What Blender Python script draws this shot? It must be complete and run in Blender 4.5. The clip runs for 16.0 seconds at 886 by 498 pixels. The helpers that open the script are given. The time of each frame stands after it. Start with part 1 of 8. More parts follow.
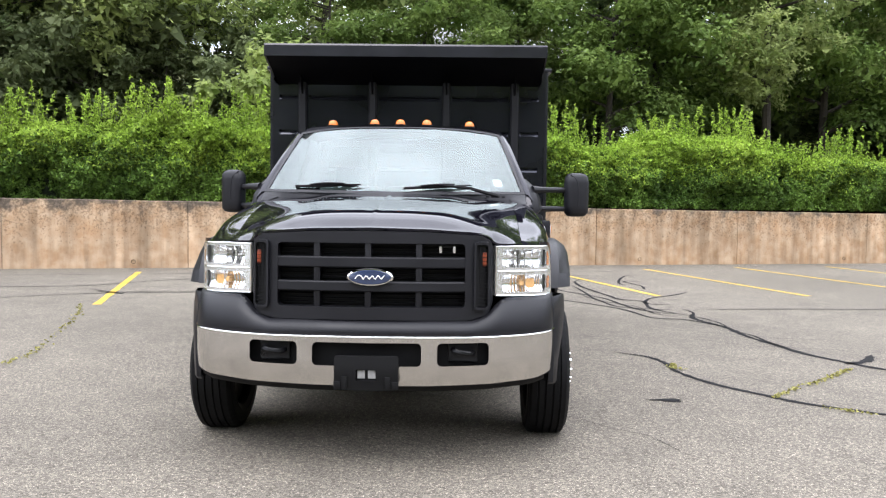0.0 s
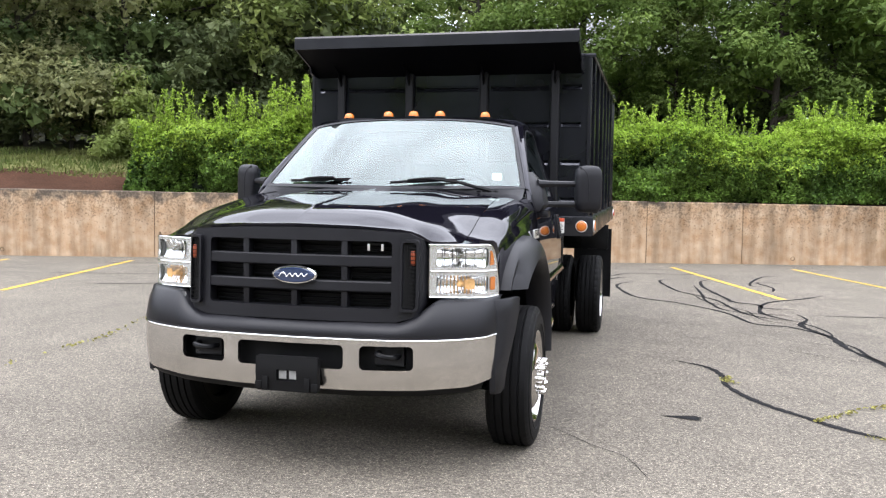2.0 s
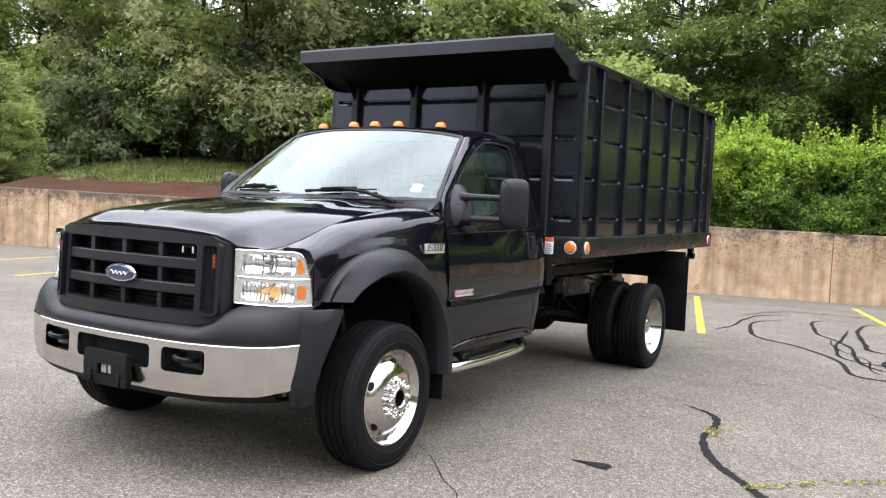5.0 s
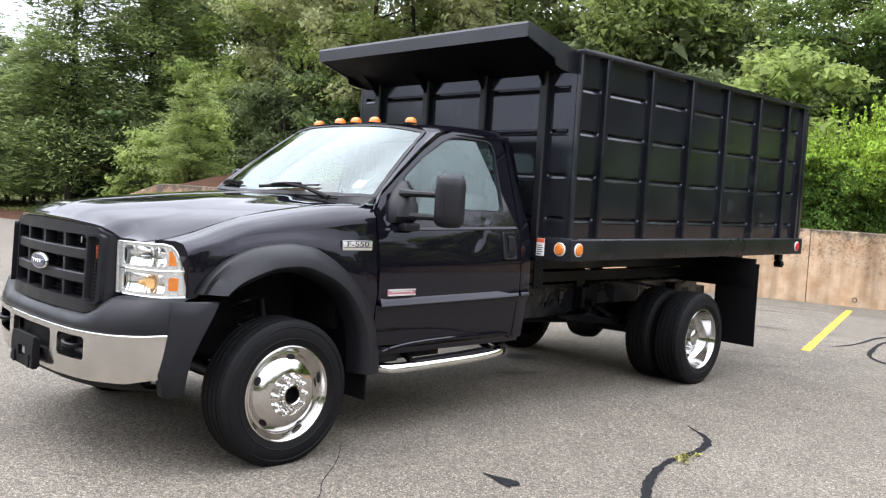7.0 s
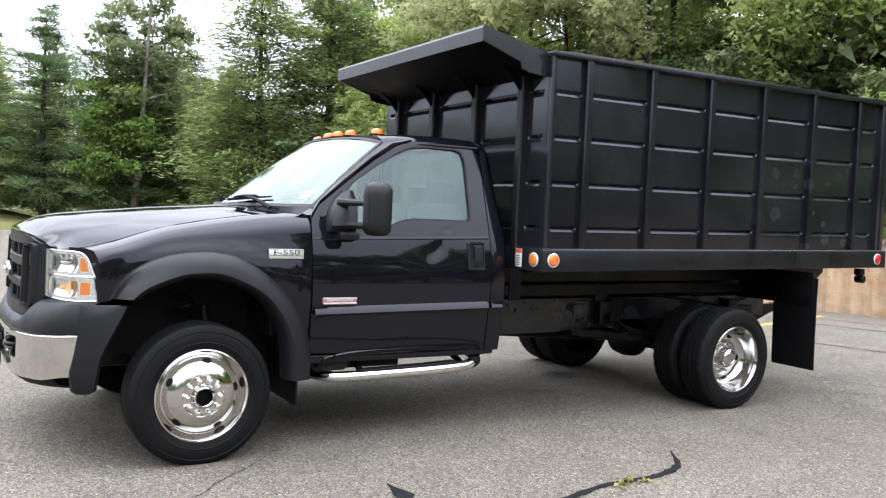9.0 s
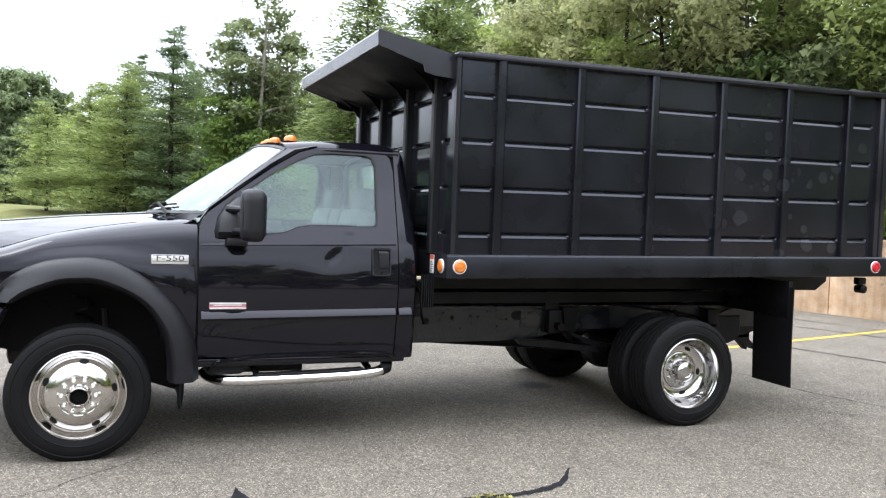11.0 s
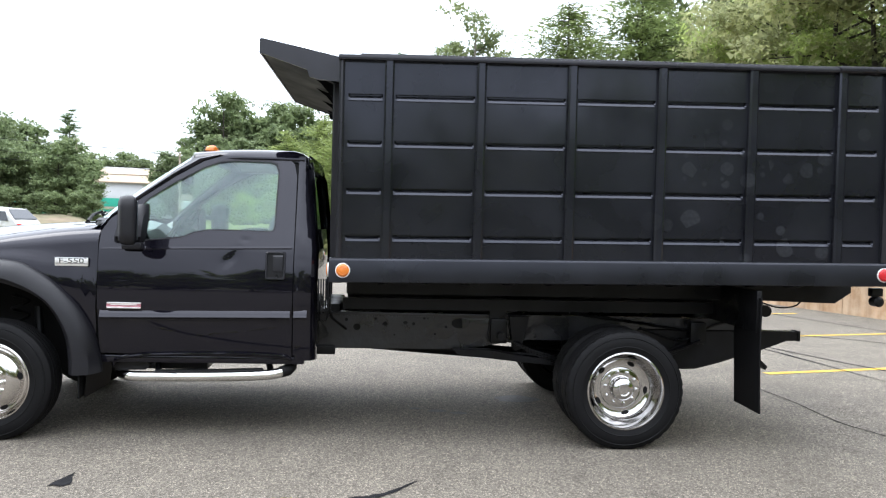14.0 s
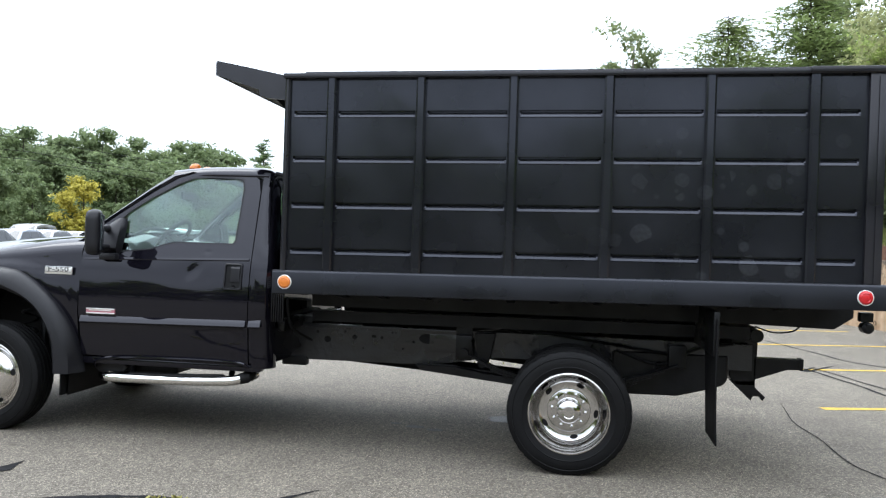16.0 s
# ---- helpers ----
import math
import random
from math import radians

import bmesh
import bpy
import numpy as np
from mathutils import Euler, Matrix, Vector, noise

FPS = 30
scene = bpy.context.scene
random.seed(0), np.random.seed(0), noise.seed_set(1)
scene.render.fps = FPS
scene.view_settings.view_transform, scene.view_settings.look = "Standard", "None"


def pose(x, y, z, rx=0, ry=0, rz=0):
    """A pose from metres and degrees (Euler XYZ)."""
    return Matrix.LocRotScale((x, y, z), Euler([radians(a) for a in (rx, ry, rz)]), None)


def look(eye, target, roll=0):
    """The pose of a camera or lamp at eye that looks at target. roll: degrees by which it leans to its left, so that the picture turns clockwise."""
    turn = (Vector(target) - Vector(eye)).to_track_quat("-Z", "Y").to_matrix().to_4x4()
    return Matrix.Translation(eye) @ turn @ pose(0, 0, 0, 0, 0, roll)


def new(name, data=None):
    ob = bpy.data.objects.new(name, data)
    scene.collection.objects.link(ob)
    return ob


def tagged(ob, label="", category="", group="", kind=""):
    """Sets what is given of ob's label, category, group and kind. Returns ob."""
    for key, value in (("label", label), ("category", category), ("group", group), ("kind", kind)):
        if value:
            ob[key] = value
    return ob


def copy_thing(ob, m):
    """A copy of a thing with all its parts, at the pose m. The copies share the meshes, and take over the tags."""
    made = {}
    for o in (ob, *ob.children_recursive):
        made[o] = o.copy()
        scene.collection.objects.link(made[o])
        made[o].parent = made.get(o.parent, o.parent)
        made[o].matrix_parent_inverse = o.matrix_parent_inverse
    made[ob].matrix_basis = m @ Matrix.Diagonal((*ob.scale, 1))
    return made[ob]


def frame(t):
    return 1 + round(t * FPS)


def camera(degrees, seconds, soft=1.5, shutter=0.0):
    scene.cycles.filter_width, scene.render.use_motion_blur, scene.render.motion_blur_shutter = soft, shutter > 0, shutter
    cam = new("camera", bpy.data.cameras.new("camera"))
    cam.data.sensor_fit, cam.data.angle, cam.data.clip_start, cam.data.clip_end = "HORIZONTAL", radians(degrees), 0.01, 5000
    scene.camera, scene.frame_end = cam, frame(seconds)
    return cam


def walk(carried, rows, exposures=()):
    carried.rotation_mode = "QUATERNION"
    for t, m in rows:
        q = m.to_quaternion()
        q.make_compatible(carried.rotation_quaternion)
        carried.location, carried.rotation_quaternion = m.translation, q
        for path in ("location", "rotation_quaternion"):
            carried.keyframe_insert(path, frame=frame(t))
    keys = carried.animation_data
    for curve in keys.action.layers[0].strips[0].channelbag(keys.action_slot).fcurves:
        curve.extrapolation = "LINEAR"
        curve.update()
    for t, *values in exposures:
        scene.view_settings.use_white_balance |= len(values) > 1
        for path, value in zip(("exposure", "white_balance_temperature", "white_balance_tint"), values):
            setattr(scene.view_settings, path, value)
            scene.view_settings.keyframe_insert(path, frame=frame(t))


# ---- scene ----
cam = camera(55.3, 16.0, soft=1.25)
PATH = [
    (0, (0.439, -5.125, 1.364), (0.404, -3.128, 1.257), 0.7),
    (0.5, (0.712, -4.989, 1.35), (0.599, -2.995, 1.236), 0.7),
    (1, (1.006, -4.863, 1.383), (0.778, -2.879, 1.264), 0.3),
    (1.5, (1.353, -4.789, 1.381), (0.991, -2.825, 1.259), 0.0),
    (2, (1.67, -4.703, 1.388), (1.198, -2.764, 1.26), 0.8),
    (2.5, (1.972, -4.532, 1.385), (1.398, -2.621, 1.258), 1.5),
    (3, (2.26, -4.385, 1.386), (1.593, -2.504, 1.263), 1.2),
    (3.5, (2.634, -4.263, 1.381), (1.864, -2.421, 1.26), 0.9),
    (4, (2.906, -4.082, 1.366), (2.04, -2.283, 1.255), 1.8),
    (4.5, (3.205, -3.851, 1.387), (2.257, -2.093, 1.284), 2.5),
    (5, (3.564, -3.683, 1.379), (2.532, -1.972, 1.288), 2.8),
    (7.5, (4.977, -2.211, 1.447), (3.47, -0.901, 1.335), 3.3),
    (8, (5.214, -1.903, 1.427), (3.629, -0.688, 1.329), 3.0),
    (10.5, (6.134, -0.217, 1.456), (4.301, 0.579, 1.375), 2.3),
    (11, (6.252, 0.141, 1.481), (4.393, 0.876, 1.401), 2.2),
    (11.5, (6.426, 0.518, 1.499), (4.534, 1.159, 1.412), 1.6),
    (12, (6.537, 0.919, 1.485), (4.612, 1.454, 1.407), 1.4),
    (12.5, (6.539, 1.327, 1.495), (4.592, 1.78, 1.421), 1.8),
    (13, (6.599, 1.73, 1.492), (4.632, 2.084, 1.423), 1.0),
    (13.5, (6.656, 2.111, 1.495), (4.674, 2.371, 1.427), 0.9),
    (14, (6.66, 2.485, 1.462), (4.666, 2.632, 1.404), 1.5),
    (14.5, (6.644, 2.86, 1.462), (4.645, 2.849, 1.41), 1.5),
    (15, (6.65, 3.295, 1.45), (4.655, 3.161, 1.42), 1.8),
    (15.5, (6.629, 3.683, 1.46), (4.64, 3.483, 1.435), 2.1),
    (16, (6.59, 4.087, 1.439), (4.611, 3.794, 1.426), 1.9),
]
walk(cam, [(t, look(eye, target, roll)) for t, eye, target, roll in PATH], exposures=((0, -0.02, 6460, 12.5), (5, 0.02, 6520, 13), (8, 0.07, 6420, 12), (10.5, 0.10, 6380, 10.5), (12.5, 0.08, 6400, 10.5), (14, 0.02, 6340, 9.5), (15, -0.19, 6240, 7.5), (16, -0.22, 6220, 7)))

# ---- world, sun ----
world = bpy.data.worlds.new("overcast_sky")
scene.world = world
world.use_nodes = True
SUN_ELEVATION, SUN_TURN = radians(58), radians(200)


def build_world():
    nt = world.node_tree
    nt.nodes.clear()
    out = nt.nodes.new("ShaderNodeOutputWorld")
    add = nt.nodes.new("ShaderNodeAddShader")
    sky = nt.nodes.new("ShaderNodeTexSky")
    sky.sky_type, sky.sun_disc = "NISHITA", False
    sky.sun_elevation, sky.sun_rotation = SUN_ELEVATION, SUN_TURN
    blue = nt.nodes.new("ShaderNodeBackground")
    blue.inputs["Strength"].default_value = 0.05
    nt.links.new(sky.outputs[0], blue.inputs["Color"])
    # cloud cover: brightest overhead, dimmer towards the horizon
    tc = nt.nodes.new("ShaderNodeTexCoord")
    sep = nt.nodes.new("ShaderNodeSeparateXYZ")
    nt.links.new(tc.outputs["Generated"], sep.inputs[0])
    ramp = nt.nodes.new("ShaderNodeMapRange")
    ramp.inputs["From Min"].default_value, ramp.inputs["From Max"].default_value = 0.0, 0.95
    ramp.inputs["To Min"].default_value, ramp.inputs["To Max"].default_value = SKY_LOW, SKY_HIGH
    up = nt.nodes.new("ShaderNodeMath")
    up.operation = "POWER"
    up.use_clamp = True
    nt.links.new(sep.outputs["Z"], up.inputs[0])
    up.inputs[1].default_value = 1.35
    nt.links.new(up.outputs[0], ramp.inputs["Value"])
    cloud = nt.nodes.new("ShaderNodeTexNoise")
    cloud.inputs["Scale"].default_value, cloud.inputs["Detail"].default_value = 2.2, 5.0
    stretch = nt.nodes.new("ShaderNodeMapping")
    stretch.inputs["Scale"].default_value = (1.0, 1.0, 4.5)
    nt.links.new(tc.outputs["Generated"], stretch.inputs["Vector"])
    nt.links.new(stretch.outputs[0], cloud.inputs["Vector"])
    cr = nt.nodes.new("ShaderNodeMapRange")
    cr.inputs["From Min"].default_value, cr.inputs["From Max"].default_value = 0.3, 0.7
    cr.inputs["To Min"].default_value, cr.inputs["To Max"].default_value = 0.76, 1.16
    nt.links.new(cloud.outputs["Fac"], cr.inputs["Value"])
    mul = nt.nodes.new("ShaderNodeMath")
    mul.operation = "MULTIPLY"
    nt.links.new(ramp.outputs[0], mul.inputs[0])
    nt.links.new(cr.outputs[0], mul.inputs[1])
    grey = nt.nodes.new("ShaderNodeBackground")
    grey.inputs["Color"].default_value = (0.93, 0.965, 1.05, 1)
    nt.links.new(mul.outputs[0], grey.inputs["Strength"])
    nt.links.new(blue.outputs[0], add.inputs[0])
    nt.links.new(grey.outputs[0], add.inputs[1])
    nt.links.new(add.outputs[0], out.inputs["Surface"])


SKY_LOW, SKY_HIGH = 1.30, 6.7
build_world()
sun = new("sun", bpy.data.lights.new("sun", "SUN"))
sun.data.energy, sun.data.angle, sun.data.color = 1.0, radians(25), (1.0, 0.97, 0.92)
sun.matrix_world = look((10 * math.cos(SUN_ELEVATION) * math.sin(SUN_TURN), 10 * math.cos(SUN_ELEVATION) * math.cos(SUN_TURN), 10 * math.sin(SUN_ELEVATION)), (0, 0, 0))


# ---- materials ----
def material(name, color, rough=0.5, metal=0.0, spread=0.0, scale=8.0, bump=0.0, bump_scale=60.0, coat=0.0, coat_rough=0.04,
             color2=None, stain=0.0, stain_scale=1.5, trans=0.0, ior=1.45, spec=0.5, rough_spread=0.0, by_object=0.0, by_island=0.0, translucent=0.0):
    """A procedural surface: base colour with grain and stains, relief and gloss."""
    m = bpy.data.materials.new(name)
    m.use_nodes = True
    nt = m.node_tree
    b = nt.nodes["Principled BSDF"]
    b.inputs["Base Color"].default_value = (*color, 1)
    b.inputs["Roughness"].default_value, b.inputs["Metallic"].default_value = rough, metal
    b.inputs["Coat Weight"].default_value, b.inputs["Coat Roughness"].default_value = coat, coat_rough
    b.inputs["Transmission Weight"].default_value, b.inputs["IOR"].default_value = trans, ior
    b.inputs["Specular IOR Level"].default_value = spec
    tc = nt.nodes.new("ShaderNodeTexCoord")
    where = tc.outputs["Object"]
    sock = None
    if spread or color2:
        n = nt.nodes.new("ShaderNodeTexNoise")
        n.inputs["Scale"].default_value, n.inputs["Detail"].default_value = scale, 6.0
        nt.links.new(where, n.inputs["Vector"])
        mix = nt.nodes.new("ShaderNodeMix")
        mix.data_type = "RGBA"
        c2 = color2 or tuple(c * (1 + spread) for c in color)
        c1 = color if color2 else tuple(c * (1 - spread) for c in color)
        mix.inputs["A"].default_value, mix.inputs["B"].default_value = (*c1, 1), (*c2, 1)
        rng = nt.nodes.new("ShaderNodeMapRange")
        rng.inputs["From Min"].default_value, rng.inputs["From Max"].default_value = 0.32, 0.68
        nt.links.new(n.outputs["Fac"], rng.inputs["Value"])
        nt.links.new(rng.outputs[0], mix.inputs["Factor"])
        sock = mix.outputs["Result"]
    if stain:
        n = nt.nodes.new("ShaderNodeTexNoise")
        n.inputs["Scale"].default_value, n.inputs["Detail"].default_value = stain_scale, 4.0
        nt.links.new(where, n.inputs["Vector"])
        rng = nt.nodes.new("ShaderNodeMapRange")
        rng.inputs["From Min"].default_value, rng.inputs["From Max"].default_value = 0.35, 0.7
        rng.inputs["To Min"].default_value, rng.inputs["To Max"].default_value = 1.0 + stain * 0.4, 1.0 - stain
        nt.links.new(n.outputs["Fac"], rng.inputs["Value"])
        sock = scaled(nt, sock, color, rng.outputs[0])
    for amount, node, out in ((by_object, "ShaderNodeObjectInfo", "Random"), (by_island, "ShaderNodeNewGeometry", "Random Per Island")):
        if amount:
            info = nt.nodes.new(node)
            rng = nt.nodes.new("ShaderNodeMapRange")
            rng.inputs["To Min"].default_value, rng.inputs["To Max"].default_value = 1.0 - amount, 1.0 + amount
            nt.links.new(info.outputs[out], rng.inputs["Value"])
            sock = scaled(nt, sock, color, rng.outputs[0])
    if sock:
        nt.links.new(sock, b.inputs["Base Color"])
    if rough_spread:
        n = nt.nodes.new("ShaderNodeTexNoise")
        n.inputs["Scale"].default_value, n.inputs["Detail"].default_value = 3.0, 5.0
        nt.links.new(where, n.inputs["Vector"])
        rng = nt.nodes.new("ShaderNodeMapRange")
        rng.inputs["From Min"].default_value, rng.inputs["From Max"].default_value = 0.3, 0.7
        rng.inputs["To Min"].default_value, rng.inputs["To Max"].default_value = max(0.02, rough - rough_spread), rough + rough_spread
        nt.links.new(n.outputs["Fac"], rng.inputs["Value"])
        nt.links.new(rng.outputs[0], b.inputs["Roughness"])
    if bump:
        n = nt.nodes.new("ShaderNodeTexNoise")
        n.inputs["Scale"].default_value, n.inputs["Detail"].default_value = bump_scale, 4.0
        nt.links.new(where, n.inputs["Vector"])
        bm_ = nt.nodes.new("ShaderNodeBump")
        bm_.inputs["Strength"].default_value, bm_.inputs["Distance"].default_value = bump, 0.01
        nt.links.new(n.outputs["Fac"], bm_.inputs["Height"])
        nt.links.new(bm_.outputs[0], b.inputs["Normal"])
    if translucent:
        tr = nt.nodes.new("ShaderNodeBsdfTranslucent")
        if sock:
            nt.links.new(sock, tr.inputs["Color"])
        else:
            tr.inputs["Color"].default_value = (*color, 1)
        ms = nt.nodes.new("ShaderNodeMixShader")
        ms.inputs[0].default_value = translucent
        nt.links.new(b.outputs[0], ms.inputs[1])
        nt.links.new(tr.outputs[0], ms.inputs[2])
        nt.links.new(ms.outputs[0], nt.nodes["Material Output"].inputs["Surface"])
    return m


def scaled(nt, sock, color, factor):
    """The colour in sock (or color), multiplied by a factor."""
    v = nt.nodes.new("ShaderNodeVectorMath")
    v.operation = "SCALE"
    if sock:
        nt.links.new(sock, v.inputs[0])
    else:
        v.inputs[0].default_value = color
    nt.links.new(factor, v.inputs["Scale"])
    return v.outputs[0]


PAINT = material("black_paint", (0.0042, 0.0039, 0.0064), 0.035, bump=0.006, bump_scale=5, spec=0.45)
PAINT.node_tree.nodes["Principled BSDF"].inputs["Specular Tint"].default_value = (0.93, 0.93, 1.0, 1)
BODY_BLACK = material("black_body_enamel", (0.0130, 0.0134, 0.0165), 0.20, spread=0.25, scale=2.5, rough_spread=0.06, bump=0.04, bump_scale=6, spec=0.5)
BODY_BLACK.node_tree.nodes["Principled BSDF"].inputs["Specular Tint"].default_value = (0.97, 0.96, 0.98, 1)
TRIM = material("grey_black_plastic", (0.0072, 0.0072, 0.0092), 0.44, spec=0.34, spread=0.12, scale=5, bump=0.06, bump_scale=400, rough_spread=0.06)
# near-black trim; in openings and recesses its colour also stands in for shade
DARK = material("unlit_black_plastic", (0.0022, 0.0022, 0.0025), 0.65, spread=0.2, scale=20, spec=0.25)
CLOTH_BLACK = material("black_rubber_trim", (0.004, 0.004, 0.0045), 0.6, spread=0.2, scale=20, spec=0.3)
CHASSIS = material("dirty_black_chassis", (0.0036, 0.0037, 0.0044), 0.38, spread=0.5, scale=9, bump=0.25, bump_scale=22, rough_spread=0.16, spec=0.26)
OILY = material("oily_black_frame", (0.0075, 0.0080, 0.0100), 0.30, spread=0.5, scale=6, bump=0.9, bump_scale=11, rough_spread=0.2, spec=0.6)
RUBBER = material("tyre_rubber", (0.0034, 0.0034, 0.0038), 0.66, spec=0.20, spread=0.2, scale=12, bump=0.1, bump_scale=150, stain=0.3, stain_scale=4)
CHROME = material("polished_chrome", (0.80, 0.79, 0.77), 0.06, 1.0, rough_spread=0.04)
WHEEL_CHROME = material("polished_wheel", (0.59, 0.57, 0.55), 0.12, 1.0, rough_spread=0.05)
ALLOY = material("polished_aluminium", (0.52, 0.51, 0.50), 0.10, 1.0, rough_spread=0.05, spread=0.06, scale=20)
BUMPER_CHROME = material("worn_chrome", (0.60, 0.585, 0.565), 0.17, 1.0, spread=0.07, scale=9, rough_spread=0.09, bump=0.02, bump_scale=25)
AMBER = material("amber_lens", (0.56, 0.160, 0.022), 0.16, spec=0.6, spread=0.12, scale=60, bump=0.15, bump_scale=180)
RED_LENS = material("red_lens", (0.45, 0.015, 0.02), 0.2, spread=0.12, scale=60, bump=0.15, bump_scale=180)
BADGE_SILVER = material("bright_badge_metal", (0.86, 0.85, 0.84), 0.38, 1.0)
REFLECTOR = material("lamp_reflector", (0.88, 0.88, 0.88), 0.14, 0.95, bump=0.12, bump_scale=30)
LAMP_PLATE = material("bright_lamp_frame", (0.86, 0.86, 0.86), 0.26, 0.85, spread=0.05, scale=30)
LAMP_GREY = material("lamp_housing", (0.80, 0.80, 0.80), 0.35, 0.6, spread=0.08, scale=30)
WHITE_PLASTIC = material("white_plastic", (0.72, 0.72, 0.70), 0.4, spread=0.05, scale=20)
BADGE_BLUE = material("blue_enamel", (0.022, 0.034, 0.075), 0.15, coat=0.8, spread=0.1, scale=30)
SEAT_CLOTH = material("grey_vinyl", (0.060, 0.062, 0.060), 0.6, spread=0.1, scale=14, bump=0.1, bump_scale=120)
CABIN = material("grey_cabin_plastic", (0.15, 0.15, 0.148), 0.6, spread=0.1, scale=10)
STICKER_RED = material("red_print", (0.55, 0.08, 0.03), 0.5, spread=0.1, scale=40)
BADGE_RED = material("red_badge_print", (0.42, 0.17, 0.20), 0.35, spread=0.1, scale=40)


def glass(name, tint, straight=0.04, sheen=(0.88, 0.98, 0.97)):
    """A thin pane: mirror-like by angle, else clear with a tint."""
    m = bpy.data.materials.new(name)
    m.use_nodes = True
    nt = m.node_tree
    nt.nodes.remove(nt.nodes["Principled BSDF"])
    face = nt.nodes.new("ShaderNodeLayerWeight")
    face.inputs["Blend"].default_value = 0.5
    steep = nt.nodes.new("ShaderNodeMath")
    steep.operation = "POWER"
    nt.links.new(face.outputs["Facing"], steep.inputs[0])
    steep.inputs[1].default_value = 4.2
    fr = nt.nodes.new("ShaderNodeMapRange")
    fr.inputs["To Min"].default_value = straight
    nt.links.new(steep.outputs[0], fr.inputs["Value"])
    tr = nt.nodes.new("ShaderNodeBsdfTransparent")
    tr.inputs["Color"].default_value = (*tint, 1)
    gl = nt.nodes.new("ShaderNodeBsdfGlossy")
    gl.inputs["Roughness"].default_value = 0.02
    gl.inputs["Color"].default_value = (*sheen, 1)
    ms = nt.nodes.new("ShaderNodeMixShader")
    nt.links.new(fr.outputs[0], ms.inputs[0])
    nt.links.new(tr.outputs[0], ms.inputs[1])
    nt.links.new(gl.outputs[0], ms.inputs[2])
    nt.links.new(ms.outputs[0], nt.nodes["Material Output"].inputs["Surface"])
    return m


WINDSHIELD_GLASS = glass("windshield_glass", (0.72, 0.84, 0.80), 0.096, (0.90, 1.0, 0.98))
SIDE_GLASS = glass("side_glass", (0.72, 0.88, 0.83), 0.074, (0.82, 0.97, 0.97))
LAMP_GLASS = glass("lamp_cover_glass", (0.95, 0.96, 0.96), 0.035)
CAR_GLASS = material("dark_car_glass", (0.02, 0.025, 0.03), 0.08, spec=0.4)


# ---- mesh helpers ----
def link_mesh(name, me, mats, parent=None, label="", at=None):
    for m in (mats if isinstance(mats, (list, tuple)) else [mats]):
        me.materials.append(m)
    ob = new(name, me)
    if parent:
        ob.parent = parent
    if at is not None:
        ob.matrix_basis = at
    if label:
        tagged(ob, label)
    return ob


def part(name, bm, mats, parent=None, label="", sharp=32, at=None):
    """Links a bmesh as one mesh object, smooth but for edges sharper than that many degrees."""
    bmesh.ops.remove_doubles(bm, verts=bm.verts, dist=1e-5)
    bmesh.ops.recalc_face_normals(bm, faces=bm.faces)
    for f in bm.faces:
        f.smooth = True
    for e in bm.edges:
        if len(e.link_faces) == 2 and e.calc_face_angle(0) > radians(sharp):
            e.smooth = False
    me = bpy.data.meshes.new(name)
    bm.to_mesh(me)
    bm.free()
    return link_mesh(name, me, mats, parent, label, at)


def empty(name, at=None, parent=None):
    ob = new(name)
    ob.empty_display_size = 0.2
    if at is not None:
        ob.matrix_basis = at
    if parent:
        ob.parent = parent
    return ob


def add_box(bm, x0, x1, y0, y1, z0, z1, bevel=0.0, mi=0, turn=None):
    """A box into bm, with its edges rounded by bevel."""
    made = bmesh.ops.create_cube(bm, size=1.0)["verts"]
    m = Matrix.Translation(((x0 + x1) / 2, (y0 + y1) / 2, (z0 + z1) / 2))
    if turn is not None:
        m = m @ turn
    bmesh.ops.transform(bm, verts=made, matrix=m @ Matrix.Diagonal((abs(x1 - x0), abs(y1 - y0), abs(z1 - z0), 1)))
    faces = list({f for v in made for f in v.link_faces})
    for f in faces:
        f.material_index = mi
    if bevel > 0:
        edges = list({e for f in faces for e in f.edges})
        bmesh.ops.bevel(bm, geom=edges, offset=min(bevel, 0.45 * min(abs(x1 - x0), abs(y1 - y0), abs(z1 - z0))), segments=2, affect="EDGES", profile=0.6)


def box(x0, x1, y0, y1, z0, z1, bevel=0.004, turn=None):
    bm = bmesh.new()
    add_box(bm, x0, x1, y0, y1, z0, z1, bevel, 0, turn)
    return bm


def add_rows(bm, rows, closed=False, mi=0):
    """Skins rows of 3D points; closed joins the ends of each row."""
    vs = [[bm.verts.new(p) for p in r] for r in rows]
    for a, b in zip(vs, vs[1:]):
        n = len(a)
        for i in range(n if closed else n - 1):
            q = [a[i], a[(i + 1) % n], b[(i + 1) % n], b[i]]
            if len({tuple(v.co) for v in q}) >= 3:
                try:
                    f = bm.faces.new(q)
                    f.material_index = mi
                except ValueError:
                    pass
    return vs


def rows_mesh(rows, closed=False):
    bm = bmesh.new()
    add_rows(bm, rows, closed)
    return bm


def thicken(bm, d):
    """Gives a sheet the thickness d, against its normals' side given as a vector."""
    rim = [e for e in bm.edges if len(e.link_faces) == 1]
    ret = bmesh.ops.extrude_edge_only(bm, edges=rim)
    bmesh.ops.translate(bm, verts=[v for v in ret["geom"] if isinstance(v, bmesh.types.BMVert)], vec=d)
    return bm


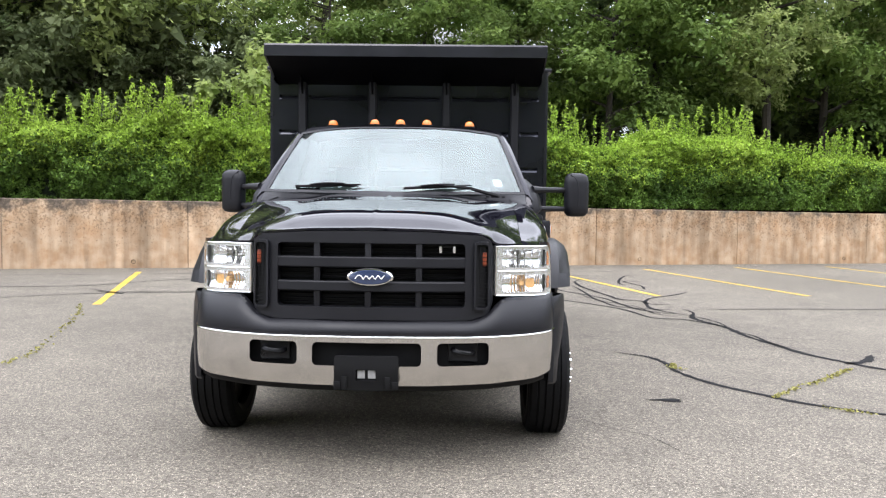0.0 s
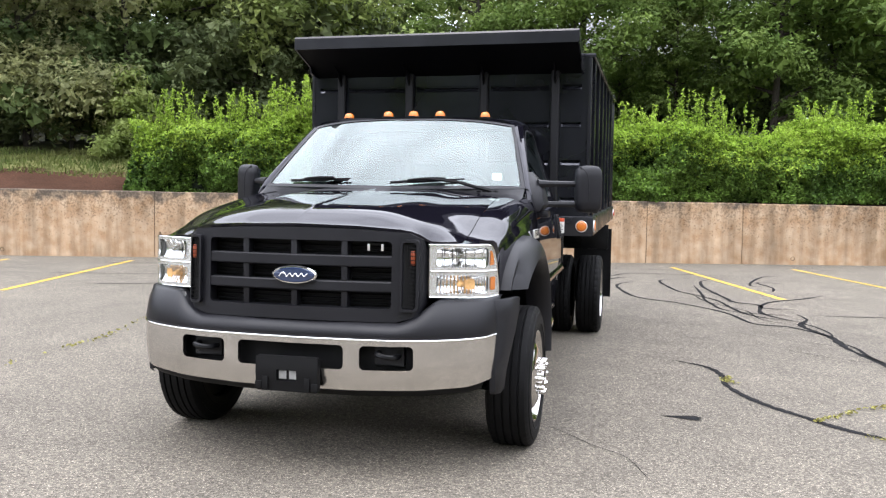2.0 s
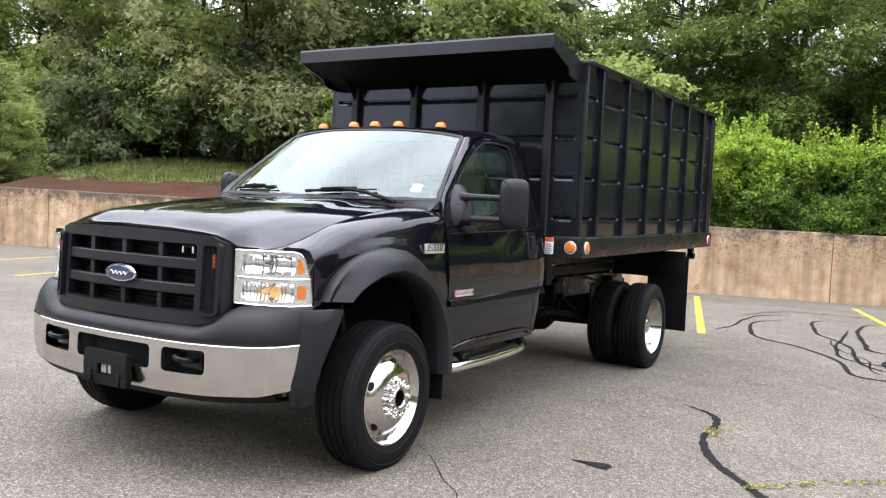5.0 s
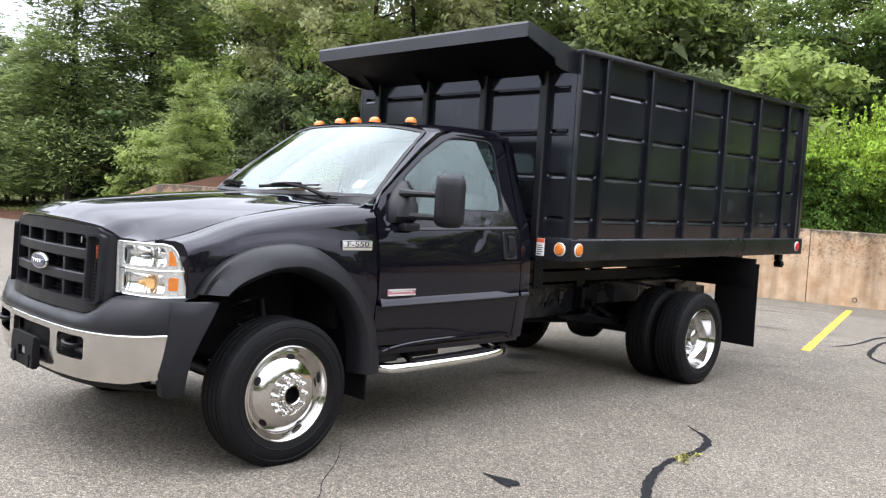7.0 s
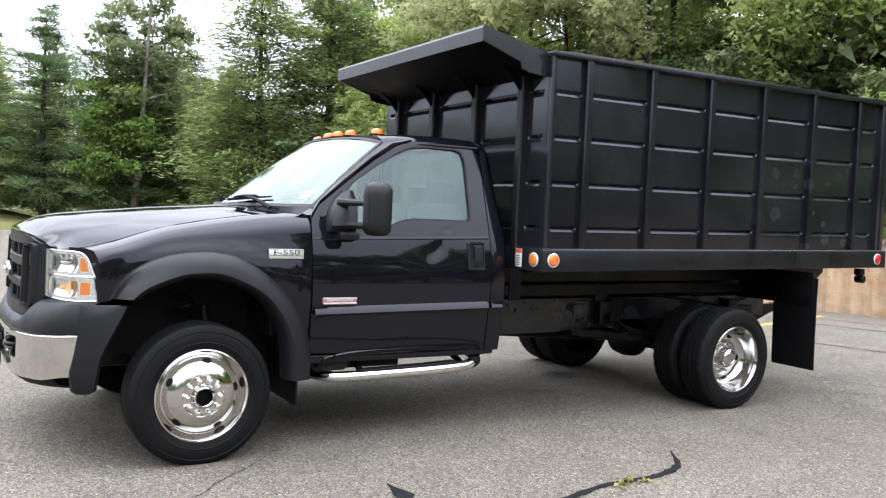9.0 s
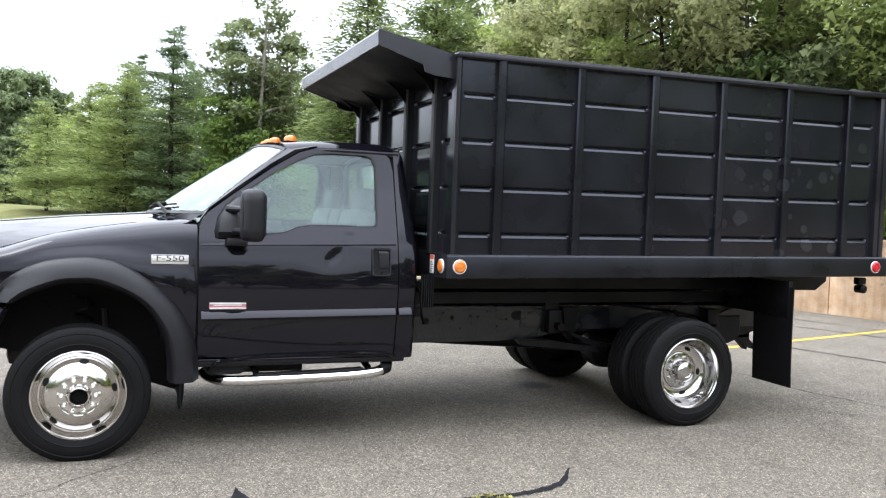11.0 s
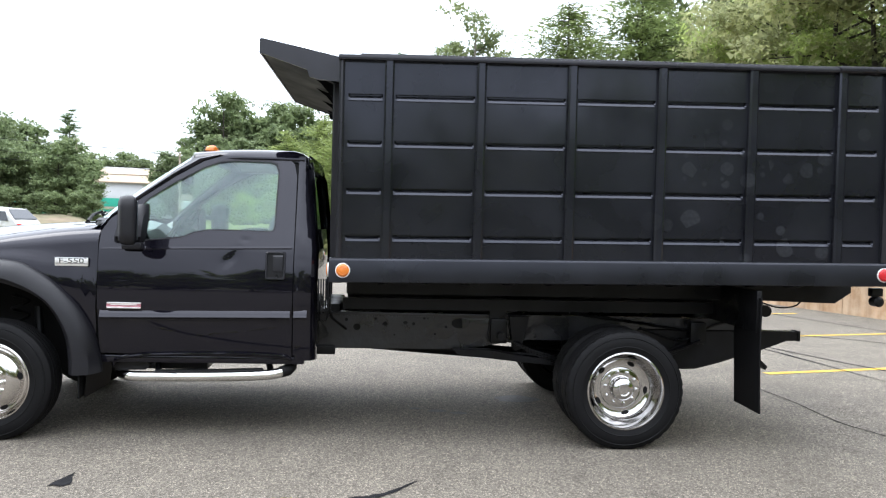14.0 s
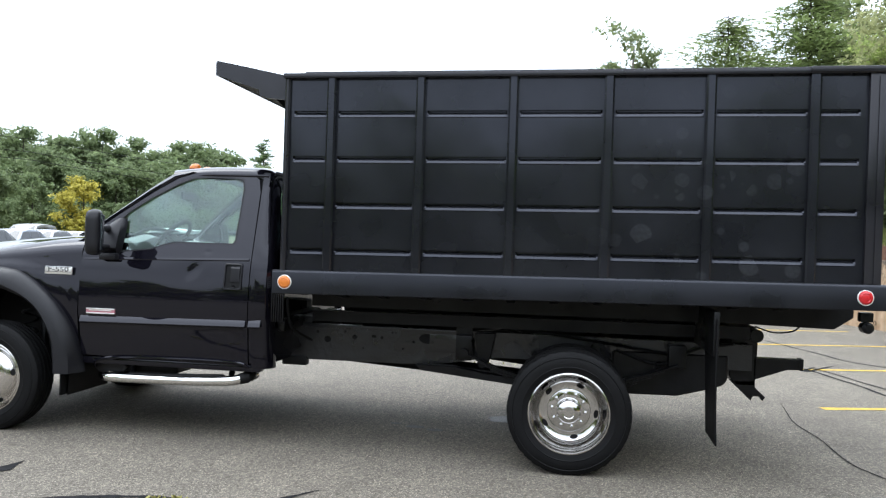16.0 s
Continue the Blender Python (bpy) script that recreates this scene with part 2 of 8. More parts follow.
def prism(outline, lo, hi, axis="x", bevel=0.0):
    """An outline in the two other axes (yz, xz or xy), drawn out along axis from lo to hi."""
    bm = bmesh.new()
    add_prism(bm, outline, lo, hi, axis)
    if bevel:
        bmesh.ops.remove_doubles(bm, verts=bm.verts, dist=1e-6)
        bmesh.ops.bevel(bm, geom=list(bm.edges), offset=bevel, segments=1, affect="EDGES")
    return bm


def add_prism(bm, outline, lo, hi, axis="x", mi=0):
    def at(a, b, c):
        return {"x": (c, a, b), "y": (a, c, b), "z": (a, b, c)}[axis]
    lower = [bm.verts.new(at(a, b, lo)) for a, b in outline]
    upper = [bm.verts.new(at(a, b, hi)) for a, b in outline]
    fs = [bm.faces.new(lower), bm.faces.new(upper[::-1])]
    n = len(outline)
    for i in range(n):
        fs.append(bm.faces.new([lower[i], upper[i], upper[(i + 1) % n], lower[(i + 1) % n]]))
    for f in fs:
        f.material_index = mi


def add_tube(bm, pts, radii, n=10, mi=0, cap=True):
    """A tube along points, with a radius for each."""
    pts = [Vector(p) for p in pts]
    if not isinstance(radii, (list, tuple)):
        radii = [radii] * len(pts)
    up = Vector((0, 0, 1))
    rows = []
    side = None
    for i, p in enumerate(pts):
        d = (pts[min(i + 1, len(pts) - 1)] - pts[max(i - 1, 0)]).normalized()
        if side is None:
            side = d.cross(up) if abs(d.z) < 0.95 else d.cross(Vector((0, 1, 0)))
        side = (side - d * side.dot(d)).normalized()
        other = d.cross(side)
        rows.append([p + (side * math.cos(2 * math.pi * k / n) + other * math.sin(2 * math.pi * k / n)) * radii[i] for k in range(n)])
    vs = add_rows(bm, rows, True, mi)
    if cap:
        for ring in (vs[0], vs[-1]):
            try:
                bm.faces.new(ring).material_index = mi
            except ValueError:
                pass


def tube(pts, radii, n=10):
    bm = bmesh.new()
    add_tube(bm, pts, radii, n)
    return bm


def add_lathe(bm, profile, n=48, mi=0):
    """Profile of (x, r) turned about the x axis."""
    rows = [[(x, r * math.cos(2 * math.pi * k / n), r * math.sin(2 * math.pi * k / n)) for k in range(n)] for x, r in profile]
    return add_rows(bm, rows, True, mi)


def lathe(profile, n=48):
    bm = bmesh.new()
    add_lathe(bm, profile, n)
    return bm


def smooth_path(pts, steps=6):
    """Points along a Catmull-Rom curve."""
    pts = [np.array(p, float) for p in pts]
    pts = [2 * pts[0] - pts[1], *pts, 2 * pts[-1] - pts[-2]]
    out = []
    for a, b, c, d in zip(pts, pts[1:], pts[2:], pts[3:]):
        for k in range(steps):
            t = k / steps
            out.append(0.5 * (2 * b + (c - a) * t + (2 * a - 5 * b + 4 * c - d) * t * t + (3 * b - a - 3 * c + d) * t ** 3))
    out.append(pts[-2])
    return [tuple(float(v) for v in p) for p in out]


def curve1(xs, ys):
    """A function that runs through the points (xs, ys) in straight pieces."""
    return lambda x: float(np.interp(x, xs, ys))


def rounded(a0, a1, b0, b1, r, n=5):
    """A rectangle with round corners, as points."""
    pts = []
    for ca, cb, s in ((a1 - r, b1 - r, 0), (a0 + r, b1 - r, 90), (a0 + r, b0 + r, 180), (a1 - r, b0 + r, 270)):
        for k in range(n + 1):
            w = radians(s + 90 * k / n)
            pts.append((ca + r * math.cos(w), cb + r * math.sin(w)))
    return pts


def cast(poly, c, w):
    """Where the ray from c in direction w leaves the polygon."""
    dx, dy = math.cos(w), math.sin(w)
    best = 0.0
    for (x0, y0), (x1, y1) in zip(poly, poly[1:] + poly[:1]):
        ex, ey = x1 - x0, y1 - y0
        det = ex * dy - ey * dx
        if abs(det) < 1e-12:
            continue
        t = (ex * (y0 - c[1]) - ey * (x0 - c[0])) / det
        u = (dx * (y0 - c[1]) - dy * (x0 - c[0])) / det
        if t > 0 and -1e-6 <= u <= 1 + 1e-6:
            best = max(best, t)
    return (c[0] + dx * best, c[1] + dy * best)


def add_ring(bm, outer, inner, c, place, rows=6, mi=0, extra=48):
    """A panel with an opening: between two outlines round c, laid on the surface place(a, b)."""
    ws = {round(math.atan2(b - c[1], a - c[0]), 5) for a, b in list(outer) + list(inner)}
    ws |= {round(-math.pi + 2 * math.pi * k / extra, 5) for k in range(extra)}
    ws = sorted(ws)
    ws = [w for i, w in enumerate(ws) if i == 0 or w - ws[i - 1] > 0.004]
    grid = []
    for k in range(rows + 1):
        f = k / rows
        row = []
        for w in ws:
            o, i = cast(outer, c, w), cast(inner, c, w)
            row.append(place(i[0] + (o[0] - i[0]) * f, i[1] + (o[1] - i[1]) * f))
        grid.append(row)
    return add_rows(bm, grid, True, mi)


def fill(outline, c, place, rows=4):
    """A panel without opening inside an outline round c, on place(a, b)."""
    bm = bmesh.new()
    ws = sorted({round(math.atan2(b - c[1], a - c[0]), 5) for a, b in outline} | {round(-math.pi + 2 * math.pi * k / 40, 5) for k in range(40)})
    ws = [w for i, w in enumerate(ws) if i == 0 or w - ws[i - 1] > 0.004]
    grid = []
    for k in range(1, rows + 1):
        f = k / rows
        grid.append([place(c[0] + (o[0] - c[0]) * f, c[1] + (o[1] - c[1]) * f) for o in (cast(outline, c, w) for w in ws)])
    vs = add_rows(bm, grid, True)
    mid = bm.verts.new(place(*c))
    n = len(vs[0])
    for i in range(n):
        bm.faces.new([mid, vs[0][i], vs[0][(i + 1) % n]])
    return bm


def mirrored(bm):
    """A mirror image in x of a bmesh, which is kept."""
    other = bm.copy()
    bmesh.ops.transform(other, verts=other.verts, matrix=Matrix.Diagonal((-1, 1, 1, 1)))
    return other


def both(name, make, mats, parent, label="", sharp=32):
    """The same part on the driver's side and, mirrored, on the other."""
    bm = make()
    other = mirrored(bm)
    return part(name, bm, mats, parent, label, sharp), part(name, other, mats, parent, label, sharp)


def np_mesh(name, verts, faces):
    """A mesh from arrays: verts (n, 3), faces (m, k)."""
    me = bpy.data.meshes.new(name)
    verts, faces = np.asarray(verts, np.float32), np.asarray(faces, np.int32)
    m, k = faces.shape
    me.vertices.add(len(verts))
    me.vertices.foreach_set("co", verts.ravel())
    me.loops.add(m * k)
    me.loops.foreach_set("vertex_index", faces.ravel())
    me.polygons.add(m)
    me.polygons.foreach_set("loop_start", np.arange(0, m * k, k, dtype=np.int32))
    me.update(calc_edges=True)
    return me


def writing(name, text, size, mat_, parent, at, label="", depth=0.002):
    """Raised letters in the built-in font, as a mesh."""
    cu = bpy.data.curves.new(name, "FONT")
    cu.body, cu.size, cu.extrude, cu.align_x, cu.align_y, cu.resolution_u = text, size, depth, "CENTER", "CENTER", 3
    tmp = new(name, cu)
    me = bpy.data.meshes.new_from_object(tmp.evaluated_get(bpy.context.evaluated_depsgraph_get()))
    bpy.data.objects.remove(tmp)
    bpy.data.curves.remove(cu)
    me.name = name
    me.materials.clear()
    return link_mesh(name, me, mat_, parent, label, at)



# ---- the place: u runs along the retaining wall, v towards it ----
TURN = math.atan2(0.261, 0.965)
WALL_V = 12.83


def uv(u, v, z=0.0):
    return (u * math.cos(TURN) - v * math.sin(TURN), u * math.sin(TURN) + v * math.cos(TURN), z)


def asphalt_material():
    m = bpy.data.materials.new("worn_asphalt")
    m.use_nodes = True
    nt = m.node_tree
    b = nt.nodes["Principled BSDF"]
    b.inputs["Roughness"].default_value, b.inputs["Specular IOR Level"].default_value = 0.86, 0.3
    tc = nt.nodes.new("ShaderNodeTexCoord")

    def tex(kind, scale, detail=3.0):
        n = nt.nodes.new(kind)
        n.inputs["Scale"].default_value = scale
        if kind == "ShaderNodeTexNoise":
            n.inputs["Detail"].default_value = detail
        nt.links.new(tc.outputs["Object"], n.inputs["Vector"])
        return n

    def ranged(sock, a, b_, lo, hi):
        r = nt.nodes.new("ShaderNodeMapRange")
        r.inputs["From Min"].default_value, r.inputs["From Max"].default_value = a, b_
        r.inputs["To Min"].default_value, r.inputs["To Max"].default_value = lo, hi
        nt.links.new(sock, r.inputs["Value"])
        return r.outputs[0]

    stones = tex("ShaderNodeTexVoronoi", 95.0)
    sep = nt.nodes.new("ShaderNodeSeparateColor")
    nt.links.new(stones.outputs["Color"], sep.inputs[0])
    grit = tex("ShaderNodeTexVoronoi", 210.0)
    sep2 = nt.nodes.new("ShaderNodeSeparateColor")
    nt.links.new(grit.outputs["Color"], sep2.inputs[0])
    factors = [ranged(sep.outputs[0], 0.0, 1.0, 0.50, 1.46), ranged(sep2.outputs[1], 0.82, 1.0, 0.88, 2.6), ranged(tex("ShaderNodeTexNoise", 0.35, 5).outputs["Fac"], 0.3, 0.7, 0.86, 1.12),
               ranged(tex("ShaderNodeTexNoise", 2.3, 6).outputs["Fac"], 0.3, 0.7, 0.88, 1.10), ranged(tex("ShaderNodeTexNoise", 30.0, 3).outputs["Fac"], 0.3, 0.7, 0.85, 1.15)]
    sock = None
    for f in factors:
        sock = scaled(nt, sock, ASPHALT, f)
    nt.links.new(sock, b.inputs["Base Color"])
    bp = nt.nodes.new("ShaderNodeBump")
    bp.inputs["Strength"].default_value, bp.inputs["Distance"].default_value = 0.5, 0.006
    nt.links.new(stones.outputs["Distance"], bp.inputs["Height"])
    nt.links.new(bp.outputs[0], b.inputs["Normal"])
    return m


ASPHALT = (0.122, 0.1075, 0.086)
ASPHALT_MAT = asphalt_material()
GRASS_SOIL = material("mown_grass", (0.100, 0.112, 0.036), 0.95, color2=(0.160, 0.152, 0.062), scale=1.3, stain=0.35, stain_scale=0.25, bump=0.6, bump_scale=25, spec=0.1)
MULCH = material("red_bark_mulch", (0.036, 0.018, 0.012), 0.95, color2=(0.085, 0.042, 0.026), scale=28, stain=0.3, stain_scale=1.0, bump=1.0, bump_scale=45, spec=0.1)
FOREST_SOIL = material("leaf_litter", (0.045, 0.045, 0.020), 0.95, color2=(0.07, 0.075, 0.028), scale=3.0, bump=0.8, bump_scale=30, spec=0.1)
YELLOW = material("faded_yellow_line_paint", (0.44, 0.29, 0.035), 0.75, spread=0.18, scale=25, stain=0.3, stain_scale=6, bump=0.3, bump_scale=120)
TAR = material("black_tar_crack_filler", (0.012, 0.012, 0.013), 0.85, spec=0.12, spread=0.3, scale=20, bump=0.2, bump_scale=60)
MOSS = material("yellow_green_weeds", (0.24, 0.225, 0.068), 0.9, by_island=0.4, translucent=0.2)


def concrete_material():
    m = material("stained_tan_concrete", (0.305, 0.195, 0.112), 0.9, color2=(0.41, 0.305, 0.205), scale=4.5, stain=0.22, stain_scale=0.9, bump=0.5, bump_scale=30, spec=0.2)
    nt = m.node_tree
    b = nt.nodes["Principled BSDF"]
    tc = nt.nodes.new("ShaderNodeTexCoord")
    mp = nt.nodes.new("ShaderNodeMapping")
    mp.inputs["Scale"].default_value = (6.0, 6.0, 0.55)
    nt.links.new(tc.outputs["Object"], mp.inputs["Vector"])
    streak = nt.nodes.new("ShaderNodeTexNoise")
    streak.inputs["Scale"].default_value, streak.inputs["Detail"].default_value = 1.0, 10.0
    nt.links.new(mp.outputs[0], streak.inputs["Vector"])
    r = nt.nodes.new("ShaderNodeMapRange")
    r.inputs["From Min"].default_value, r.inputs["From Max"].default_value = 0.35, 0.72
    r.inputs["To Min"].default_value, r.inputs["To Max"].default_value = 1.20, 0.66
    nt.links.new(streak.outputs["Fac"], r.inputs["Value"])
    sock = scaled(nt, b.inputs["Base Color"].links[0].from_socket, (1, 1, 1), r.outputs[0])
    # dark weathered crust, uneven, along the upper edge
    sep = nt.nodes.new("ShaderNodeSeparateXYZ")
    nt.links.new(tc.outputs["Object"], sep.inputs[0])
    wob = nt.nodes.new("ShaderNodeTexNoise")
    wob.inputs["Scale"].default_value, wob.inputs["Detail"].default_value = 3.5, 11.0
    nt.links.new(tc.outputs["Object"], wob.inputs["Vector"])
    ad = nt.nodes.new("ShaderNodeMath")
    ad.operation = "MULTIPLY_ADD"
    nt.links.new(wob.outputs["Fac"], ad.inputs[0])
    ad.inputs[1].default_value = 0.85
    nt.links.new(sep.outputs["Z"], ad.inputs[2])
    r2 = nt.nodes.new("ShaderNodeMapRange")
    r2.inputs["From Min"].default_value, r2.inputs["From Max"].default_value = 1.62, 1.76
    nt.links.new(ad.outputs[0], r2.inputs["Value"])
    mix = nt.nodes.new("ShaderNodeMix")
    mix.data_type = "RGBA"
    nt.links.new(sock, mix.inputs["A"])
    mix.inputs["B"].default_value = (0.135, 0.108, 0.082, 1)
    nt.links.new(r2.outputs[0], mix.inputs["Factor"])
    # specks of lichen and pitting, thicker towards the top
    fine = nt.nodes.new("ShaderNodeTexNoise")
    fine.inputs["Scale"].default_value, fine.inputs["Detail"].default_value, fine.inputs["Roughness"].default_value = 22.0, 9.0, 0.72
    nt.links.new(tc.outputs["Object"], fine.inputs["Vector"])
    more = nt.nodes.new("ShaderNodeMath")
    more.operation = "MULTIPLY_ADD"
    nt.links.new(ad.outputs[0], more.inputs[0])
    more.inputs[1].default_value = 0.16
    nt.links.new(fine.outputs["Fac"], more.inputs[2])
    r3 = nt.nodes.new("ShaderNodeMapRange")
    r3.inputs["From Min"].default_value, r3.inputs["From Max"].default_value = 0.73, 0.80
    r3.inputs["To Min"].default_value, r3.inputs["To Max"].default_value = 1.06, 0.62
    nt.links.new(more.outputs[0], r3.inputs["Value"])
    nt.links.new(scaled(nt, mix.outputs["Result"], (1, 1, 1), r3.outputs[0]), b.inputs["Base Color"])
    return m


CONCRETE = concrete_material()
WALL_END = -19.0


def wall_top(u):
    z = 1.315 - 0.0065 * (u - 4)
    return z if u > -15 else z - (z - 0.25) * min(1, (-15 - u) / (-15 - WALL_END))


def bank(u, v):
    """Height of the ground."""
    if v <= WALL_V + 0.02:
        far = max(0.0, -u - 50)
        lawn = min(1.0, 0.055 * max(0.0, -u - 29)) * min(1.0, max(0.0, (v - 2) / 6))
        return -0.012 + max(min(1.3, 0.026 * far), lawn)
    d = v - WALL_V
    base = wall_top(max(u, WALL_END)) - 0.06
    if u < WALL_END:
        base = max(0.0, base - 0.02)
    rise = 0.0 if d < 0.3 else (0.20 * (d - 0.3) if d < 7 else 1.34 + 0.09 * (d - 7))
    rise = min(rise, 6.0) + min(5.0, 0.40 * max(0.0, d - 12.5)) * min(1.0, max(0.0, (1.0 - u) / 5))
    if u < -14:
        rise *= max(0.12, 1 - (-14 - u) / 16)
    if u < -20:
        base *= max(0.0, 1 - (-20 - u) / 6)
    return base + rise + 0.05 * math.sin(u * 1.1) * math.sin(v * 0.9) * min(1, d)


def ground_sheet():
    us = sorted({*np.arange(-40, -27, 1.0), *np.arange(-27, 3, 0.4), *np.arange(3, 46, 1.0), *np.arange(-150, -40, 8.0), *np.arange(46, 150, 8.0), -1500, -700, -350, -220, 220, 350, 700, 1500, WALL_END})
    vs = sorted({*np.arange(13.15, 19.2, 0.3), *np.arange(19.25, 30, 0.75), *np.arange(30, 120, 8.0), *np.arange(-110, 12, 9.0), 0.5, 2.0, 3.5, 5.0, 6.5, 8.0, 9.5, 11.5, WALL_V + 0.015, WALL_V + 0.06, -1500, -700, -350, -200, 200, 400, 800, 1500})
    verts, faces = [], []
    for v in vs:
        for u in us:
            verts.append(uv(u, v, bank(u, v)))
    n = len(us)
    for j in range(len(vs) - 1):
        for i in range(n - 1):
            faces.append((j * n + i, j * n + i + 1, (j + 1) * n + i + 1, (j + 1) * n + i))
    me = np_mesh("ground", verts, faces)
    ob = link_mesh("ground", me, [GRASS_SOIL, MULCH, FOREST_SOIL])
    kinds = []
    for j in range(len(vs) - 1):
        for i in range(n - 1):
            d = (vs[j] + vs[j + 1]) / 2 - WALL_V
            u = (us[i] + us[i + 1]) / 2
            if d > 0 and -30 < u:
                wob = 0.35 * math.sin(u * 0.7) + 0.8 * noise.noise((u * 0.9, d * 0.9, 2.0)) + 0.5 * noise.noise((u * 2.7, d * 2.7, 5.0))
                kinds.append(1 if d < 2.7 + wob else (0 if d < 5.3 + wob else 2))
            else:
                kinds.append(0)
    me.polygons.foreach_set("material_index", kinds)
    me.polygons.foreach_set("use_smooth", [True] * len(kinds))
    return tagged(ob, "grass, bark mulch and leaf litter rising behind the wall", "ground", kind="structure")


ground_sheet()


def slab(name, us, vs, z, mat_, label, category):
    verts = [uv(u, v, z) for v in vs for u in us]
    n = len(us)
    faces = [(j * n + i, j * n + i + 1, (j + 1) * n + i + 1, (j + 1) * n + i) for j in range(len(vs) - 1) for i in range(n - 1)]
    return tagged(link_mesh(name, np_mesh(name, verts, faces), mat_), label, category, kind="structure")


slab("pavement", np.linspace(-27, 60, 30), np.linspace(-70, WALL_V + 0.01, 30), 0.0, ASPHALT_MAT, "worn grey asphalt parking lot with cracks", "asphalt")
slab("road", np.linspace(-75, -34, 12), np.linspace(-40, -1.0, 12), 0.0, ASPHALT_MAT, "grey asphalt of a farther parking lot", "asphalt")


# kerb at the far end of the lot
def kerb():
    bm = bmesh.new()
    add_prism(bm, [(-27.15, -1.5), (-27.0, -1.5), (-27.0, WALL_V), (-27.15, WALL_V)], -0.02, 0.14, "z")
    bmesh.ops.rotate(bm, verts=bm.verts, matrix=Matrix.Rotation(TURN, 3, "Z"))
    return bm


tagged(part("kerb", kerb(), material("kerb_concrete", (0.36, 0.33, 0.29), 0.9, spread=0.15, scale=6, bump=0.2, bump_scale=40)), "pale concrete kerb beside the lawn", "kerb", kind="structure")


# ---- retaining wall: cast panels with open joints ----
wall = tagged(empty("wall_north"), "tan stained concrete retaining wall with dark weathered top", "wall", kind="structure")
JOINTS = [-19.0, -16.3, -12.6, -8.9, -5.2, -1.75, 1.95, 5.15, 7.2, 10.85, 14.5, 18.2, 21.9, 25.6, 29.3, 33.0, 36.7, 40.0]


def wall_panel(u0, u1, k):
    bm = bmesh.new()
    n = 10
    rnd = random.Random(k)
    d = rnd.uniform(-0.004, 0.004)
    rows = []
    for u in np.linspace(u0 + 0.007, u1 - 0.007, n):
        t = wall_top(u) + 0.004 * math.sin(3 * u)
        rows.append([uv(u, WALL_V + 0.30, -0.05), uv(u, WALL_V + 0.30, t), uv(u, WALL_V + d + 0.02, t), uv(u, WALL_V + d, t - 0.02), uv(u, WALL_V + d, t * 0.5), uv(u, WALL_V + d, -0.05)])
    vs = add_rows(bm, rows)
    for r in (vs[0], vs[-1]):
        bm.faces.new(r)
    return bm


for k, (u0, u1) in enumerate(zip(JOINTS, JOINTS[1:])):
    part("wall_panel", wall_panel(u0, u1, k), CONCRETE, wall)
JOINT_DARK = material("joint_sealant", (0.16, 0.13, 0.10), 0.9, spread=0.2, scale=8)
fillb = bmesh.new()
for u in JOINTS[1:-1]:
    add_box(fillb, u - 0.02, u + 0.02, WALL_V + 0.03, WALL_V + 0.28, -0.05, wall_top(u) - 0.02)
bmesh.ops.rotate(fillb, verts=fillb.verts, matrix=Matrix.Rotation(TURN, 3, "Z"))
part("joint_filler", fillb, JOINT_DARK, wall)
for u in np.arange(-13.9, 30, 5.55):
    bm = bmesh.new()
    ring = lathe([(0.0, 0.042), (-0.008, 0.042), (-0.008, 0.036), (0.05, 0.036), (0.05, 0.0)], 16)
    bmesh.ops.rotate(ring, verts=ring.verts, matrix=Matrix.Rotation(radians(90) + TURN, 3, "Z"))
    p = uv(u, WALL_V - 0.002, 0.13)
    bmesh.ops.translate(ring, verts=ring.verts, vec=p)
    bm.free()
    part("drain_pipe", ring, DARK, wall, "dark weep hole")

# ---- stall lines ----
lines = tagged(empty("stall_lines"), "faded yellow parking stall lines on the asphalt", "road marking", kind="structure")
for k, (u, v0, v1) in enumerate(((-10.3, 6.7, 11.8), (-7.78, 6.6, 11.9), (-5.35, 6.65, 11.9), (-2.60, 6.62, 11.85), (-0.05, 6.75, 11.9), (2.74, 6.55, 12.1), (5.40, 6.55, 11.8), (7.78, 6.2, 11.6), (10.2, 6.5, 11.9), (12.6, 6.5, 11.9), (15.1, 6.5, 11.9), (17.6, 6.5, 11.9))):
    rnd = random.Random(100 + k)
    bm = bmesh.new()
    rows = []
    for v in np.linspace(v0, v1, 40):
        w = 0.052 + rnd.uniform(-0.006, 0.006)
        rows.append([uv(u - w, v, 0.004), uv(u + w, v, 0.004)])
    add_rows(bm, rows)
    part("stall_line", bm, YELLOW, lines)


# ---- tar-filled cracks ----
def ribbon(pts, w, seed, z=0.004):
    rnd = random.Random(seed)
    path = smooth_path([(x, y, 0) for x, y in pts], 10)
    rows = []
    n = len(path)
    for i, (x, y, _) in enumerate(path):
        a, b = path[max(i - 1, 0)], path[min(i + 1, n - 1)]
        dx, dy = b[0] - a[0], b[1] - a[1]
        l = math.hypot(dx, dy) or 1
        t = i / (n - 1)
        ww = w * min(1, 6 * t + 0.15, 6 * (1 - t) + 0.15) * (1 + 0.35 * noise.noise((x * 3, y * 3, seed)) + rnd.uniform(-0.3, 0.3))
        off = 0.03 * noise.noise((x * 1.7, y * 1.7, seed + 9))
        rows.append([(x - dy / l * (ww + off), y + dx / l * (ww + off), z), (x + dy / l * (ww - off), y - dx / l * (ww - off), z)])
    return rows_mesh(rows)


